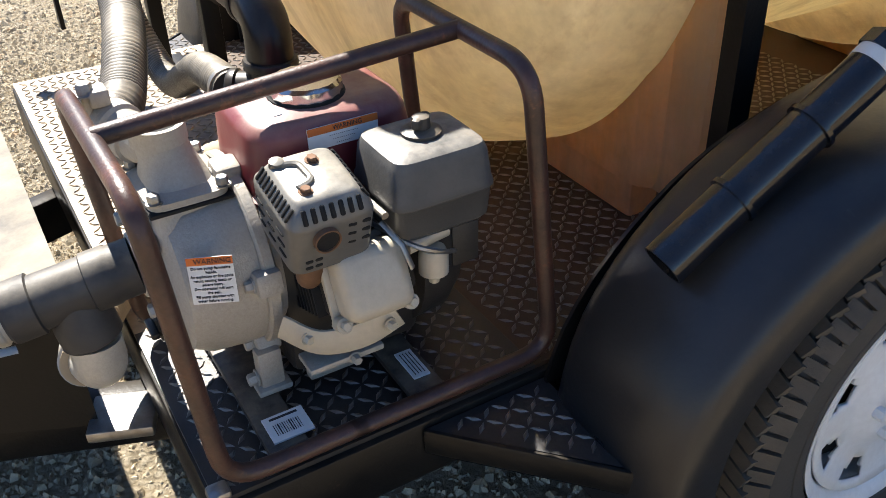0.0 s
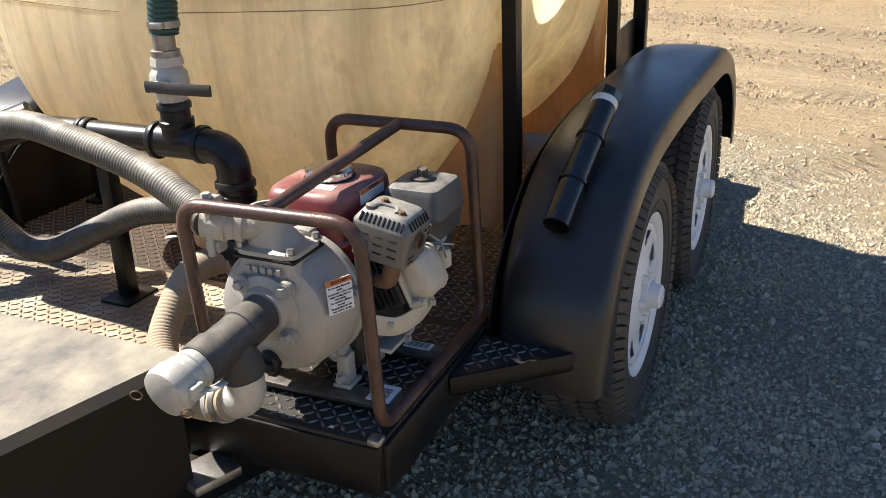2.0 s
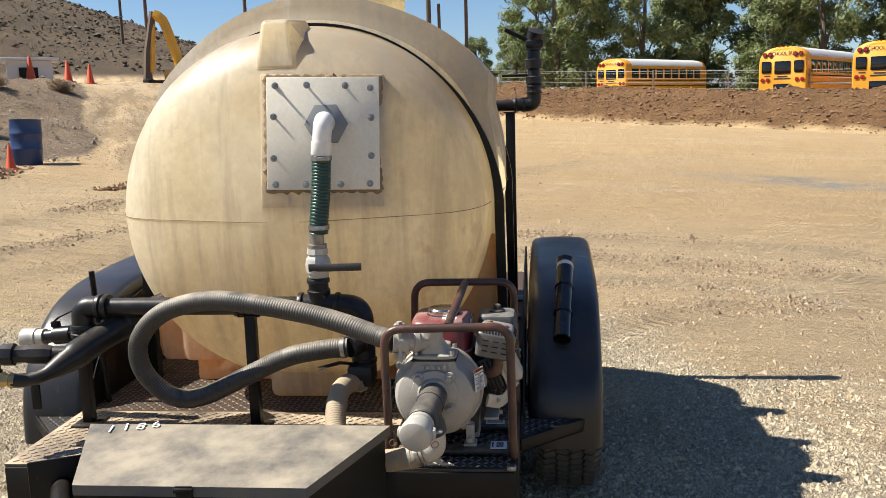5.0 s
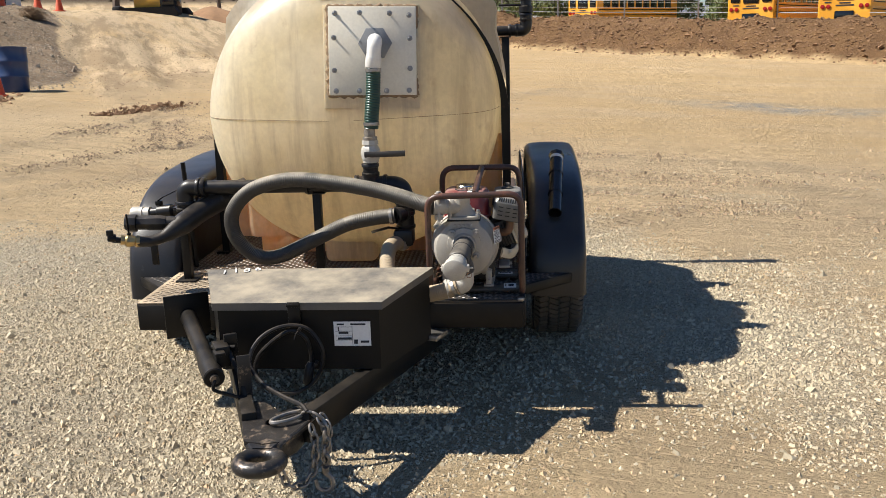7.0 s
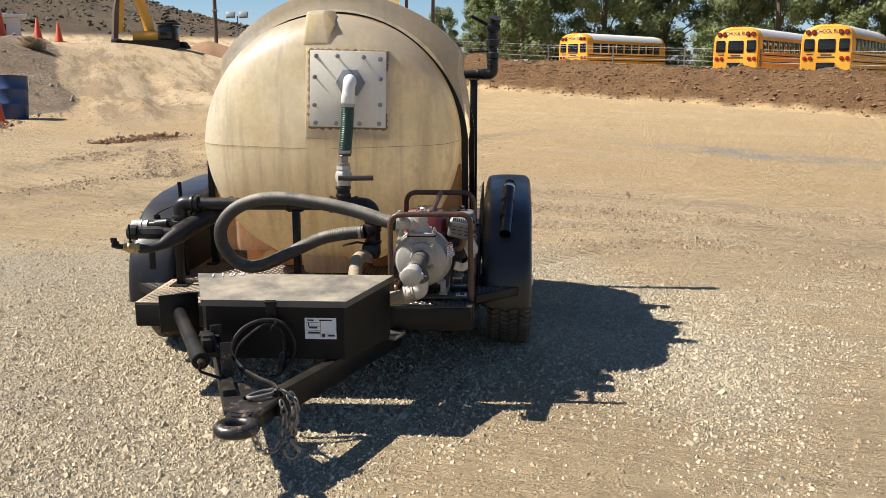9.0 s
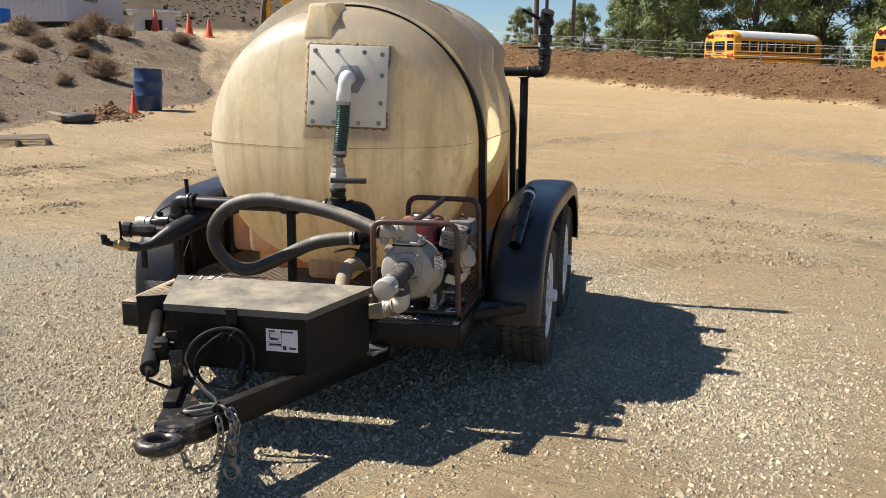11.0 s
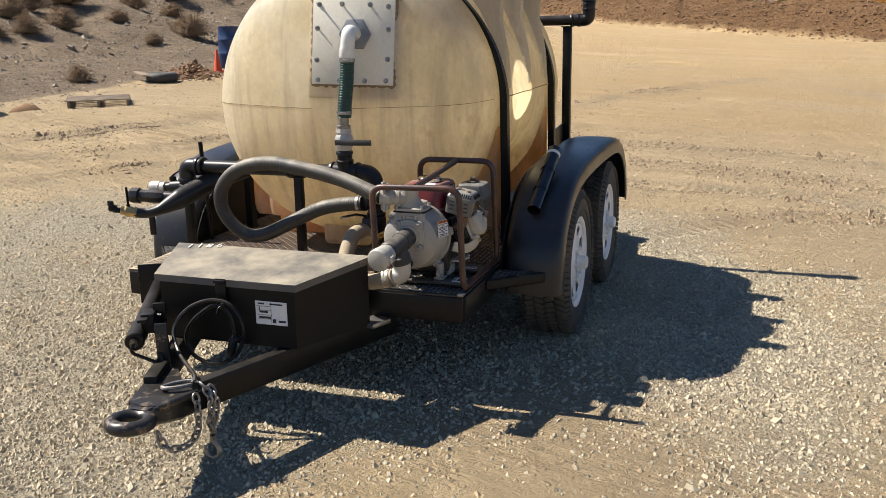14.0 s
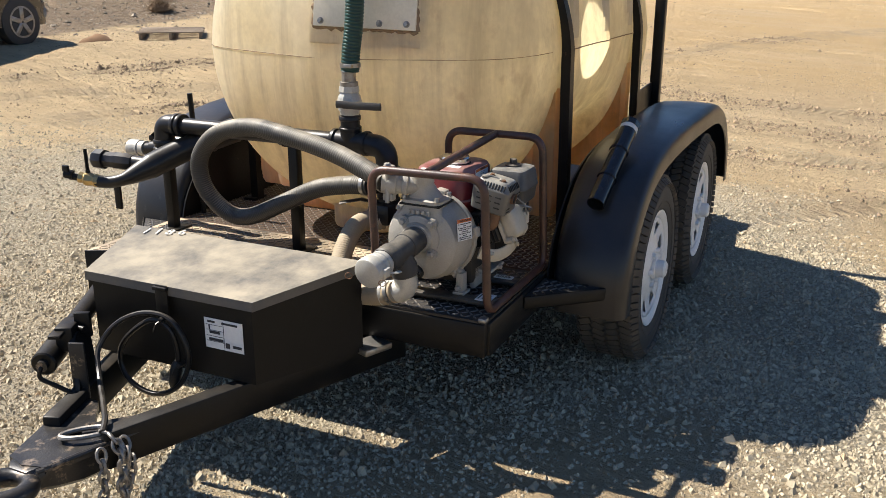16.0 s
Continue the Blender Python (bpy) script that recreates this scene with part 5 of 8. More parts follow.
g.lathe(e1 - dn * 0.045, e1, [(0, 0.0335), (0.040, 0.0335), (0.044, 0.031)], 24)
part("white_elbow", g, WHITE_PVC, outlet, "white plastic elbow")
hp = spline([e1 - dn * 0.02, (0.331, -0.1845, 1.34), (0.325, -0.181, 1.27), (0.318, -0.174, 1.20), (0.317, -0.168, 1.135)], 0.0035)
g = Geo()
g.sweep(hp, [0.0305 + (0.0012 if i % 3 else -0.001) for i in range(len(hp))], 20)
part("green_hose", g, HOSE_GREEN, outlet, "dark green ribbed suction hose")
for p in ((0.3345, -0.1855, 1.377), (0.317, -0.170, 1.155)):
    g = Geo()
    g.pipe(Vector(p) - Vector((0, 0, 0.007)), Vector(p) + Vector((0, 0, 0.007)), 0.0345, 0.031)
    g.box(Vector(p) + Vector((-0.034, -0.012, 0)), (0.014, 0.03, 0.012), 0.002)
    part("hose_clamp", g, STEEL, outlet, "bright worm-drive hose clamp")
g = Geo()
vx, vy = 0.322, -0.160
g.lathe((vx, vy, 1.145), (vx, vy, 1.0), [(0, 0.024), (0.045, 0.024), (0.046, 0.031), (0.062, 0.031)], 20)
part("hose_barb", g, GALV, outlet, "grimy steel nipple")
g = Geo()
g.lathe((vx, vy, 1.085), (vx, vy, 0.9), [(0, 0.034), (0.018, 0.036), (0.02, 0.030), (0.035, 0.040), (0.06, 0.042), (0.075, 0.036), (0.078, 0.034), (0.095, 0.034)], 8)
g.lathe((vx, vy, 1.05), (vx, vy, 0.9), [(0, 0.038), (0.02, 0.043), (0.045, 0.038)], 20)
g.rod((vx - 0.03, vy, 1.028), (vx - 0.058, vy, 1.028), 0.012, 14)
valve = part("ball_valve", g, CAMLOCK, outlet, "dull steel ball valve")
g = Geo()
g.sweep([(vx - 0.056, vy + 0.018, 1.030), (vx - 0.056, vy - 0.02, 1.030), (vx - 0.062, vy - 0.06, 1.031), (vx - 0.062, vy - 0.155, 1.033)], 0.01, 10, flat=(0.008, 0.026))
part("lever", g, ENGINE, valve, "dark rusted lever handle")

# ---- black manifold ----
manifold = thing("pipe_manifold", "black plastic pipe manifold across the deck on steel stands", "pipework")
PX, PZ = 0.334, 0.892


def collar(geo, a, b, r, rim=0.005):
    L = (Vector(b) - Vector(a)).length
    geo.lathe(a, b, [(0, r + rim - 0.002), (0.003, r + rim), (0.014, r + rim), (0.017, r), (L - 0.017, r), (L - 0.014, r + rim), (L - 0.003, r + rim), (L, r + rim - 0.002)], 28)


g = Geo()
g.rod((vx, vy, 1.0), (PX - 0.002, -0.155, 0.93), 0.029, 24)
part("riser_pipe", g, PVC, manifold)
g = Geo()
collar(g, (PX - 0.004, -0.155, 0.985), (PX - 0.002, -0.155, 0.93), 0.033)
collar(g, (PX, -0.085, PZ), (PX, -0.225, PZ), 0.037, 0.006)
g.rod((PX, -0.155, PZ), (PX, -0.155, PZ + 0.055), 0.037, 24)
part("tee", g, PVC, manifold, "black plastic tee fitting")
g = Geo()
g.rod((PX, -0.09, PZ), (PX, 0.62, PZ), 0.030, 24)
part("long_pipe", g, PVC, manifold, "long black pipe with scraped paint")
g = Geo()
collar(g, (PX, 0.10, PZ), (PX, 0.135, PZ), 0.031)
part("coupling", g, PVC, manifold)
g = Geo()
g.sweep(fillet([(PX, -0.20, PZ), (PX - 0.005, -0.295, PZ - 0.005), (PX - 0.01, -0.300, PZ - 0.10)], 0.085, 12), 0.038, 24)
collar(g, (PX - 0.009, -0.2995, PZ - 0.07), (PX - 0.01, -0.300, PZ - 0.115), 0.040, 0.005)
part("elbow", g, PVC, manifold, "glossy black pipe elbow")
g = Geo()
g.rod((PX - 0.01, -0.300, PZ - 0.05), (PX - 0.01, -0.300, 0.66), 0.031, 22)
collar(g, (PX - 0.01, -0.300, 0.775), (PX - 0.01, -0.300, 0.70), 0.037, 0.005)
part("down_pipe", g, PVC, manifold)
g = Geo()
collar(g, (PX - 0.02, -0.300, 0.768), (PX - 0.07, -0.262, 0.767), 0.032, 0.004)
part("side_branch", g, PVC, manifold)
g = Geo()
g.box((PX - 0.02, -0.292, 0.665), (0.10, 0.085, 0.075), 0.015)
g.sweep([(PX - 0.05, -0.27, 0.705), (PX - 0.07, -0.23, 0.715), (PX - 0.09, -0.16, 0.70)], 0.01, 8, flat=(0.03, 0.010))
part("cut_off_valve", g, PVC, manifold, "black plastic cut-off valve with handle")
# left end
LY = 0.672
g = Geo()
g.sweep(fillet([(PX, 0.60, PZ), (PX, LY, PZ), (PX - 0.004, LY, 0.80)], 0.07, 12), 0.038, 24)
collar(g, (PX, 0.575, PZ), (PX, 0.615, PZ), 0.038, 0.006)
collar(g, (PX - 0.004, LY, 0.835), (PX - 0.004, LY, 0.79), 0.039, 0.005)
part("elbow", g, PVC, manifold, "black pipe elbow")
g = Geo()
trunk = spline([(0.46, 0.43, 0.870), (0.39, 0.52, 0.832), (0.31, 0.605, 0.788), (0.22, 0.665, 0.745), (0.15, 0.715, 0.712), (0.125, 0.765, 0.700), (0.108, 0.815, 0.702)], 0.012)
g.sweep(trunk, [0.047 if i < len(trunk) * 0.62 else max(0.023, 0.047 - 0.0028 * (i - len(trunk) * 0.62)) for i in range(len(trunk))], 22)
part("trunk_pipe", g, PVC, manifold, "thick black pipe narrowing to a bent end")
g = Geo()
tw = (Vector(trunk[6]) - Vector(trunk[0])).normalized()
collar(g, Vector(trunk[8]), Vector(trunk[8]) + tw * 0.05, 0.044, 0.006)
part("coupling", g, PVC, manifold)
g = Geo()
g.rod((0.215, 0.66, 0.760), (0.205, 0.76, 0.765), 0.026, 20)
g.lathe((0.206, 0.72, 0.763), (0.18, 0.88, 0.768), [(0, 0.028), (0.02, 0.033), (0.075, 0.033), (0.08, 0.030), (0.12, 0.030), (0.123, 0.038), (0.158, 0.038), (0.17, 0.030)], 8)
part("capped_outlet", g, PVC, manifold, "black plastic capped outlet")
g = Geo()
g.rod((0.42, 0.62, 0.80), (0.45, 0.80, 0.765), 0.020, 20)
g.lathe((0.445, 0.77, 0.77), (0.455, 0.90, 0.756), [(0, 0.024), (0.01, 0.032), (0.075, 0.032), (0.08, 0.024), (0.11, 0.024)], 20)
part("valve_outlet", g, PVC, manifold, "black ball valve outlet")
g = Geo()
g.lathe((0.454, 0.885, 0.757), (0.46, 0.975, 0.750), [(0, 0.030), (0.03, 0.030), (0.031, 0.034), (0.05, 0.034), (0.055, 0.036), (0.085, 0.036), (0.09, 0.03)], 24)
part("camlock_cap", g, CAMLOCK, manifold, "pale aluminium camlock cap")
g = Geo()
g.box((0.448, 0.84, 0.805), (0.022, 0.03, 0.022), 0.004)
g.sweep([(0.448, 0.845, 0.815), (0.44, 0.82, 0.832), (0.43, 0.74, 0.868)], 0.006, 8, flat=(0.018, 0.005))
part("valve_handle", g, BLACK, manifold)
g = Geo()
g.lathe((0.112, 0.805, 0.702), (0.085, 0.875, 0.716), [(0, 0.025), (0.014, 0.026), (0.018, 0.020), (0.034, 0.027), (0.05, 0.027), (0.058, 0.020), (0.075, 0.022)], 8)
part("brass_valve", g, BRASS, manifold, "tarnished brass ball valve")
g = Geo()
g.rod((0.098, 0.842, 0.715), (0.098, 0.842, 0.742), 0.009, 10)
g.sweep([(0.098, 0.842, 0.735), (0.098, 0.843, 0.758), (0.100, 0.846, 0.822)], 0.006, 8, flat=(0.018, 0.006))
g.sweep([(0.085, 0.868, 0.714), (0.062, 0.90, 0.722)], 0.013, 10)
g.lathe((0.066, 0.885, 0.728), (0.05, 0.925, 0.735), [(0, 0.016), (0.012, 0.018), (0.03, 0.018), (0.034, 0.012)], 8)
g.box((0.052, 0.903, 0.752), (0.012, 0.030, 0.026), 0.004)
part("valve_tail", g, BLACK, manifold)
g = Geo()
g.box((0.155, 0.762, 0.635), (0.012, 0.03, 0.09), 0.004)
part("hanging_lever", g, BLACK, manifold)
for y, x, top in ((0.088, 0.345, PZ - 0.03), (0.705, 0.375, 0.80)):
    g = Geo()
    g.box((x, y, (DECK + top) / 2), (0.036, 0.036, top - DECK), 0.003)
    g.box((x, y, DECK + 0.004), (0.11, 0.09, 0.008), 0.002)
    g.box((x, y, top - 0.004), (0.05, 0.075, 0.007), 0.002)
    post_part = part("stand", g, BLACK, manifold, "black square steel stand")
# marker rod on the fender
rod_thing = thing("marker_rod", "thin black steel rod standing behind the manifold", "rod")
part("rod", Geo().rod((0.612, 0.752, DECK), (0.603, 0.77, 0.968), 0.011, 10), BLACK, rod_thing)

# ---- hoses ----
def ribbed_hose(name, points, r, mat, label, rib=0.0005, pitch=3):
    hose = thing(name, label, "hose", "ribbed hoses")
    path = spline(points, 0.0028)
    g_ = Geo()
    g_.sweep(path, [r + (rib if i % pitch else -rib) for i in range(len(path))], 20)
    part("hose_wall", g_, mat, hose)
    for a_, b_ in ((4, 9), (-10, -5)):
        g_ = Geo()
        g_.pipe(path[a_], path[b_], r + 0.0035, r, 24)
        part("hose_clamp", g_, STEEL, hose, "steel band hose clamp")
    return hose


ribbed_hose("discharge_hose", [(0.036, -0.455, 0.845), (0.072, -0.400, 0.852), (0.128, -0.22, 0.897), (0.165, 0.0, 0.932), (0.205, 0.18, 0.938), (0.235, 0.345, 0.892), (0.250, 0.440, 0.795),
                               (0.265, 0.440, 0.685), (0.288, 0.365, 0.595), (0.292, 0.26, 0.588), (0.283, 0.085, 0.668), (0.275, -0.05, 0.730), (0.268, -0.178, 0.758), (0.266, -0.262, 0.766)],
            0.0315, HOSE, "dusty black ribbed hose looping across the deck")
ribbed_hose("suction_hose", [(0.305, -0.30, 0.64), (0.275, -0.262, 0.645), (0.215, -0.238, 0.635), (0.150, -0.235, 0.590), (0.075, -0.255, 0.535), (0.01, -0.32, 0.505), (-0.045, -0.41, 0.508), (-0.075, -0.50, 0.530), (-0.082, -0.545, 0.548)],
            0.0325, HOSE_TAN, "tan dusty ribbed suction hose curving to the pump")

# ---- spray nozzle stand behind the fender ----
nozzle = thing("spray_nozzle_stand", "black steel post carrying a pipe with valve and spray head", "spray nozzle")
NX, NY = 2.375, -0.745
g = Geo()
g.box((NX, NY, (DECK + 1.49) / 2), (0.05, 0.05, 1.49 - DECK), 0.003)
g.box((NX, NY, DECK + 0.005), (0.13, 0.12, 0.01), 0.003)
g.box((NX, NY, 1.492), (0.07, 0.07, 0.008), 0.002)
part("post", g, BLACK, nozzle)
g = Geo()
g.prism([(0, 0), (NX - 1.96, 0), (NX - 1.96, 0.16), (0.30, 0.16), (0, 0.14)], -0.003, 0.003, basis((1.96, NY + 0.015, 0.74), (1, 0, 0), (0, 0, 1)))
part("bracket", g, BLACK, nozzle, "black steel plate bracing the post")
g = Geo()
g.rod((NX, -0.30, 1.53), (NX, NY - 0.08, 1.53), 0.031, 22)
collar(g, (NX, NY - 0.02, 1.53), (NX, NY - 0.08, 1.53), 0.035)
part("cross_pipe", g, PVC, nozzle)
g = Geo()
g.sweep(fillet([(NX, NY - 0.06, 1.53), (NX, NY - 0.13, 1.53), (NX, NY - 0.13, 1.62)], 0.06, 10), 0.038, 22)
collar(g, (NX, NY - 0.13, 1.585), (NX, NY - 0.13, 1.635), 0.036)
part("elbow", g, PVC, nozzle)
g = Geo()
ny = NY - 0.13
g.lathe((NX, ny, 1.62), (NX, ny, 1.9), [(0, 0.03), (0.012, 0.03), (0.02, 0.044), (0.055, 0.044), (0.06, 0.034), (0.09, 0.032), (0.10, 0.045), (0.145, 0.047), (0.15, 0.036), (0.19, 0.034), (0.195, 0.042), (0.225, 0.042), (0.23, 0.034), (0.25, 0.036)], 20)
part("valve_body", g, PVC, nozzle)
g = Geo()
g.sweep([(NX, ny, 1.68), (NX - 0.01, ny + 0.05, 1.685), (NX - 0.02, ny + 0.17, 1.685)], 0.007, 8)
part("valve_handle", g, BLACK, nozzle)
g = Geo()
g.sweep(fillet([(NX, ny, 1.84), (NX, ny - 0.005, 1.88), (NX - 0.015, ny - 0.015, 1.915)], 0.02), 0.043, 18)
g.box((NX, ny - 0.005, 1.845), (0.09, 0.095, 0.045), 0.012)
part("spray_head", g, PVC, nozzle)
g = Geo()
g.sweep([(NX, ny, 1.845), (NX - 0.02, ny + 0.07, 1.885), (NX - 0.03, ny + 0.15, 1.925)], 0.012, 8)
part("head_handle", g, BLACK, nozzle)

# ---- engine-driven water pump ----
pump = thing("water_pump", "small petrol engine water pump in a rusty red tube cage", "water pump")
Y0, Y1, ZB, ZF, ZR = -0.797, -0.425, 0.484, 0.900, 0.936


def tube(name, pts, label="", r=0.0128, rad=0.055):
    return part(name, Geo().sweep(fillet(pts, rad, 8), r, 14), CAGE, pump, label)


tube("cage_loop", [(0.22, Y0, ZB), (0.024, Y0, ZB), (-0.006, Y0 + 0.004, ZF), (-0.006, Y1, ZF - 0.006), (0.024, Y1, ZB), (0.22, Y1, ZB)], "rusty red-brown tube hoop")
tube("cage_loop", [(0.20, Y0, ZB), (0.528, Y0, ZB), (0.480, Y0 + 0.003, ZR), (0.480, Y1 - 0.03, ZR), (0.528, Y1 - 0.01, ZB), (0.20, Y1, ZB)], "rusty red-brown tube hoop")
tube("carry_bar", [(-0.004, -0.612, ZF), (0.480, -0.630, ZR)], "worn tube carrying bar")
for x in (0.115, 0.325):
    g = Geo()
    g.box((x, -0.617, ZB - 0.002), (0.055, 0.36, 0.012), 0.003)
    part("base_rail", g, ENGINE, pump)
    for y in (-0.765, -0.47):
        part("rubber_foot", Geo().rod((x, y, DECK + 0.001), (x, y, ZB - 0.006), 0.018, 14), MATT_BLACK, pump)

# volute
VX, VY, VZ = 0.085, -0.565, 0.668
g = Geo()
g.lathe((0.034, VY, VZ), (0.2, VY, VZ), [(0, 0.06), (0.003, 0.088), (0.016, 0.114), (0.04, 0.126), (0.085, 0.130), (0.112, 0.130), (0.116, 0.124), (0.14, 0.122)], 44)
def sq(x, y, w, d_, z, p):
    """A ring between a square (small p) and an ellipse (p = 1)."""
    return [(x + w * (abs(math.cos(t)) ** p) * (1 if math.cos(t) >= 0 else -1), y + d_ * (abs(math.sin(t)) ** p) * (1 if math.sin(t) >= 0 else -1), z) for t in [2 * math.pi * i / 28 for i in range(28)]]


g.rings([sq(0.088, VY, 0.050, 0.100, VZ + 0.01, 0.35), sq(0.088, VY, 0.050, 0.094, VZ + 0.055, 0.35), sq(0.088, VY, 0.049, 0.072, VZ + 0.090, 0.35), sq(0.088, VY, 0.048, 0.062, VZ + 0.108, 0.35), sq(0.088, VY, 0.048, 0.062, VZ + 0.1145, 0.35)])
casing = part("volute_casing", g, CASTING, pump, "sand-coloured cast aluminium pump casing")
g = Geo()
g.lathe((0.143, VY, VZ), (0.2, VY, VZ), [(0, 0.136), (0.003, 0.139), (0.016, 0.139), (0.020, 0.130)], 44)
part("casing_rim", g, CASTING, pump)
for k, d in enumerate((35, 100, 170, 235, 305)):
    a = radians(d)
    c = Vector((0.134, VY + 0.134 * math.cos(a), VZ + 0.134 * math.sin(a)))
    g = Geo()
    g.box(c + Vector((0.012, 0, 0)), (0.036, 0.034, 0.034), 0.006, Matrix.Rotation(a, 4, "X"))
    bolt(g, c + Vector((-0.006, 0, 0)), (-1, 0, 0), 0.014, 0.010)
    part("casing_lug", g, CASTING, casing)
g = Geo()
g.box((0.088, VY, VZ + 0.119), (0.108, 0.134, 0.006), 0.002)
part("gasket", g, MATT_BLACK, pump)
# discharge head
g = Geo()
top = VZ + 0.123
g.rings([sq(0.088, VY, 0.053, 0.066, top, 0.35), sq(0.088, VY, 0.053, 0.066, top + 0.009, 0.35), sq(0.087, VY + 0.002, 0.042, 0.050, top + 0.014, 0.6), sq(0.084, VY + 0.006, 0.036, 0.040, top + 0.036, 0.9),
         sq(0.080, VY + 0.010, 0.033, 0.034, top + 0.058, 1), sq(0.079, VY + 0.010, 0.033, 0.033, top + 0.068, 1)])
head = part("discharge_head", g, CASTING, pump, "cast outlet elbow")
g = Geo()
g.pipe((0.079, VY + 0.010, top + 0.060), (0.079, VY + 0.010, top + 0.084), 0.0365, 0.0295)
part("priming_neck", g, CASTING, head)
# Dark disc closes the neck; the shade inside is put into its colour.
part("neck_hole", Geo().rod((0.079, VY + 0.010, top + 0.062), (0.079, VY + 0.010, top + 0.0705), 0.0298), MATT_BLACK, head)
for x in (0.045, 0.132):
    for y in (VY - 0.055, VY + 0.055):
        g = Geo()
        bolt(g, (x, y, top + 0.009), (0, 0, 1), 0.014, 0.011)
        part("head_bolt", g, STEEL, head)
g = Geo()
g.lathe((0.070, VY + 0.018, 0.838), (0.034, VY + 0.120, 0.848), [(0, 0.024), (0.02, 0.028), (0.030, 0.028), (0.032, 0.033), (0.046, 0.033), (0.049, 0.029), (0.062, 0.031), (0.066, 0.036), (0.090, 0.036), (0.095, 0.033), (0.11, 0.033)], 28)
part("outlet_coupling", g, CASTING, head)
g = Geo()
for z, yy in ((0.89, 0.0), (0.805, 0.0)):
    g.box((0.032, VY + 0.098, z - 0.0), (0.026, 0.034, 0.024), 0.005)
g.rod((0.018, VY + 0.096, 0.90), (0.014, VY + 0.096, 0.79), 0.007, 10)
bolt(g, (0.018, VY + 0.096, 0.895), (0, 0, 1), 0.018, 0.014)
part("clamp_bolt", g, CASTING, head, "cast clamp with bolt")
# maker's letters and labels on the casing
g = Geo()
for k in range(5):
    g.box((0.0335, VY + 0.035 - 0.0165 * k, VZ + 0.098), (0.003, 0.011, 0.013), 0.001)
part("cast_letters", g, CASTING, casing)


def warning_label(m, w, h, band, parent, title, lines):
    lab = part("warning_label", Geo().add([m @ Vector(p) for p in ((-w / 2, -h / 2, 0), (w / 2, -h / 2, 0), (w / 2, h / 2, 0), (-w / 2, h / 2, 0), (-w / 2, -h / 2, -0.0012), (w / 2, -h / 2, -0.0012), (w / 2, h / 2, -0.0012), (-w / 2, h / 2, -0.0012))],
                                           [(0, 1, 2, 3), (7, 6, 5, 4), (0, 4, 5, 1), (1, 5, 6, 2), (2, 6, 7, 3), (3, 7, 4, 0)]), PAPER, parent, "white safety label with an orange band", smooth=0)
    b = Geo()
    b.add([m @ Vector(p) for p in ((-w / 2, h / 2 - band, 0.0004), (w / 2, h / 2 - band, 0.0004), (w / 2, h / 2, 0.0004), (-w / 2, h / 2, 0.0004))], [(0, 1, 2, 3)])
    part("orange_band", b, ORANGE_INK, lab, smooth=0)
    words("label_title", title, band * 0.85, m @ Matrix.Translation((0.06 * w, h / 2 - band * 0.52, 0.0006)), INK, lab)
    step_ = (h - band) / (len(lines) + 0.5)
    for i, line in enumerate(lines):
        words("label_line", line, step_ * 0.92, m @ Matrix.Translation((0, h / 2 - band - step_ * (i + 0.75), 0.0004)), INK, lab, 0.92)


warning_label(basis((0.079, -0.6965, 0.718), (0.90, -0.42, 0.0), (0.10, 0.05, 1)), 0.056, 0.066, 0.011, casing, "WARNING",
              ["Do not pump flammable", "liquids.", "An explosion or fire could", "result, causing death or", "severe injury.", "Dry operation will burn", "the seal.", "Fill pump chamber with", "water before running."])
# pump feet
for y in (VY - 0.095, VY + 0.085):
    g = Geo()
    g.box((0.140, y, 0.527), (0.036, 0.026, 0.064), 0.006)
    g.box((0.140, y, 0.494), (0.050, 0.040, 0.010), 0.003)
    bolt(g, (0.121, y, 0.512), (-1, 0, 0), 0.016, 0.012)
    part("foot", g, CASTING, casing)
g = Geo()
g.lathe((0.04, VY + 0.01, 0.575), (0.008, VY + 0.01, 0.572), [(0, 0.024), (0.016, 0.024), (0.02, 0.020)], 20)
g.box((0.014, VY + 0.01, 0.574), (0.012, 0.045, 0.010), 0.003)
part("drain_plug", g, PVC, casing)
# inlet flange
g = Geo()
g.lathe((0.042, VY, 0.690), (-0.006, VY, 0.688), [(0, 0.070), (0.012, 0.068), (0.018, 0.050), (0.03, 0.044)], 32)
for k in range(4):
    a = radians(45 + 90 * k)
    c = Vector((0.028, VY + 0.066 * math.cos(a), 0.690 + 0.066 * math.sin(a)))
    g.lathe(c + Vector((0.008, 0, 0)), c, [(0, 0.017), (0.014, 0.017)], 14)
    bolt(g, c + Vector((-0.006, 0, 0)), (-1, 0, 0), 0.017, 0.012)
part("inlet_flange", g, CASTING, casing)

# engine block
EY = -0.590
g = Geo()
g.box((0.27, EY, 0.61), (0.205, 0.19, 0.21), 0.02)
g.box((0.262, EY - 0.105, 0.685), (0.13, 0.12, 0.11), 0.01, Matrix.Rotation(radians(-22), 4, "X"))
part("crankcase", g, ENGINE, pump)
for i in range(8):
    g = Geo()
    m = Matrix.Translation((0.245, EY - 0.105, 0.682)) @ Matrix.Rotation(radians(-22), 4, "X")
    g.box((0, 0, 0), (0.118, 0.0035, 0.096))
    g.v = [tuple(m @ (Vector(p) + Vector((0, -0.05 + 0.0125 * i, 0)))) for p in g.v]
    part("cooling_fin", g, MATT_BLACK, pump)
part("exhaust_pipe", Geo().sweep(fillet([(0.205, -0.700, 0.700), (0.185, -0.745, 0.706), (0.190, -0.750, 0.750)], 0.03), 0.017, 14), RUSTY, pump, "rusted exhaust stub under the muffler")
g = Geo()
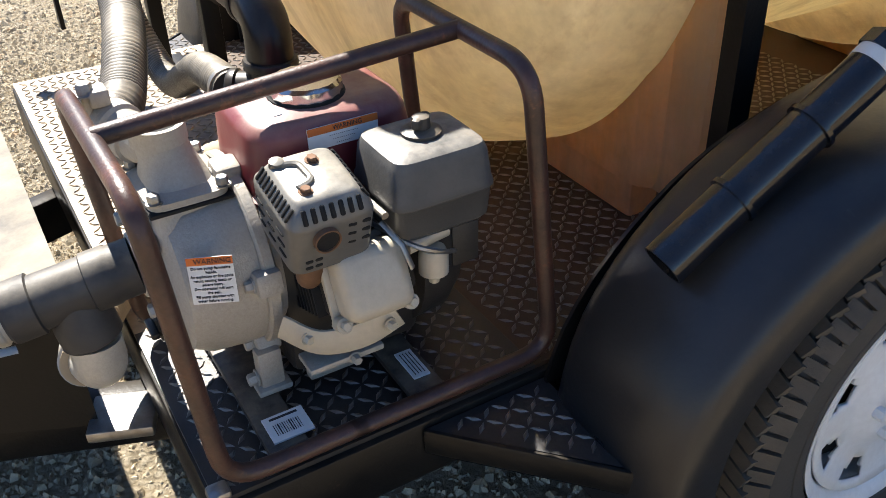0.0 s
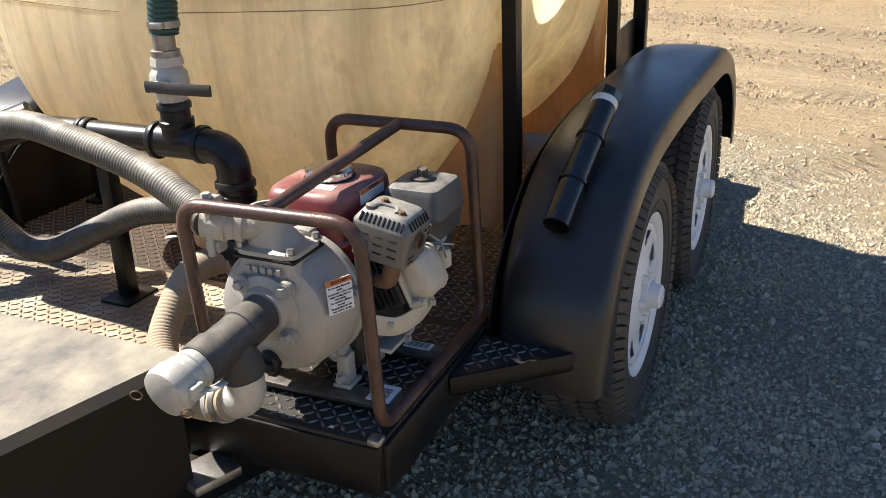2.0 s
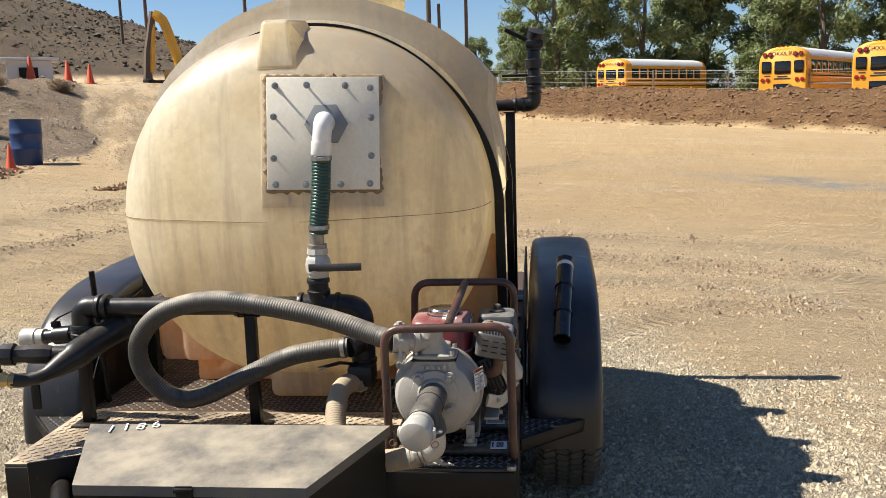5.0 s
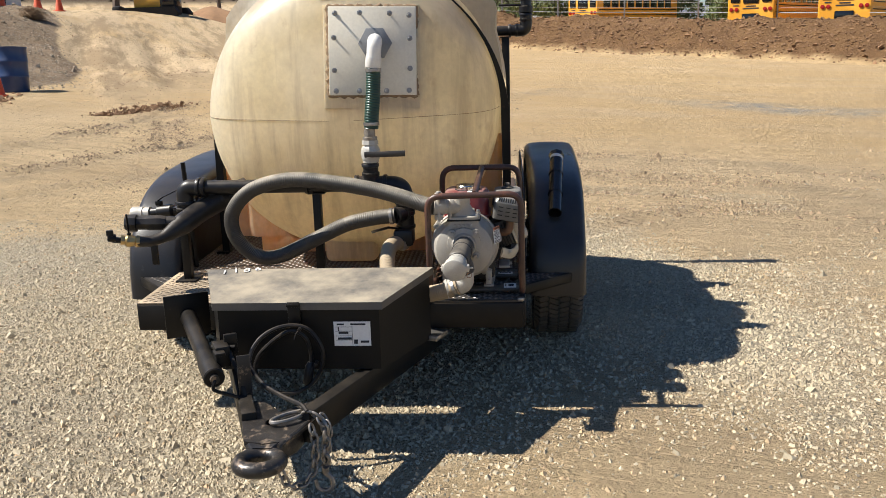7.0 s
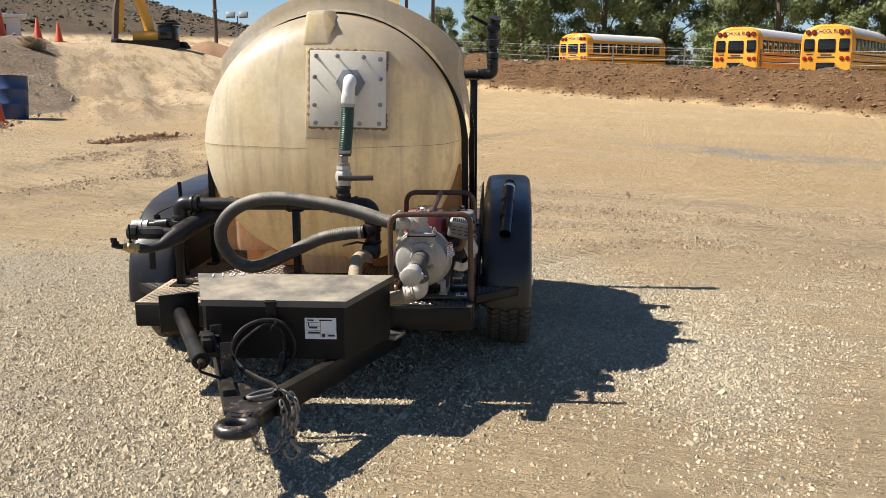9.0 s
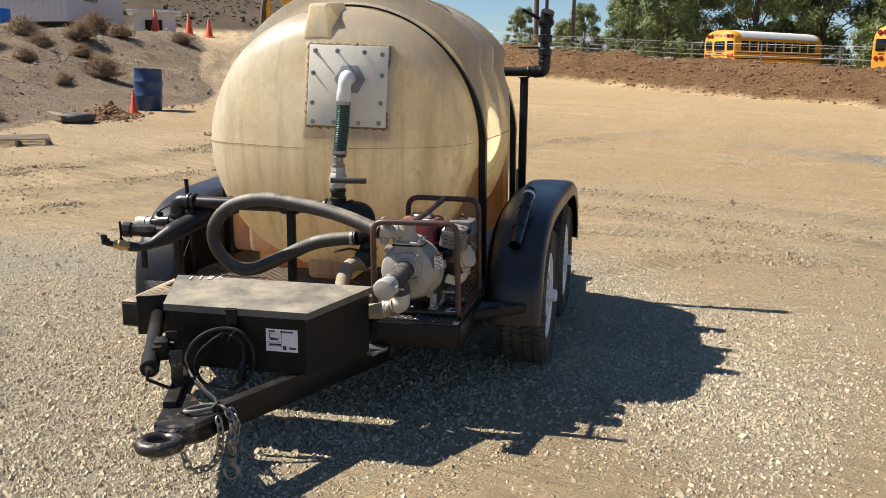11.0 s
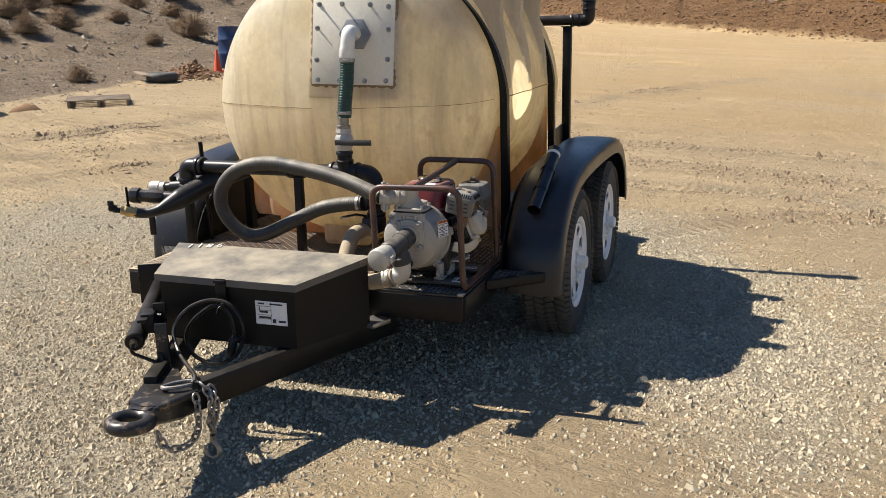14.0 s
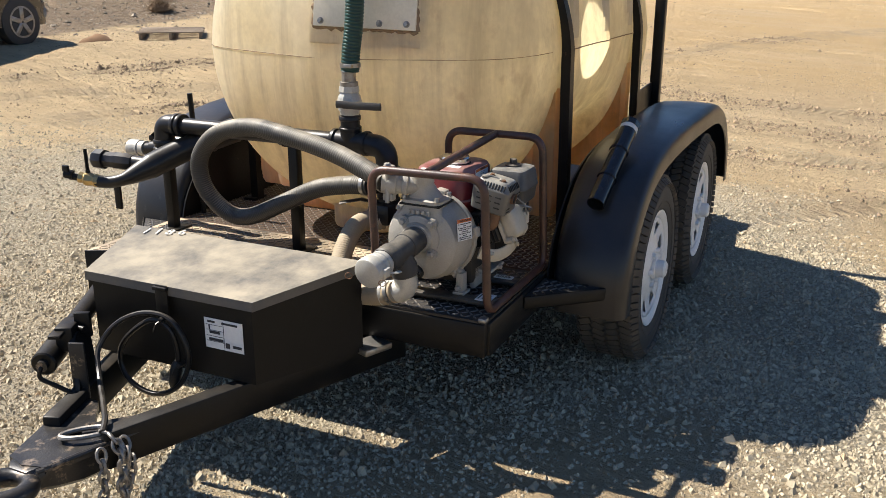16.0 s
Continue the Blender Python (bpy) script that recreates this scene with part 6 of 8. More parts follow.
g.sweep(spline([(0.150, -0.715, 0.628), (0.185, -0.752, 0.612), (0.235, -0.775, 0.618), (0.285, -0.785, 0.640)], 0.01), 0.012, 10, flat=(0.012, 0.042))
for p_ in ((0.172, -0.745, 0.620), (0.270, -0.790, 0.632)):
    bolt(g, p_, (0.2, -1, 0), 0.012, 0.008)
part("cast_bracket", g, COVER, pump, "pale cast bracket below the cylinder")
g = Geo()
cm = Matrix.Translation((0.250, -0.783, 0.708)) @ Matrix.Rotation(radians(-24), 4, "X")
g.box((0, -0.004, 0), (0.094, 0.054, 0.094), 0.018, seg=4)
g.box((0, 0.022, 0), (0.108, 0.012, 0.108), 0.005)
for a in (-0.047, 0.047):
    for b in (-0.047, 0.047):
        g.lathe((a, 0.018, b), (a, -0.02, b), [(0, 0.0105), (0.02, 0.0105)], 12)
        g.hexnut((a, -0.002, b), (0, -1, 0), 0.011, 0.008)
g.v = [tuple(cm @ Vector(p)) for p in g.v]
part("valve_cover", g, COVER, pump, "dusty cream cylinder head cover")
g = Geo()
g.lathe((0.36, EY, 0.63), (0.44, EY, 0.63), [(0, 0.135), (0.05, 0.13), (0.075, 0.11), (0.085, 0.08)], 36)
part("recoil_starter", g, ENGINE, pump)
g = Geo()
g.box((0.225, EY - 0.135, 0.560), (0.11, 0.045, 0.010), 0.003)
g.box((0.225, EY - 0.085, 0.525), (0.07, 0.02, 0.07), 0.004)
bolt(g, (0.235, EY - 0.156, 0.560), (0, -1, 0), 0.012, 0.010)
part("mounting_foot", g, CASTING, pump)
# muffler with louvred guard
MX, MY, MZ = 0.203, -0.742, 0.797
g = Geo()
g.rings([sq(0, 0, 0.047, 0.053, -0.044, 0.28), sq(0, 0, 0.052, 0.058, -0.040, 0.28), sq(0, 0, 0.056, 0.062, 0.026, 0.28), sq(0, 0, 0.055, 0.061, 0.031, 0.28), sq(0, 0, 0.041, 0.047, 0.052, 0.30), sq(0, 0, 0.036, 0.042, 0.0555, 0.34)])
mm = Matrix.Translation((MX, MY, MZ + 0.004)) @ Matrix.Rotation(radians(11), 4, "X")
g.v = [tuple(mm @ Vector(p)) for p in g.v]
guard = part("muffler_guard", g, MUFFLER, pump, "dusty grey pressed-steel muffler guard")


# Solid dark blocks as openings, their inner shade put into the colour.
def slots(rows):
    for c, s, turn in rows:
        gg = Geo()
        gg.box((0, 0, 0), s, 0.0022)
        m2 = mm @ Matrix.Translation(c) @ turn
        gg.v = [tuple(m2 @ Vector(p)) for p in gg.v]
        part("slot", gg, MATT_BLACK, guard)


R = Matrix.Rotation
slots([((-0.034 + 0.0114 * i, -0.0540, 0.0418), (0.0062, 0.004, 0.019), R(radians(-34), 4, "X")) for i in range(7)])
slots([((-0.0480, -0.042 + 0.0094 * i, 0.0418), (0.004, 0.0050, 0.019), R(radians(34), 4, "Y")) for i in range(10)])
slots([((0.0480, -0.040 + 0.0100 * i, 0.0418), (0.004, 0.0052, 0.019), R(radians(-34), 4, "Y")) for i in range(9)])
slots([((-0.0548 + 0.0010 * (i // 3), -0.030 + 0.030 * (i % 3), 0.012 - 0.017 * (i // 3)), (0.004, 0.020, 0.0042), R(0, 4, "X")) for i in range(9)])
slots([((0.022 + 0.018 * (i % 2), -0.0605 + 0.0012 * (i // 2), 0.018 - 0.014 * (i // 2)), (0.012, 0.004, 0.0055), R(radians(8), 4, "Y")) for i in range(6)])
slots([((-0.02 - 0.012 * (i % 2), -0.0585 + 0.0006 * (i // 2), -0.022 - 0.010 * (i // 2)), (0.010, 0.004, 0.005), R(0, 4, "Y")) for i in range(4)])
g = Geo()
g.pipe(mm @ Vector((-0.012, -0.056, 0.010)), mm @ Vector((-0.012, -0.069, 0.010)), 0.0165, 0.0146)
part("exhaust_ring", g, RUSTY, guard, "rust-brown exhaust outlet")
# Solid dark plug: the outlet's inner shade is its colour.
part("exhaust_hole", Geo().rod(mm @ Vector((-0.012, -0.058, 0.010)), mm @ Vector((-0.012, -0.066, 0.010)), 0.0147), MATT_BLACK, guard)
g = Geo()
g.sweep(fillet([(-0.030, 0.030, 0.0555), (-0.008, 0.026, 0.0560), (-0.004, -0.012, 0.0560), (-0.026, -0.018, 0.0555)], 0.012), 0.0045, 8)
g.lathe((-0.030, 0.034, 0.050), (-0.030, 0.034, 0.07), [(0, 0.010), (0.010, 0.009), (0.012, 0.004)], 14)
g.v = [tuple(mm @ Vector(p)) for p in g.v]
part("pressed_ridge", g, MUFFLER, guard)
for u, w in ((-0.020, -0.026), (0.010, 0.024)):
    g = Geo()
    bolt(g, mm @ Vector((u, w, 0.0545)), mm.to_3x3() @ Vector((0, 0, 1)), 0.011, 0.005)
    part("guard_bolt", g, RUSTY, guard, "rusted bolt head")
# air cleaner
AX, AY, AZ = 0.354, -0.742, 0.801


def rsq_(x, y, w, d_, z):
    return sq(x, y, w, d_, z, 0.30)


g = Geo()
g.rings([rsq_(AX + 0.004, AY + 0.004, 0.058, 0.052, AZ - 0.056), rsq_(AX + 0.002, AY + 0.002, 0.067, 0.060, AZ - 0.046), rsq_(AX, AY, 0.071, 0.064, AZ - 0.006), rsq_(AX, AY, 0.074, 0.067, AZ - 0.002), rsq_(AX, AY, 0.074, 0.067, AZ + 0.003), rsq_(AX, AY, 0.072, 0.065, AZ + 0.008),
         rsq_(AX, AY, 0.068, 0.061, AZ + 0.044), rsq_(AX, AY, 0.063, 0.056, AZ + 0.056), rsq_(AX, AY, 0.052, 0.046, AZ + 0.061), rsq_(AX, AY, 0.02, 0.018, AZ + 0.062)])
air = part("air_cleaner", g, PLASTIC, pump, "dusty black plastic air cleaner box")
g = Geo()
g.lathe((AX, AY, AZ + 0.060), (AX, AY, AZ + 0.1), [(0, 0.026), (0.006, 0.026), (0.009, 0.020), (0.010, 0.012), (0.024, 0.011), (0.026, 0.006)], 24)
g.box((AX, AY, AZ + 0.078), (0.034, 0.012, 0.014), 0.004, Matrix.Rotation(radians(35), 4, "Z"))
part("wing_knob", g, ENGINE, air)
# carburettor and levers
g = Geo()
g.lathe((0.341, -0.785, 0.722), (0.341, -0.785, 0.6), [(0, 0.016), (0.012, 0.020), (0.036, 0.020), (0.040, 0.015), (0.043, 0.008), (0.052, 0.007)], 18)
g.rod((0.305, -0.780, 0.733), (0.365, -0.775, 0.738), 0.011, 14)
part("carburettor", g, COVER, pump, "yellowed carburettor bowl")
g = Geo()
g.sweep([(0.27, -0.785, 0.785), (0.285, -0.81, 0.76), (0.295, -0.815, 0.725)], 0.008, 8, flat=(0.010, 0.004))
g.sweep([(0.268, -0.74, 0.80), (0.272, -0.795, 0.797)], 0.005, 10)
g.sweep(spline([(0.27, -0.72, 0.76), (0.30, -0.80, 0.75), (0.335, -0.815, 0.735), (0.37, -0.79, 0.71)], 0.01), 0.0035, 6)
part("throttle_linkage", g, STEEL, pump)
g = Geo()
g.box((0.395, -0.775, 0.705), (0.040, 0.004, 0.06), 0.001)
part("switch_plate", g, ENGINE, pump)
# fuel tank
g = Geo()


def rsq(x, y, w, d_, z):
    return [(x + w * (abs(math.cos(t)) ** 0.42) * (1 if math.cos(t) >= 0 else -1), y + d_ * (abs(math.sin(t)) ** 0.42) * (1 if math.sin(t) >= 0 else -1), z) for t in [2 * math.pi * (i + 0.5) / 40 for i in range(40)]]


FXc, FYc = 0.285, -0.568
g.rings([rsq(FXc, FYc, 0.110, 0.085, 0.728), rsq(FXc, FYc, 0.122, 0.094, 0.735), rsq(FXc, FYc, 0.125, 0.097, 0.765), rsq(FXc, FYc, 0.131, 0.103, 0.770), rsq(FXc, FYc, 0.131, 0.103, 0.775), rsq(FXc, FYc, 0.124, 0.096, 0.779),
         rsq(FXc - 0.006, FYc, 0.114, 0.094, 0.855), rsq(FXc - 0.006, FYc, 0.108, 0.088, 0.867), rsq(FXc - 0.006, FYc, 0.096, 0.078, 0.873), rsq(FXc, FYc, 0.03, 0.02, 0.875)])
fuel = part("fuel_tank", g, RED, pump, "faded maroon-red steel fuel tank", smooth=50)
g = Geo()
cap = [(0, 0.044), (0.004, 0.048), (0.022, 0.048), (0.027, 0.044), (0.029, 0.001)]
g.lathe((FXc - 0.01, FYc - 0.005, 0.868), (FXc - 0.01, FYc - 0.005, 0.9), cap, 36)
g.v = [(x + (x - FXc + 0.01) * 0.03 * (i % 2), y + (y - FYc + 0.005) * 0.03 * (i % 2), z) for i, (x, y, z) in enumerate(g.v)]
part("fuel_cap", g, CHROME, fuel, "chromed fuel cap")
part("cap_seat", Geo().lathe((FXc - 0.01, FYc - 0.005, 0.870), (FXc - 0.01, FYc - 0.005, 0.9), [(0, 0.054), (0.006, 0.052), (0.007, 0.045)], 30), MATT_BLACK, fuel)
warning_label(basis((FXc, FYc - 0.0950, 0.850), (1, 0, 0), (0, 0.03, 1)), 0.098, 0.030, 0.010, fuel, "WARNING", ["- - - - - - - - - - - - - -", "- - - - - - - - - - -", "- - - - - - - -"])
g = Geo()
g.box((FXc - 0.078, FYc - 0.03, 0.8735), (0.03, 0.045, 0.001), 0, Matrix.Rotation(radians(-5), 4, "Y"))
part("pale_sticker", g, PAPER, fuel)
# base plates with stickers
g = Geo()
g.box((0.128, -0.748, ZB + 0.007), (0.058, 0.05, 0.003), 0)
tagp = part("barcode_sticker", g, PAPER, pump, "white barcode sticker", smooth=0)
bars = Geo()
for k, w in enumerate((2, 1, 3, 1, 2, 1, 1, 3, 2, 1, 2, 1)):
    bars.box((0.109 + 0.0032 * k, -0.752, ZB + 0.0088), (0.0006 * w, 0.022, 0.0006))
bars.box((0.128, -0.730, ZB + 0.0088), (0.04, 0.004, 0.0006))
part("barcode", bars, INK, tagp)
g = Geo()
g.box((0.330, -0.729, ZB + 0.007), (0.026, 0.062, 0.003), 0)
tagp = part("serial_sticker", g, PAPER, pump, "grey-white serial sticker", smooth=0)
bars = Geo()
for k in range(4):
    bars.box((0.3225 + 0.005 * k, -0.729, ZB + 0.0088), (0.0012, 0.05, 0.0006))
part("print_bars", bars, INK, tagp)

# suction tee with camlock cap
inlet = thing("suction_tee", "black plastic suction tee with aluminium camlock cap and elbow", "pipe fitting")
a0, a1 = Vector((0.014, -0.566, 0.690)), Vector((-0.212, -0.541, 0.655))
aw = (a1 - a0).normalized()
g = Geo()
g.lathe(a0, a1, [(0, 0.039), (0.03, 0.039), (0.034, 0.041), (0.062, 0.041), (0.064, 0.038), (0.13, 0.038), (0.132, 0.042), (0.168, 0.042), (0.172, 0.039)], 30)
part("tee_body", g, PVC_DUSTY, inlet)
g = Geo()
dn0 = a0 + aw * 0.09
dn1 = dn0 + Vector((0.012, -0.012, -0.075))
g.lathe(dn0, dn1, [(0, 0.034), (0.03, 0.036), (0.045, 0.041), (0.074, 0.041), (0.078, 0.038)], 28)
part("tee_branch", g, PVC_DUSTY, inlet)
g = Geo()
c = dn0 + Vector((0.012, -0.012, -0.078))
g.sweep(fillet([c, c + Vector((0.0, -0.003, -0.045)), c + Vector((-0.010, 0.055, -0.062))], 0.04, 8), 0.0355, 22)
g.lathe(c + Vector((-0.004, 0.03, -0.055)), c + Vector((-0.012, 0.09, -0.068)), [(0, 0.036), (0.035, 0.036), (0.036, 0.039), (0.045, 0.039)], 22)
part("pale_elbow", g, CAMLOCK, inlet, "pale aluminium elbow under the tee")
g = Geo()
g.lathe(a0 + aw * 0.165, a1, [(0, 0.036), (0.012, 0.036), (0.014, 0.039), (0.024, 0.039), (0.026, 0.036), (0.034, 0.036), (0.036, 0.041), (0.046, 0.042), (0.048, 0.041), (0.058, 0.045), (0.080, 0.046), (0.088, 0.043), (0.092, 0.034), (0.093, 0.001)], 32)
capp = part("camlock_cap", g, CAMLOCK, inlet, "scuffed aluminium camlock dust cap")
side_v = aw.cross(Vector((0, 0, 1))).normalized()
for s in (-1, 1):
    g = Geo()
    c = a0 + aw * 0.225 + side_v * s * 0.045
    g.box(c, (0.03, 0.016, 0.026), 0.004)
    g.sweep([c, c + side_v * s * 0.012 - aw * 0.03 + Vector((0, 0, -0.012)), c + side_v * s * 0.006 - aw * 0.06 + Vector((0, 0, -0.022))], 0.006, 8, flat=(0.016, 0.006))
    part("cam_arm", g, CAMLOCK, capp)
    g = Geo()
    rc = a0 + aw * 0.262 + side_v * s * 0.058 + Vector((0, 0, -0.012))
    g.torus(rc, (1, 0.4, 0.2), 0.010, 0.0014, 16, 5)
    part("pull_ring", g, RUSTY, capp)

# ---- yard and distance ----
def ground_at(x, y):
    return float(ground_height(x, y))


def placed(ob, x, y, rz=0.0, sink=0.0, tilt=(0, 0)):
    ob.matrix_basis = pose(x, y, ground_at(x, y) - sink, tilt[0], tilt[1], rz)
    return ob


def island_tint(m, low, high):
    """Varies the tone stone by stone."""
    t = m.node_tree
    p = next(n_ for n_ in t.nodes if n_.bl_idname == "ShaderNodeBsdfPrincipled")
    src = p.inputs["Base Color"].links[0].from_socket
    geo_ = t.nodes.new("ShaderNodeNewGeometry")
    hsv = t.nodes.new("ShaderNodeHueSaturation")
    rr = t.nodes.new("ShaderNodeMapRange")
    rr.inputs["To Min"].default_value, rr.inputs["To Max"].default_value = low, high
    t.links.new(geo_.outputs["Random Per Island"], rr.inputs["Value"])
    t.links.new(rr.outputs["Result"], hsv.inputs["Value"])
    t.links.new(src, hsv.inputs["Color"])
    t.links.new(hsv.outputs["Color"], p.inputs["Base Color"])


island_tint(ROCK, 0.55, 0.98)
CLOD = material("berm_clod", (0.27, 0.15, 0.07), 0.95, second=(0.19, 0.105, 0.055), amount=0.8, scale=3, bump=0.2)
island_tint(CLOD, 0.7, 1.2)
# Crumbs and clods toned darker than the dirt, their small shadows put in.
CRUMB = material("soil_crumb", (0.40, 0.28, 0.165), 0.95, second=(0.27, 0.19, 0.115), amount=0.8, scale=6, bump=0.2)
island_tint(CRUMB, 0.6, 1.1)
DIRT_CLOD = material("dirt_clod", (0.55, 0.40, 0.235), 0.95, second=(0.40, 0.285, 0.17), amount=0.8, scale=6, bump=0.2)
island_tint(DIRT_CLOD, 0.7, 1.15)
BANK_ROCK = material("bank_stone", (0.36, 0.29, 0.21), 0.9, second=(0.23, 0.18, 0.125), amount=0.8, scale=9, bump=0.3)
island_tint(BANK_ROCK, 0.6, 1.5)


def school_bus():
    """A yellow school bus seen from behind; x runs from its tail to its front, the tail at x = 0."""
    b = thing("school_bus", "yellow school bus with white roof parked behind the dirt berm", "bus", "parked school buses")
    L, W, H = 10.2, 2.44, 3.05
    half = [(-W / 2, 0.55), (-W / 2, 2.2), (-W / 2 + 0.05, 2.55), (-W / 2 + 0.22, 2.82), (-W / 2 + 0.55, 2.98), (-0.3, H)]
    sec = half + [(-y, z) for y, z in reversed(half)]
    g_ = Geo()
    rs_ = []
    for x, k in ((0.0, 0.93), (0.06, 0.975), (0.2, 1.0), (L - 0.1, 1.0), (L, 0.96)):
        rs_.append([(x, y * k, 0.55 + (z - 0.55) * (1 - (1 - k) * 0.6)) for y, z in sec])
    g_.rings(rs_)
    part("body", g_, YELLOW, b, smooth=40)
    g_ = Geo()
    top = [(y * 1.004, z + 0.012) for y, z in sec if z > 2.5]
    rs_ = [[(x, y, z) for y, z in top] + [(x, y * 0.97, z - 0.03) for y, z in reversed(top)] for x in (0.75, L - 0.4)]
    g_.rings(rs_)
    part("roof", g_, BUS_WHITE, b, "white painted roof", smooth=40)
    for y, w, z, h in ((0.0, 0.78, 2.02, 0.62), (-0.80, 0.46, 2.05, 0.58), (0.80, 0.46, 2.05, 0.58)):
        g_ = Geo()
        g_.box((-0.004, y, z), (0.05, w, h), 0.05)
        part("rear_window", g_, DARK_GLASS, b)
    g_ = Geo()
    g_.box((-0.01, 0, 1.0), (0.04, 0.85, 0.42), 0.04)
    part("lower_door_window", g_, DARK_GLASS, b)
    for s_ in (-1, 1):
        for y, z, r_ in ((0.98, 1.42, 0.10), (0.72, 1.42, 0.10)):
            g_ = Geo()
            g_.lathe((0.0, s_ * y, z), (-0.05, s_ * y, z), [(0, r_), (0.04, r_), (0.05, r_ * 0.6)], 16)
            part("tail_lamp", g_, RED_LENS, b)
        for y in (0.88, 0.62):
            g_ = Geo()
            g_.lathe((0.06, s_ * y, 2.66), (-0.05, s_ * y, 2.66), [(0, 0.115), (0.1, 0.115)], 16)
            part("warning_lamp", g_, MATT_BLACK, b)
            g_ = Geo()
            g_.lathe((-0.03, s_ * y, 2.66), (-0.06, s_ * y, 2.66), [(0, 0.08), (0.02, 0.08)], 16)
            part("lamp_lens", g_, RED_LENS, b)
        for i in range(9):
            g_ = Geo()
            g_.box((1.0 + i * 0.98, s_ * W / 2, 2.05), (0.80, 0.03, 0.62), 0.01)
            part("side_window", g_, DARK_GLASS, b)
        for z in (0.9, 1.25, 1.6):
            g_ = Geo()
            g_.box((L / 2, s_ * (W / 2 + 0.005), z), (L - 0.3, 0.02, 0.05), 0)
            part("rub_rail", g_, MATT_BLACK, b)
        for x in (2.6, L - 1.6):
            g_ = Geo()
            g_.lathe((x, s_ * 0.85, 0.48), (x, s_ * 1.15, 0.48), [(0, 0.46), (0.04, 0.48), (0.25, 0.48), (0.28, 0.44), (0.28, 0.26), (0.22, 0.1)], 28)
            part("wheel", g_, RUBBER, b)
    g_ = Geo()
    g_.box((-0.06, 0, 0.52), (0.14, W - 0.02, 0.24), 0.03)
    part("bumper", g_, MATT_BLACK, b)
    words("lettering", "SCHOOL BUS", 0.25, basis((-0.012, 0, 2.70), (0, -1, 0), (0.12, 0, 1)), INK, b, 0.85)
    g_ = Geo()
    for y, z, w, h in ((0, 1.58, 0.5, 0.06), (0, 1.47, 0.8, 0.06), (0.75, 1.62, 0.3, 0.05)):
        g_.box((-0.004, y, z), (0.02, w, h))
    part("print_bars", g_, INK, b)
    for y in (-0.2, 0, 0.2):
        g_ = Geo()
        g_.box((0.06, y, H + 0.0), (0.06, 0.07, 0.05), 0.01)
        part("marker_lamp", g_, RED_LENS, b)
    return b


bus = school_bus()
for i, (x, y, head, z) in enumerate(((58.3, -6.0, -40, 1.35), (44.5, -13.3, -33, 1.0), (41.3, -16.8, -31, 0.95))):
    m = pose(x, y, z, 0, 0, head)
    if i == 0:
        bus.matrix_basis = m
    else:
        copy_thing(bus, m)


def leaf_crown(rng, height, spread, count, size, base=0.10):
    """A ragged crown: leaves in many clumps round limb ends, with gaps between them."""
    g_ = Geo()
    clumps = []
    for k in range(84):
        u = rng.uniform(base, 1.0)
        lean = rng.uniform(0, 2 * math.pi)
        reach = spread * (1.05 - abs(u - 0.5) * 1.1) * rng.uniform(0.35, 1.0)
        clumps.append((reach * math.cos(lean), reach * math.sin(lean), u * height, rng.uniform(0.6, 1.2) * spread * 0.27))
    vs, fs = [], []
    for k in range(count):
        cx, cy, cz, cr = clumps[rng.randrange(len(clumps))]
        d = Vector((rng.gauss(0, 1), rng.gauss(0, 1), rng.gauss(0, 0.8)))
        d = d.normalized() * cr * rng.uniform(0.35, 1.05)
        c = Vector((cx, cy, cz)) + d
        n = (d.normalized() + Vector((rng.uniform(-0.7, 0.7), rng.uniform(-0.7, 0.7), rng.uniform(-0.2, 0.9)))).normalized()
        t = n.orthogonal().normalized()
        t.rotate(Matrix.Rotation(rng.uniform(0, 6.28), 3, n))
        w = n.cross(t)
        s_ = size * rng.uniform(0.6, 1.3)
        o = len(vs)
        vs += [tuple(c - t * s_), tuple(c + w * s_ * 0.55 + t * s_ * 0.2), tuple(c + t * s_ * 0.9 - w * s_ * 0.3)]
        fs.append((o, o + 1, o + 2))
    g_.add(vs, fs)
    return g_, clumps


def tree(seed, height, spread, leaf=0.17, count=21000):
    rng = random.Random(seed)
    tr = thing("tree", "tall dusty green tree behind the yard fence", "tree", "row of trees")
    crown, clumps = leaf_crown(rng, height, spread, count, leaf)
    g_ = Geo()
    bend = [(0, 0, -0.3), (rng.uniform(-.2, .2), rng.uniform(-.2, .2), height * 0.3), (rng.uniform(-.5, .5), rng.uniform(-.5, .5), height * 0.62), (rng.uniform(-.7, .7), rng.uniform(-.7, .7), height * 0.92)]
    path = spline(bend, 0.6)
    g_.sweep(path, [0.24 * (1 - i / len(path)) + 0.03 for i in range(len(path))], 8)
    for cx, cy, cz, cr in clumps[:16]:
        k = int(len(path) * min(0.85, max(0.15, (cz / height) - 0.2)))
        g_.sweep([path[k], (path[k] + Vector((cx, cy, cz))) / 2 + Vector((0, 0, 0.3)), Vector((cx, cy, cz))], [0.07, 0.05, 0.02], 6)
    part("trunk", g_, BARK, tr)
    c = part("crown", crown, LEAF, tr, smooth=0)
    return tr


forms = [tree(3, 11.5, 3.3), tree(8, 13.5, 3.4), tree(15, 10.0, 3.2), tree(21, 15.0, 3.6)]
spots = [(72, 4.5), (74, 9.2), (76, 1.0), (70, -2.0), (73, -5.5), (70, -9.5), (69, -13.5), (66, -17.5), (70, -20), (64, -21.5), (62, -26), (66, -29), (58, -30), (60, -35), (54, -35), (50, -39), (78, -12), (77, -24), (80, 6), (82, -2)]
rng = random.Random(4)
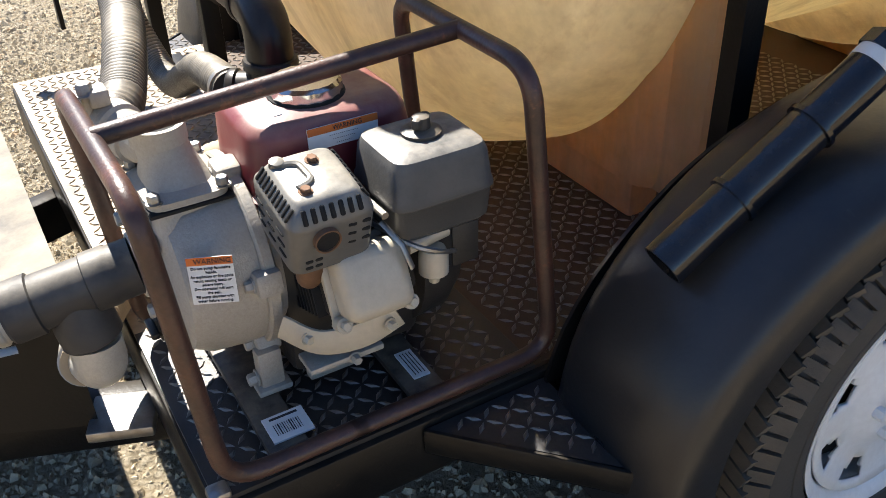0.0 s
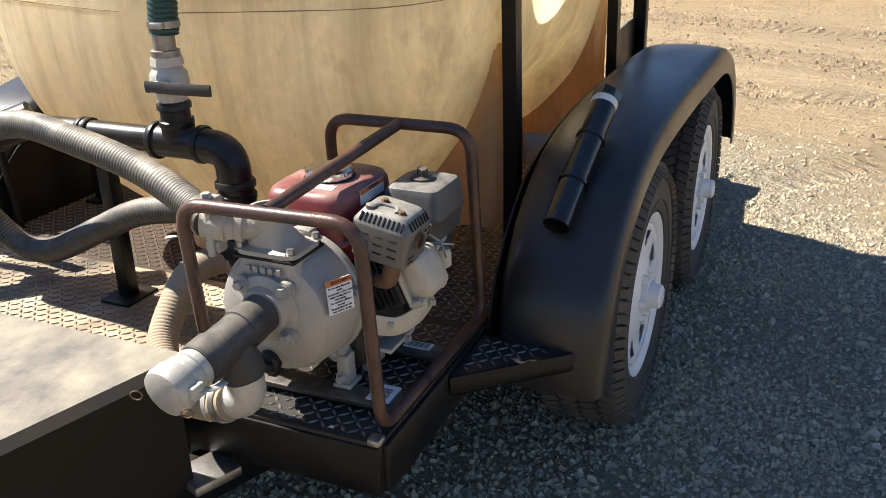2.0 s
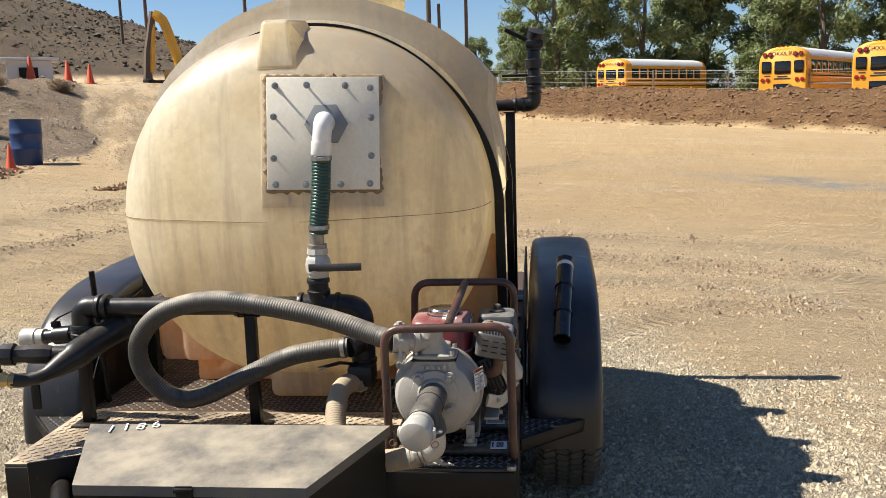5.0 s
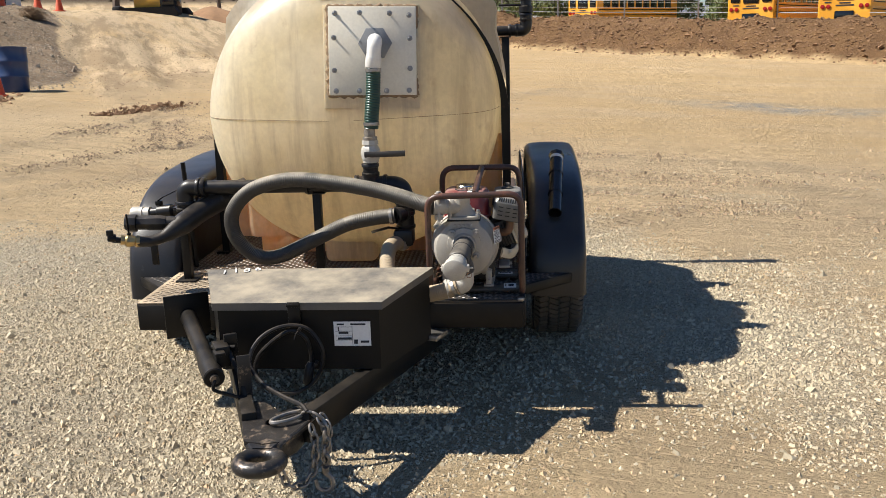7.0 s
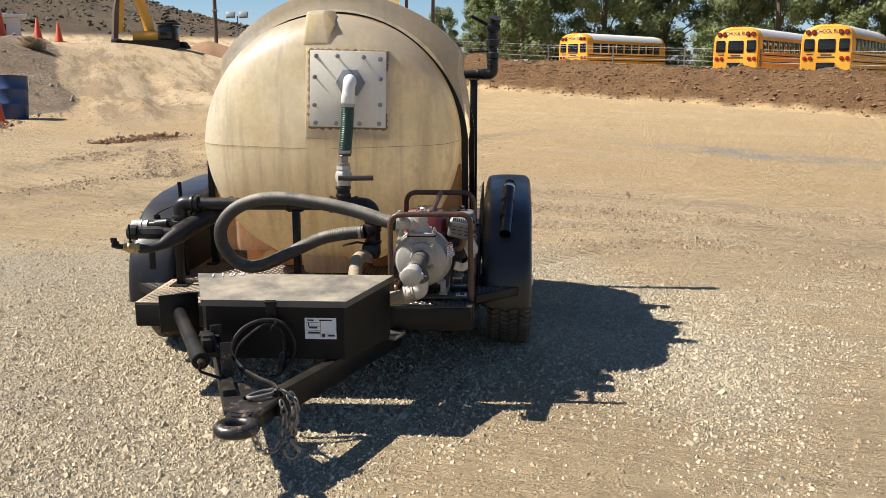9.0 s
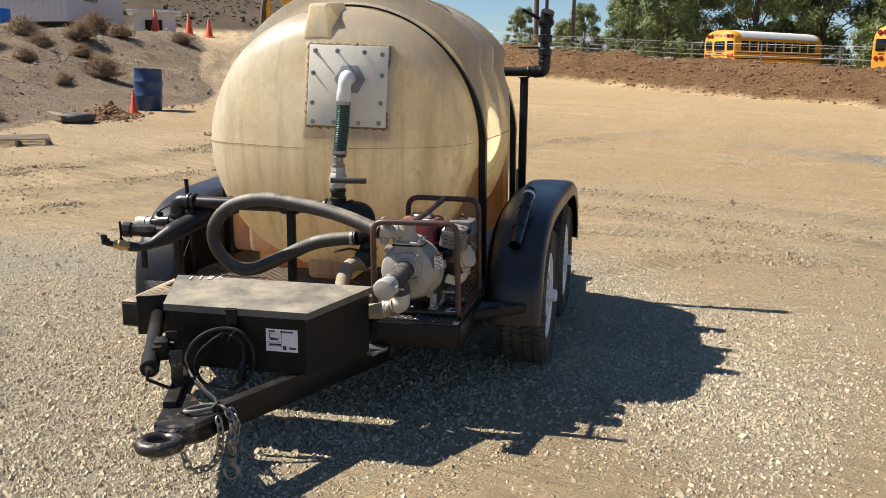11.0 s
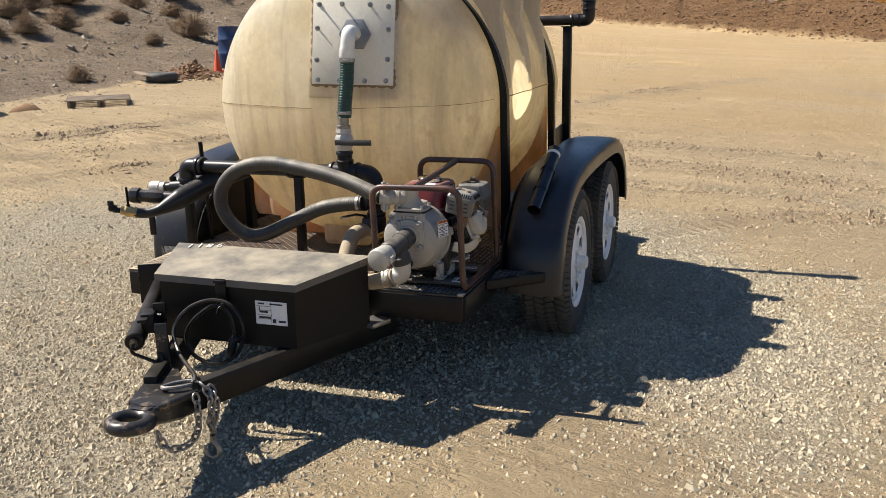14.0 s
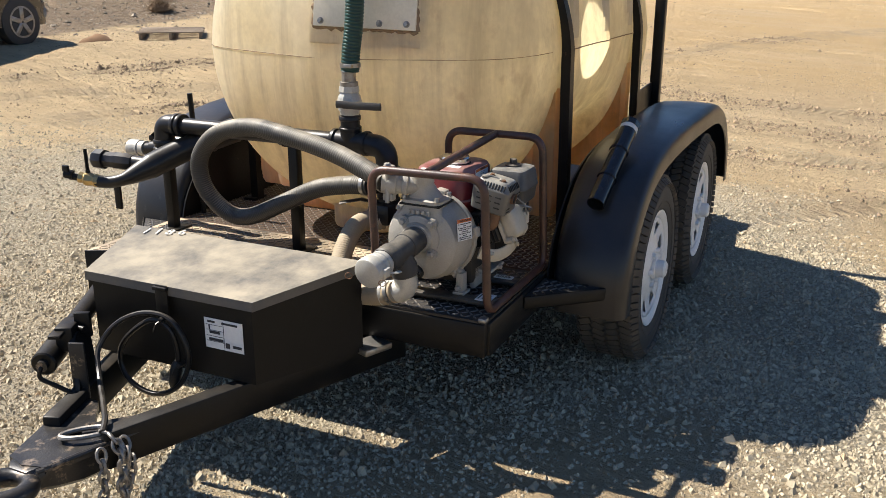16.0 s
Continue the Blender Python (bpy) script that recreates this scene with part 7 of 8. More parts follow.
for i, (x, y) in enumerate(spots):
    z = 0.3
    m = pose(x + rng.uniform(-1, 1), y + rng.uniform(-1, 1), ground_at(x, y) - 0.1, 0, 0, rng.uniform(0, 360))
    sc = rng.uniform(0.85, 1.1) * {0: 0.55, 1: 0.36, 2: 0.75, 18: 0.42, 19: 0.8}.get(i, 1.0)
    if i < len(forms):
        forms[i].matrix_basis = m
        ob = forms[i]
    else:
        ob = copy_thing(forms[i % len(forms)], m)
    ob.scale = (sc, sc, sc)

# fence along the berm
fence = thing("yard_fence", "grey pipe-and-wire yard fence beyond the dirt berm", "fence")
line = [(62, 15), (56.5, 6), (52.0, -4.0), (47, -11.2), (44, -14.5), (39, -19.5), (33, -24)]
for (ax, ay), (bx, by) in zip(line, line[1:]):
    n_ = max(1, int(math.hypot(bx - ax, by - ay) / 3.0))
    for k in range(n_):
        u = k / n_
        x, y = ax + (bx - ax) * u, ay + (by - ay) * u
        z = ground_at(x, y)
        part("post", Geo().rod((x, y, z), (x, y, z + 2.6), 0.045, 8), STEEL, fence)
    za, zb = ground_at(ax, ay), ground_at(bx, by)
    for h in (1.9, 2.55):
        part("rail", Geo().rod((ax, ay, za + h), (bx, by, zb + h), 0.016, 6), GREY_PAINT, fence)
g = Geo()
for (ax, ay), (bx, by) in zip(line, line[1:]):
    za, zb = ground_at(ax, ay), ground_at(bx, by)
    for k in range(7):
        h = 0.8 + 0.27 * k
        g.rod((ax, ay, za + h), (bx, by, zb + h), 0.006, 4)
part("wires", g, STEEL, fence)["kind"] = "stuff"

# corrugated sheds and a pale trailer behind the fence
shed = thing("long_shed", "low grey corrugated shed behind the fence", "shed")
g = Geo()
g.box((66, 4.5, 1.9), (2.4, 9.0, 2.0), 0.02, Matrix.Rotation(radians(35), 4, "Z"))
part("wall", g, GREY_PAINT, shed)
for k in range(24):
    g = Geo()
    off = Matrix.Rotation(radians(35), 4, "Z") @ Vector((-1.23, -4.4 + 8.8 * k / 23, 0))
    g.box((66 + off.x, 4.5 + off.y, 1.9), (0.05, 0.12, 1.95), 0, Matrix.Rotation(radians(35), 4, "Z"))
    part("rib", g, GREY_PAINT, shed)
boat = thing("flatbed_trailer", "low cream-coloured vehicle body behind the fence", "vehicle")
g = Geo()
g.rings([[(58.6 + 0.5 * t, 1.5 - 4.5 * t + 0.05, z) for z in (1.9,)] + [(58.6 + 0.5 * t, 1.5 - 4.5 * t, 2.25 + 0.45 * t), (60.6 + 0.5 * t, 1.5 - 4.5 * t, 2.3 + 0.45 * t), (60.6 + 0.5 * t, 1.5 - 4.5 * t, 1.9)] for t in (0.0, 0.3, 0.7, 1.0)])
part("body", g, BUS_WHITE, boat)

# utility poles
for x, y, h, r in ((60.2, 6.2, 15.0, 0.19), (60.3, 5.5, 7.2, 0.14), (60.5, 3.65, 14.0, 0.14), (63.0, 27.6, 10.5, 0.15), (58.5, 18.6, 11.0, 0.14), (78, 36.5, 9, 0.14)):
    p = thing("utility_pole", "dark wooden utility pole", "utility pole", "utility poles")
    z = ground_at(x, y)
    g = Geo()
    g.lathe((x, y, z - 0.3), (x, y, z + h), [(0, r), (h + 0.3, r * 0.75)], 12)
    part("pole", g, POLE, p)
    g = Geo()
    g.box((x, y, z + 2.4), (r * 2.3, r * 2.3, 0.12), 0.01)
    part("marker_band", g, EXC_YELLOW if r > 0.16 else STEEL, p)
# floodlight mast
mast = thing("floodlight_mast", "slim mast with two floodlights on the terrace", "floodlight")
fx, fy = 73.0, 21.2
fz = ground_at(fx, fy)
part("mast", Geo().rod((fx, fy, fz), (fx, fy, 6.6), 0.05, 8), GREY_PAINT, mast)
for dy in (-0.55, 0.55):
    g = Geo()
    g.box((fx - 0.1, fy + dy, 6.7), (0.25, 0.75, 0.5), 0.04, Matrix.Rotation(radians(25), 4, "Y"))
    part("lamp_head", g, GREY_PAINT, mast)

# excavator on the terrace
exc = thing("excavator", "yellow excavator with raised boom parked on the terrace", "excavator")
ex, ey = 48.5, 19.2
ez = ground_at(ex, ey) - 0.3
for s in (-0.9, 1.2):
    g = Geo()
    sec = [(-1.7, 0.30), (-1.45, 0.0), (1.45, 0.0), (1.7, 0.30), (1.45, 0.62), (-1.45, 0.62)]
    g.rings([[(ex + s + dx, ey + y, ez - 0.1 + z) for y, z in sec] for dx in (-0.25, 0.25)])
    part("track", g, MATT_BLACK, exc)
g = Geo()
g.box((ex + 0.6, ey + 0.1, ez + 0.78), (2.2, 2.0, 0.62), 0.12)
part("house", g, EXC_YELLOW, exc)
g = Geo()
g.box((ex - 0.1, ey - 0.95, ez + 0.72), (0.95, 0.98, 1.35), 0.09)
part("cab", g, MATT_BLACK, exc)
for dx, dy, sx, sy in ((-0.49, 0.0, 0.02, 0.7), (0.0, -0.50, 0.65, 0.02)):
    g = Geo()
    g.box((ex - 0.1 + dx, ey - 0.95 + dy, ez + 0.92), (sx, sy, 0.72), 0.008)
    part("cab_window", g, DARK_GLASS, exc)
g = Geo()
g.box((ex - 0.1, ey - 0.95, ez + 1.50), (1.05, 1.08, 0.10), 0.03)
g.box((ex - 0.1, ey - 1.1, ez + 1.62), (0.5, 0.5, 0.14), 0.03)
part("cab_roof", g, MATT_BLACK, exc)
g = Geo()
g.sweep(spline([(ex, ey + 0.05, ez + 0.4), (ex - 0.15, ey + 0.28, ez + 1.6), (ex - 0.3, ey + 0.62, ez + 2.9), (ex - 0.4, ey + 0.95, ez + 3.9), (ex - 0.45, ey + 1.45, ez + 4.25)], 0.3), 0.3, 4, flat=(0.42, 0.60))
part("boom", g, EXC_YELLOW, exc)
g = Geo()
g.sweep([(ex - 0.4, ey + 1.5, ez + 4.4), (ex - 0.5, ey + 1.95, ez + 2.2), (ex - 0.55, ey + 2.1, ez + 0.6)], 0.2, 4, flat=(0.36, 0.42))
part("stick", g, POLE, exc, "rust-brown dirty stick")
g = Geo()
g.box((ex - 0.5, ey + 2.0, ez + 0.35), (0.7, 0.55, 0.6), 0.15)
part("bucket", g, MATT_BLACK, exc)
g = Geo()
g.rod((ex - 0.35, ey + 1.55, ez + 3.9), (ex - 0.5, ey + 1.72, ez + 1.0), 0.14, 8)
part("ram", g, EXC_YELLOW, exc)

# spoil heap beside the machine and a low windrow of clods at the ramp's foot
g = Geo()
g.lathe((0, 0, -0.3), (0, 0, 1), [(0, 2.2), (0.3, 1.8), (0.7, 1.1), (0.95, 0.5), (1.05, 0.15), (1.06, 0.001)], 26)
g.v = [(x * (1 + 0.15 * math.sin(5 * y)), y * 1.15, z * (1 + 0.12 * math.sin(3 * x + 2 * y))) for x, y, z in g.v]
single("soil_mound", g, CLOD, "brown heap of dug soil on the terrace", "dirt heap").matrix_basis = pose(51.0, 16.6, float(ground_height(51.0, 16.6)) - 0.1, 0, 0, 20)

# mobile office on the bank
office = thing("mobile_office", "pale grey site office trailer with barred windows", "site office")
oc, od = Vector((31.7, 23.06)), Vector((0.05, 1.0)).normalized()
side = Vector((-1.0, 0.05)).normalized()
OZ = 3.35
m_o = basis((oc.x, oc.y, OZ), (od.x, od.y, 0), (side.x, side.y, 0))
OL, OW, OH = 17.0, 4.0, 2.55


def in_office(geo):
    geo.v = [tuple(m_o @ Vector(p)) for p in geo.v]
    return geo


g = Geo()
g.box((OL / 2, -OW / 2, OH / 2 + 0.25), (OL, OW, OH), 0.02)
part("wall", in_office(g), SIDING, office)
g = Geo()
g.box((OL / 2, -OW / 2, OH + 0.35), (OL + 0.5, OW + 0.5, 0.28), 0.03)
part("roof", in_office(g), ROOFING, office)
for x in (2.3, 5.9, 11.5, 15):
    g = Geo()
    g.box((x, 0.012, 1.72), (1.30, 0.05, 1.15), 0.01)
    part("window", in_office(g), DARK_GLASS, office)
    for k in range(9):
        part("window_bar", in_office(Geo().rod((x - 0.52 + 0.13 * k, 0.06, 1.1), (x - 0.52 + 0.13 * k, 0.06, 2.35), 0.018, 6)), BUS_WHITE, office)
    for z in (1.12, 2.32):
        part("bar_rail", in_office(Geo().box((x, 0.05, z), (1.25, 0.06, 0.08))), SIDING, office)
g = Geo()
g.box((-0.012, -1.6, 1.72), (0.05, 0.9, 1.1), 0.01)
part("window", in_office(g), DARK_GLASS, office)
for k in range(7):
    part("window_bar", in_office(Geo().rod((-0.06, -2.0 + 0.13 * k, 1.15), (-0.06, -2.0 + 0.13 * k, 2.3), 0.018, 6)), BUS_WHITE, office)
for k in range(56):
    g = Geo()
    g.box((0.15 + 0.302 * k, 0.006, 1.45), (0.02, 0.014, 2.3))
    part("siding_groove", in_office(g), BUS_WHITE, office)
g = Geo()
g.box((OL / 2, -OW / 2, 0.1), (OL - 0.4, OW - 0.5, 0.35))
part("chassis", in_office(g), MATT_BLACK, office)
g = Geo()
g.box((9.2, 0.02, 1.45), (1.5, 0.03, 1.3))
part("sign_board", in_office(g), PAPER, office)
g = Geo()
g.lathe((9.2, 0.03, 1.45), (9.2, 0.08, 1.45), [(0, 0.5), (0.02, 0.5)], 24)
g.v = [tuple(m_o @ Vector(p)) for p in g.v]
part("sign_disc", g, MATT_BLACK, office)
g = Geo()
bx = Vector((27.2, 22.9))
g.box((bx.x, bx.y, ground_at(bx.x, bx.y) + 0.30), (0.55, 0.62, 0.62), 0.05)
single("plastic_bin", g, BIN_BLUE, "bright blue plastic bin beside the office", "bin")
# white guard shed and cones on the terrace
hut = thing("white_hut", "small white flat-roofed hut on the terrace", "hut")
hx, hy = 43.2, 25.6
hz = ground_at(hx, hy)
g = Geo()
g.box((hx, hy, hz + 0.6), (2.0, 2.2, 1.2), 0.02, Matrix.Rotation(radians(30), 4, "Z"))
part("wall", g, SHED_WHITE, hut)
g = Geo()
g.box((hx, hy, hz + 1.28), (2.6, 2.9, 0.16), 0.02, Matrix.Rotation(radians(30), 4, "Z"))
part("roof", g, SHED_WHITE, hut)
# Solid dark block; the shade inside the hut is painted in.
g = Geo()
g.box((hx - 0.9, hy - 0.45, hz + 0.55), (0.25, 0.9, 0.6), 0.01, Matrix.Rotation(radians(30), 4, "Z"))
part("opening", g, MATT_BLACK, hut)


def traffic_cone(h):
    c = thing("traffic_cone", "faded orange traffic cone", "traffic cone", "traffic cones")
    g_ = Geo()
    g_.lathe((0, 0, 0.02), (0, 0, 1), [(0, h * 0.21), (0.02, h * 0.19), (h * 0.93, h * 0.045), (h * 0.95, h * 0.03)], 20)
    part("cone", g_, CONE_ORANGE, c)
    g_ = Geo()
    g_.box((0, 0, 0.015), (h * 0.52, h * 0.52, 0.03), 0.01)
    part("base", g_, CONE_ORANGE, c)
    return c


cone = placed(traffic_cone(0.52), 15.1, 9.95, 20)
for x, y in ((34.6, 20.6), (38.5, 21.0), (42.6, 22.0), (45, 36)):
    c2 = copy_thing(cone, pose(x, y, ground_at(x, y), 0, 0, 10))
    c2.scale = (2, 2, 2)

# blue drum
drum = thing("blue_drum", "dark blue plastic drum with stones on its rim", "drum")
g = Geo()
g.lathe((0, 0, 0), (0, 0, 1), [(0, 0.27), (0.03, 0.285), (0.28, 0.29), (0.30, 0.30), (0.33, 0.30), (0.35, 0.29), (0.58, 0.295), (0.60, 0.305), (0.63, 0.305), (0.65, 0.295), (0.85, 0.29), (0.88, 0.30), (0.90, 0.30), (0.90, 0.27), (0.6, 0.26)], 32)
part("barrel", g, BLUE, drum)
placed(drum, 16.4, 10.35, 0, 0.02, (0, 4))
drum.scale = (1.12, 1.12, 1.12)

# tyre, board and timber by the bank
tyre_pile = thing("old_tyre", "dusty old tyre lying on the ground", "tyre")
part("tyre_ring", Geo().torus((0, 0, 0.10), (0, 0, 1), 0.23, 0.10, 28, 12), RUBBER, tyre_pile)
placed(tyre_pile, 12.7, 9.75, 0, 0.02)
g = Geo()
g.box((0, 0, 0.03), (0.8, 0.22, 0.03), 0.004)
board = single("loose_board", g, WOOD, "sun-bleached loose board leaning on the bank", "board")
placed(board, 12.6, 10.15, 50, -0.12, (8, -4))


def pallet():
    p = thing("wooden_pallet", "broken weathered wooden pallet lying flat", "pallet", "pallets")
    for k in range(6):
        g_ = Geo()
        g_.box((-0.5 + 0.2 * k, 0.02 * (k % 2), 0.115), (0.10, 1.0, 0.02), 0.002)
        part("board", g_, WOOD, p)
    for y in (-0.45, 0, 0.45):
        g_ = Geo()
        g_.box((0, y, 0.055), (1.15, 0.04, 0.10), 0.003)
        part("stringer", g_, WOOD, p)
    return p


placed(pallet(), 9.2, 8.5, 38, 0.01)
# low brown lump near the pallet, in place of a sack
g = Geo()
g.lathe((0, 0, -0.1), (0, 0, 1), [(0, 0.62), (0.08, 0.5), (0.16, 0.3), (0.19, 0.08), (0.195, 0.001)], 18)
g.v = [(x * 0.60 + 0.03 * math.sin(9 * y), y * 0.34, z * 1.2 * (1 + 0.25 * math.sin(7 * x + 5 * y))) for x, y, z in g.v]
heap = single("brown_lump", g, CLOD, "low elongated dark brown lump like a filled sack", "dirt heap")
placed(heap, 8.0, 8.95, -25, 0.02)

# parked car at the yard's edge
car = thing("parked_car", "dark bronze estate car parked on the gravel", "car")


def car_section(x, w, belt, roof, tuck):
    return [(x, -w, 0.28), (x, -w - 0.02, 0.6), (x, -w, belt), (x, -w + tuck, roof), (x, w - tuck, roof), (x, w, belt), (x, w + 0.02, 0.6), (x, w, 0.28)]


g = Geo()
g.rings([car_section(0.0, 0.78, 0.70, 0.74, 0.12), car_section(0.08, 0.86, 0.92, 0.98, 0.1), car_section(0.3, 0.9, 0.98, 1.35, 0.2), car_section(0.65, 0.9, 1.0, 1.62, 0.26), car_section(2.4, 0.9, 1.0, 1.66, 0.26), car_section(3.0, 0.9, 0.99, 1.52, 0.27), car_section(3.55, 0.9, 0.97, 1.03, 0.1), car_section(4.4, 0.86, 0.86, 0.9, 0.1), car_section(4.6, 0.76, 0.6, 0.64, 0.1)])
part("body", g, CAR_PAINT, car)
for s in (-1, 1):
    for x in (0.85, 4.0):
        g = Geo()
        g.lathe((x, s * 0.72, 0.34), (x, s * 0.93, 0.34), [(0, 0.32), (0.03, 0.34), (0.19, 0.34), (0.21, 0.31), (0.21, 0.22)], 32)
        w = part("wheel", g, RUBBER, car)
        g = Geo()
        for k in range(5):
            m = Matrix.Translation((x, s * 0.93, 0.34)) @ Matrix.Rotation(2 * math.pi * k / 5, 4, "Y")
            gg = Geo()
            gg.box((0, 0, 0.11), (0.07, 0.02, 0.19), 0.005)
            g.add([m @ Vector(p) for p in gg.v], gg.f)
        g.lathe((x, s * 0.90, 0.34), (x, s * 0.94, 0.34), [(0, 0.225), (0.035, 0.225), (0.036, 0.2), (0.01, 0.19)], 32, caps=False)
        part("rim", g, STEEL, w)
    for x0, x1 in ((0.75, 1.7), (1.78, 2.85)):
        g = Geo()
        g.add([(x0, s * 0.905, 1.03), (x1, s * 0.905, 1.03), (x1 - 0.05, s * 0.70, 1.52), (x0 + 0.1, s * 0.70, 1.52), (x0, s * 0.87, 1.03), (x1, s * 0.87, 1.03), (x1 - 0.05, s * 0.66, 1.52), (x0 + 0.1, s * 0.66, 1.52)], [(0, 1, 2, 3), (7, 6, 5, 4), (0, 4, 5, 1), (1, 5, 6, 2), (2, 6, 7, 3), (3, 7, 4, 0)])
        part("side_window", g, DARK_GLASS, car)
g = Geo()
g.box((4.52, 0, 0.45), (0.25, 1.6, 0.22), 0.08)
part("bumper", g, GREY_PAINT, car)

# dry bushes on the bank
def bush(seed, r):
    rng_ = random.Random(seed)
    g_ = Geo()
    for k in range(620):
        a, e = rng_.uniform(0, 2 * math.pi), rng_.uniform(0.15, 1.45)
        d = Vector((math.cos(a) * math.cos(e), math.sin(a) * math.cos(e), math.sin(e)))
        L = r * rng_.uniform(0.5, 1.1)
        p0 = d * r * 0.05
        p1 = d * L
        w = Vector((-d.y, d.x, 0)).normalized() * 0.006 * rng_.uniform(0.5, 1.6)
        g_.add([p0 - w, p0 + w, p1 + w * 0.5, p1 - w * 0.5], [(0, 1, 2, 3)])
        for j in range(8):
            q = d * L * rng_.uniform(0.45, 1.0)
            off = Vector((rng_.uniform(-1, 1), rng_.uniform(-1, 1), rng_.uniform(-0.3, 1))).normalized() * r * 0.16
            w2 = off.cross(d).normalized() * 0.006
            g_.add([q - w2, q + w2, q + off + w2 * 0.4, q + off - w2 * 0.4], [(0, 1, 2, 3)])
    return single("dry_bush", g_, BRUSH, "dry brown tumbleweed bush on the bank", "bush", "dry bushes", smooth=0)


kinds = [bush(1, 0.85), bush(2, 0.7), bush(5, 0.6)]
rng = random.Random(12)
places = [(19.2, 17.6, 0.9), (25.0, 18.0, 0.9), (21.0, 16.6, 0.75), (19.7, 13.7, 0.7), (16.4, 15.4, 0.75), (18.8, 15.5, 0.55), (14.6, 14.9, 0.5), (15.8, 16.5, 0.7), (13.7, 15.0, 0.5), (11.8, 11.1, 0.35), (22.6, 18.4, 0.9), (27.4, 17.9, 0.9), (17.2, 17.2, 0.7), (22.0, 15.9, 0.6), (20.5, 14.6, 0.5), (27.8, 19.2, 0.8), (17.5, 13.4, 0.4), (31.0, 17.4, 0.9)]
for i, (x, y, s) in enumerate(places):
    m = pose(x, y, ground_at(x, y) - 0.03, 0, 0, rng.uniform(0, 360))
    ob = kinds[i] if i < 3 else copy_thing(kinds[i % 3], m)
    ob.matrix_basis = m
    ob.scale = (s * 1.2, s * 1.2, s * rng.uniform(0.95, 1.25))

# hillside scrub, loose stones on bank and yard, clods on the berm
def scatter(name, spots_, sizes, mat, label, category, flat=0.7, seed=1, sunk=False):
    """Many small angular lumps in one mesh."""
    r_ = np.random.RandomState(seed)
    n_ = len(spots_)
    base = np.array([(1, 0, 0), (-1, 0, 0), (0, 1, 0), (0, -1, 0), (0, 0, 1), (0, 0, -1)], float)
    tri = np.array([(0, 2, 4), (2, 1, 4), (1, 3, 4), (3, 0, 4), (2, 0, 5), (1, 2, 5), (3, 1, 5), (0, 3, 5)])
    if sunk == 2:  # a chipped block with a broken top, its foot in the ground
        base = np.array([(1.0, 0.75, -0.7), (-0.85, 0.95, -0.7), (-1.0, -0.8, -0.7), (0.9, -0.95, -0.7), (0.55, 0.15, 0.8), (-0.5, -0.1, 0.75)], float)
        tri = np.array([(0, 4, 3), (0, 1, 4), (1, 5, 4), (1, 2, 5), (2, 3, 5), (3, 4, 5)])
    elif sunk:  # only the upper part stands out of the ground
        base = np.array([(math.cos(1.2566 * k), math.sin(1.2566 * k), -0.55) for k in range(5)] + [(0, 0, 0.85)], float)
        tri = np.array([(k, (k + 1) % 5, 5) for k in range(5)])
    co = base[None] * r_.uniform(0.65, 1.25, (n_, len(base), 1)) + r_.uniform(-0.28, 0.28, (n_, len(base), 3))
    co *= sizes[:, None, None] * np.stack([r_.uniform(0.75, 1.3, n_), r_.uniform(0.75, 1.3, n_), flat * r_.uniform(0.7, 1.2, n_)], -1)[:, None]
    a = r_.uniform(0, 2 * np.pi, n_)
    b = r_.uniform(-0.5, 0.5, n_) * (0.5 if sunk else 1.0)
    c_, s_ = np.cos(a)[:, None], np.sin(a)[:, None]
    cb, sb = np.cos(b)[:, None], np.sin(b)[:, None]
    x_, y_, z_ = co[..., 0], co[..., 1], co[..., 2]
    x_, z_ = x_ * cb - z_ * sb, x_ * sb + z_ * cb
    co = np.stack([x_ * c_ - y_ * s_, x_ * s_ + y_ * c_, z_], -1) + spots_[:, None]
    faces = (np.arange(n_)[:, None, None] * len(base) + tri[None]).reshape(-1, 3)
    d_ = bpy.data.meshes.new(name)
    d_.vertices.add(n_ * len(base))
    d_.vertices.foreach_set("co", co.ravel())
    d_.loops.add(faces.size)
    d_.loops.foreach_set("vertex_index", faces.ravel())
    d_.polygons.add(len(faces))
    d_.polygons.foreach_set("loop_start", np.arange(len(faces)) * 3)
    d_.update(calc_edges=True)
    d_.shade_flat()
    d_.materials.append(mat)
    return tagged(new(name, d_), label, category, kind="stuff")


def gravel_field(n_, box_, dens, size, seed, name, mat, label, sink=0.3, sunk=None):
    r_ = np.random.RandomState(seed)
    x = r_.uniform(box_[0], box_[1], n_)
    y = r_.uniform(box_[2], box_[3], n_)
    keep = r_.uniform(0, 1, n_) < dens(x, y)
    x, y = x[keep], y[keep]
    s = size * np.exp(r_.normal(0, 0.35, len(x)))
    z = ground_height(x, y) + s * (sink * r_.uniform(-1.3, 1.0, len(x)) if size >= 0.02 else r_.uniform(-0.25, 0.45, len(x)))
    return scatter(name, np.stack([x, y, z], -1), s, mat, label, "gravel", 0.85 if sunk == 2 else 0.78, seed, size < 0.02 if sunk is None else sunk)


def near_fade(x, y):
    return 1 - step01(0.55, 1.0, np.hypot((x - 0.4) / 3.3, (y + 0.1) / 3.4))


def near_share(x, y):
    clumps = 0.45 + 0.55 * step01(-0.18, 0.16, fbm(x * 3.4, y * 3.4, 91))
    return gravel_share(x, y) ** 1.2 * near_fade(x, y) * clumps


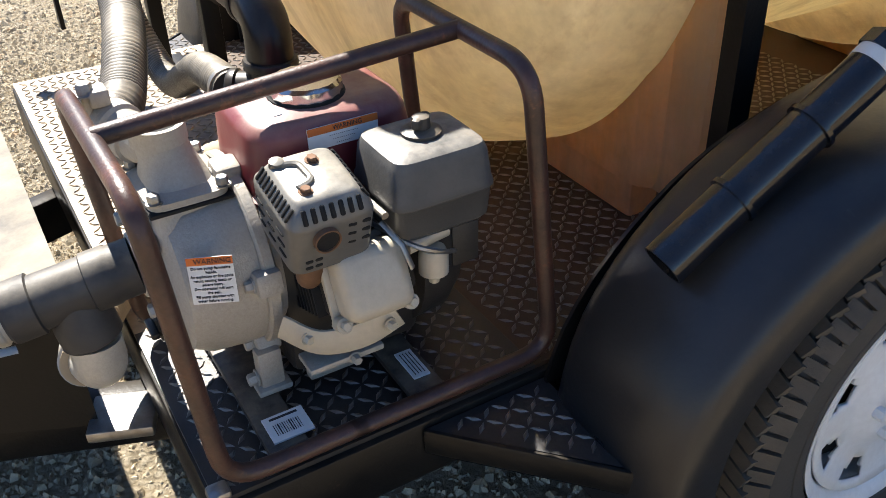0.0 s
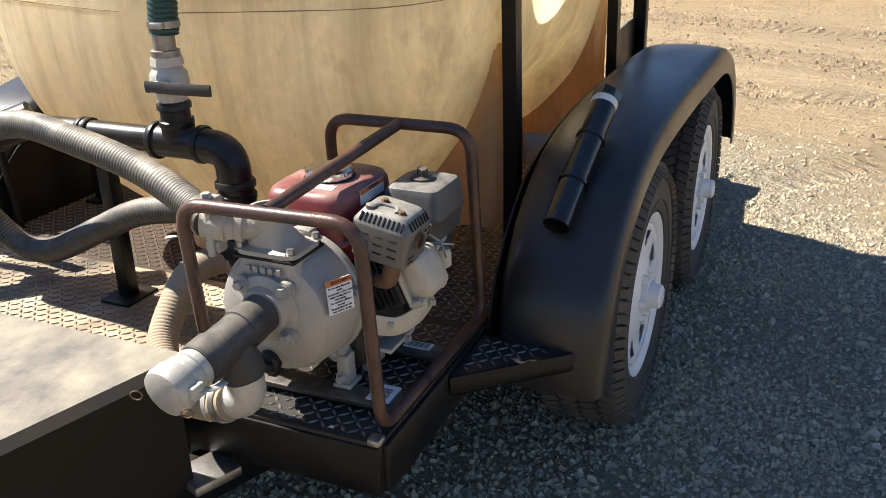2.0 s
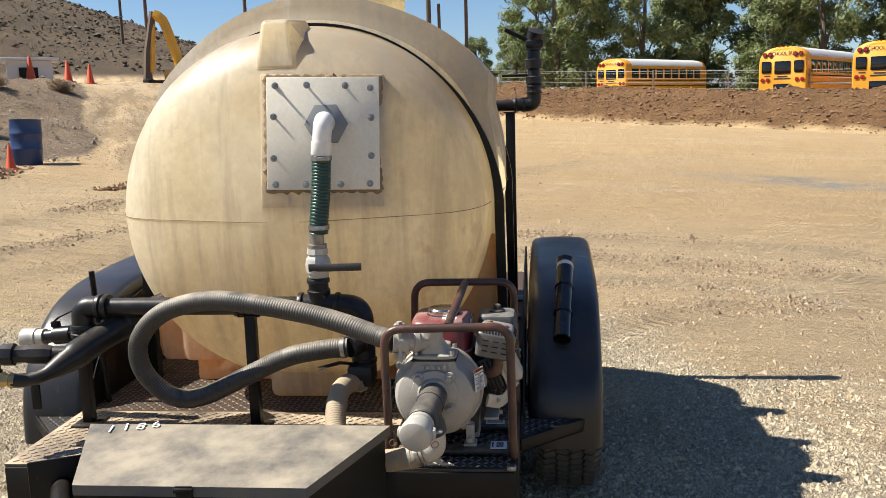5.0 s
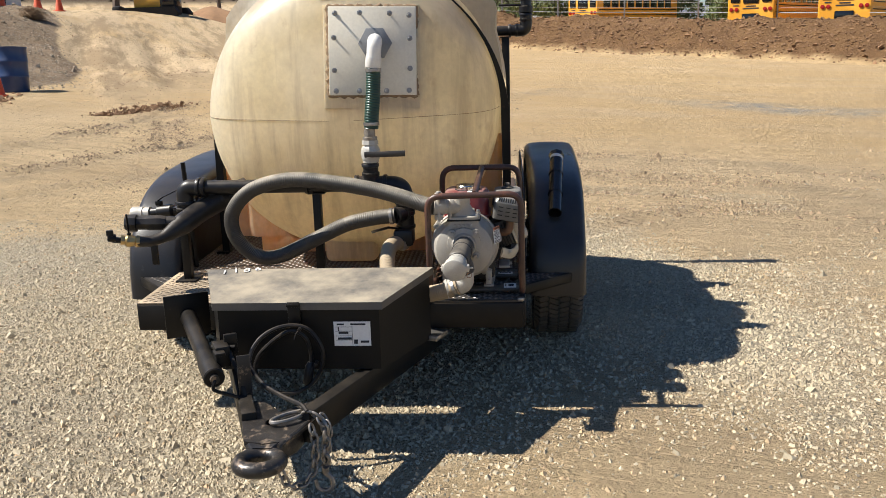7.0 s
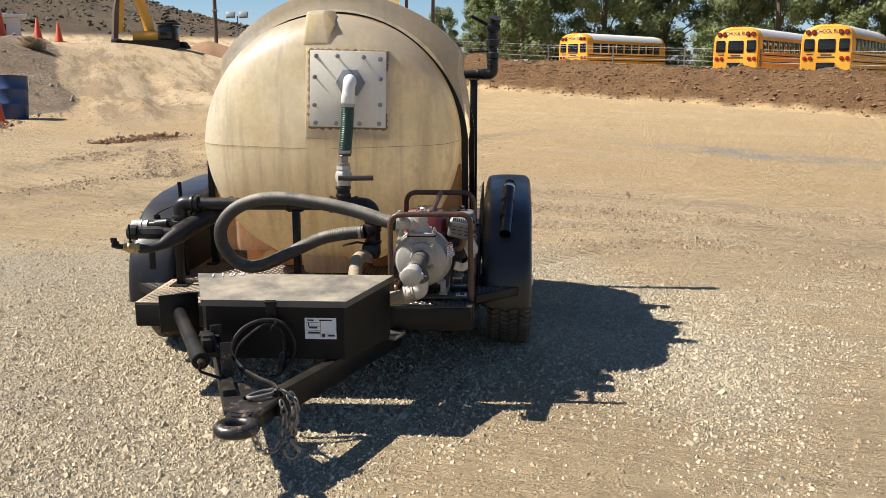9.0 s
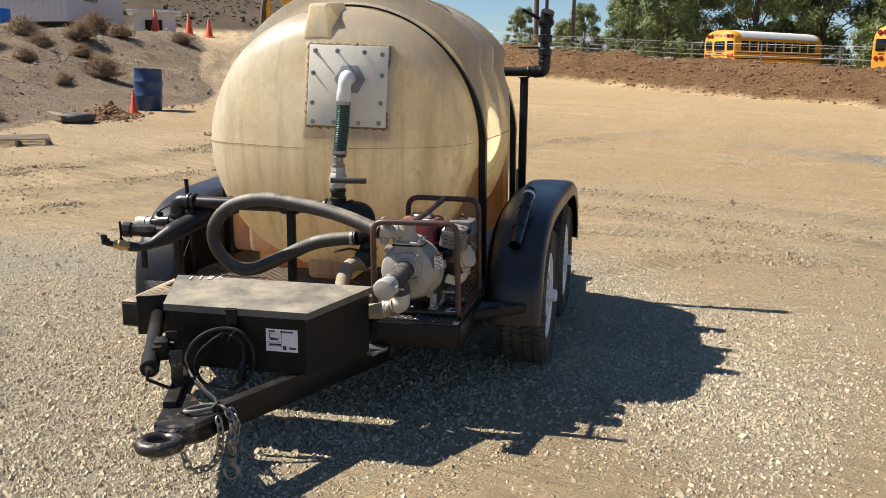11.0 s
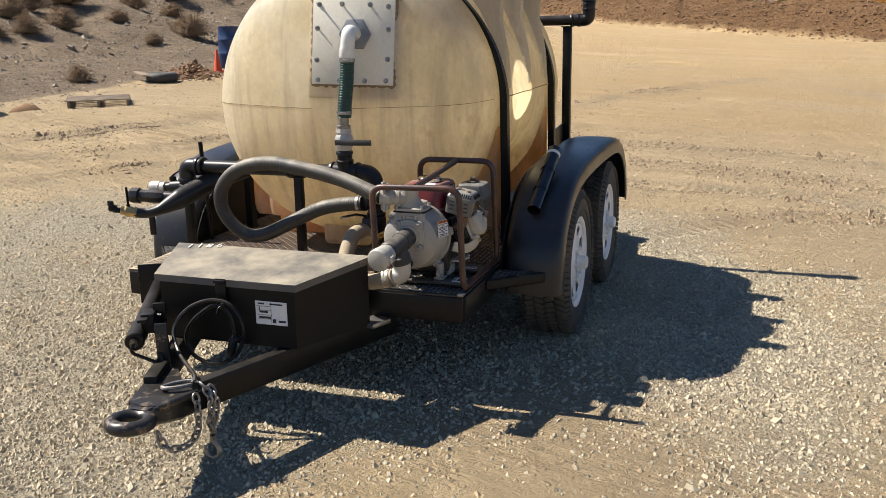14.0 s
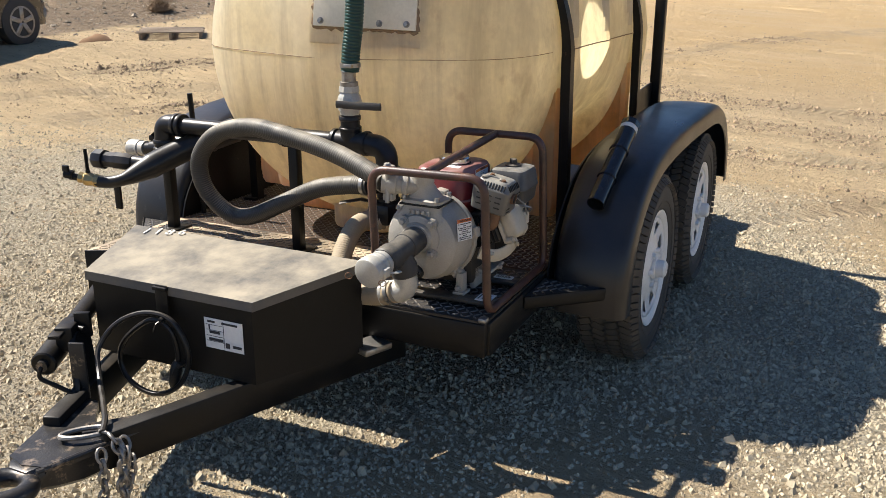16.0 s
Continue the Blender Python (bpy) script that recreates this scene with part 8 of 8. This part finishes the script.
gravel_field(470000, (-2.9, 3.7, -3.5, 3.3), near_share, 0.0060, 31, "gravel", ROCK, "crushed grey gravel lying round the trailer", 0.3, 2)
gravel_field(4000, (-2.9, 3.7, -3.5, 3.6), lambda x, y: 0.05 + 0.95 * near_share(x, y), 0.0095, 32, "gravel", ROCK, "coarser stones among the gravel", 0.3, 2)
gravel_field(200000, (-4.5, 8.0, -6.0, 7.0), lambda x, y: 0.9 * gravel_share(x, y) * (1 - near_fade(x, y)), 0.0078, 33, "gravel", ROCK, "crushed grey gravel at the yard's edge")
def rut_edge(x, y):
    """Where wheels have thrown up crumbs beside their tracks, in broken runs."""
    a, _ = rut_place(x, y)
    runs = step01(-0.05, 0.25, fbm(x * 1.3, y * 1.3, 61) + 0.12)
    return (0.9 * np.exp(-((a - 0.16) / 0.09) ** 2) + 0.35 * np.exp(-(a / 0.5) ** 2)) * runs


gravel_field(95000, (-3.0, 14, -10, 10), lambda x, y: 0.16 + 0.25 * (1 - step01(3.5, 6.0, np.hypot(x - 0.5, y + 1.0))) + 0.6 * step01(0.05, 0.4, fbm(x * 0.8, y * 0.8, 63)) * step01(2.0, 4.0, np.hypot(x - 1, y)), 0.0085, 35, "pebbles", DIRT_CLOD, "scattered dirt clods and pebbles on the bare yard")
gravel_field(120000, (2.0, 15, -7, 9), rut_edge, 0.0145, 36, "pebbles", CRUMB, "dry soil crumbs thrown up along the wheel tracks")
gravel_field(26000, (8, 40, -18, 10), lambda x, y: np.where(berm_distance(x, y) > 3.2, 0.25, 0.0), 0.013, 37, "pebbles", DIRT_CLOD, "scattered clods on the graded dirt")
gravel_field(34000, (8, 40, 9.0, 26), lambda x, y: step01(9.0, 11.0, y) * (1 - ramp_share(x, y)), 0.021, 39, "bank_stones", BANK_ROCK, "loose stones on the rough bank", 0.2)
gravel_field(700, (8, 36, 10, 22), lambda x, y: (1 - ramp_share(x, y)), 0.06, 40, "bank_stones", BANK_ROCK, "larger stones on the rough bank", 0.3)
gravel_field(170000, (18, 66, -32, 24), lambda x, y: np.where(berm_distance(x, y) < 2.8 + 0.25 * fbm(x * 1.5, y * 1.5, 19), 0.72, 0.0), 0.055, 41, "berm_clods", CLOD, "loose brown clods over the dirt berm", 0.4)
gravel_field(38000, (52, 150, 16, 120), lambda x, y: 0.6 * step01(4.5, 5.4, ground_height(x, y)), 0.16, 43, "hill_scrub", SAGE, "low dry scrub covering the far hillside", 0.6)

r_ = np.random.RandomState(71)
u_ = r_.uniform(0, 1, 900)
wx, wy = 11.7 + 1.9 * u_ + r_.normal(0, 0.10, 900), 6.25 - 0.68 * u_ + r_.normal(0, 0.14, 900)
ws = 0.017 * np.exp(r_.normal(0, 0.4, 900))
scatter("dirt_windrow", np.stack([wx, wy, ground_height(wx, wy) + ws * r_.uniform(0, 2.0, 900)], -1), ws, CLOD, "low windrow of dark soil clods at the ramp's foot", "dirt clods", 0.8, 72)

gravel_field(16000, (10, 34, 5.5, 20), lambda x, y: 0.5 * ramp_share(x, y) * step01(6, 8.5, y), 0.015, 45, "ramp_clods", CLOD, "dark clods scattered over the haul ramp", 0.3)

px_, py_ = r_.normal(0, 0.55, 1500), r_.normal(0, 0.28, 1500)
ps = 0.03 * np.exp(r_.normal(0, 0.5, 1500))
hx_, hy_ = 14.3 + 0.85 * px_ - 0.5 * py_, 10.1 + 0.5 * px_ + 0.85 * py_
scatter("spoil_pile", np.stack([hx_, hy_, ground_height(hx_, hy_) + 0.28 * np.exp(-(px_ / 0.7) ** 2 - (py_ / 0.35) ** 2) * r_.uniform(0, 1, 1500)], -1), ps, CLOD, "small pile of reddish-brown soil clods by the bank", "dirt pile", 0.8, 73)

# far mountain ridge
g = Geo()
rs_ = []
for k in range(60):
    y = -420 + 1500 * k / 59
    h = 40 + 16 * math.sin(k * 0.5) + 8 * math.sin(k * 1.3 + 1) - 0.0 * k
    rs_.append([(1000, y, -10), (1040, y, h), (1200, y, h * 0.8), (1250, y, -10)])
g.rings(rs_)
single("mountain_ridge", g, MOUNTAIN, "hazy blue-grey mountain ridge on the horizon", "mountains", kind="structure", smooth=60)

car.matrix_basis = pose(3.12, 10.18, ground_at(6.0, 10.2), 0, 0, 3)
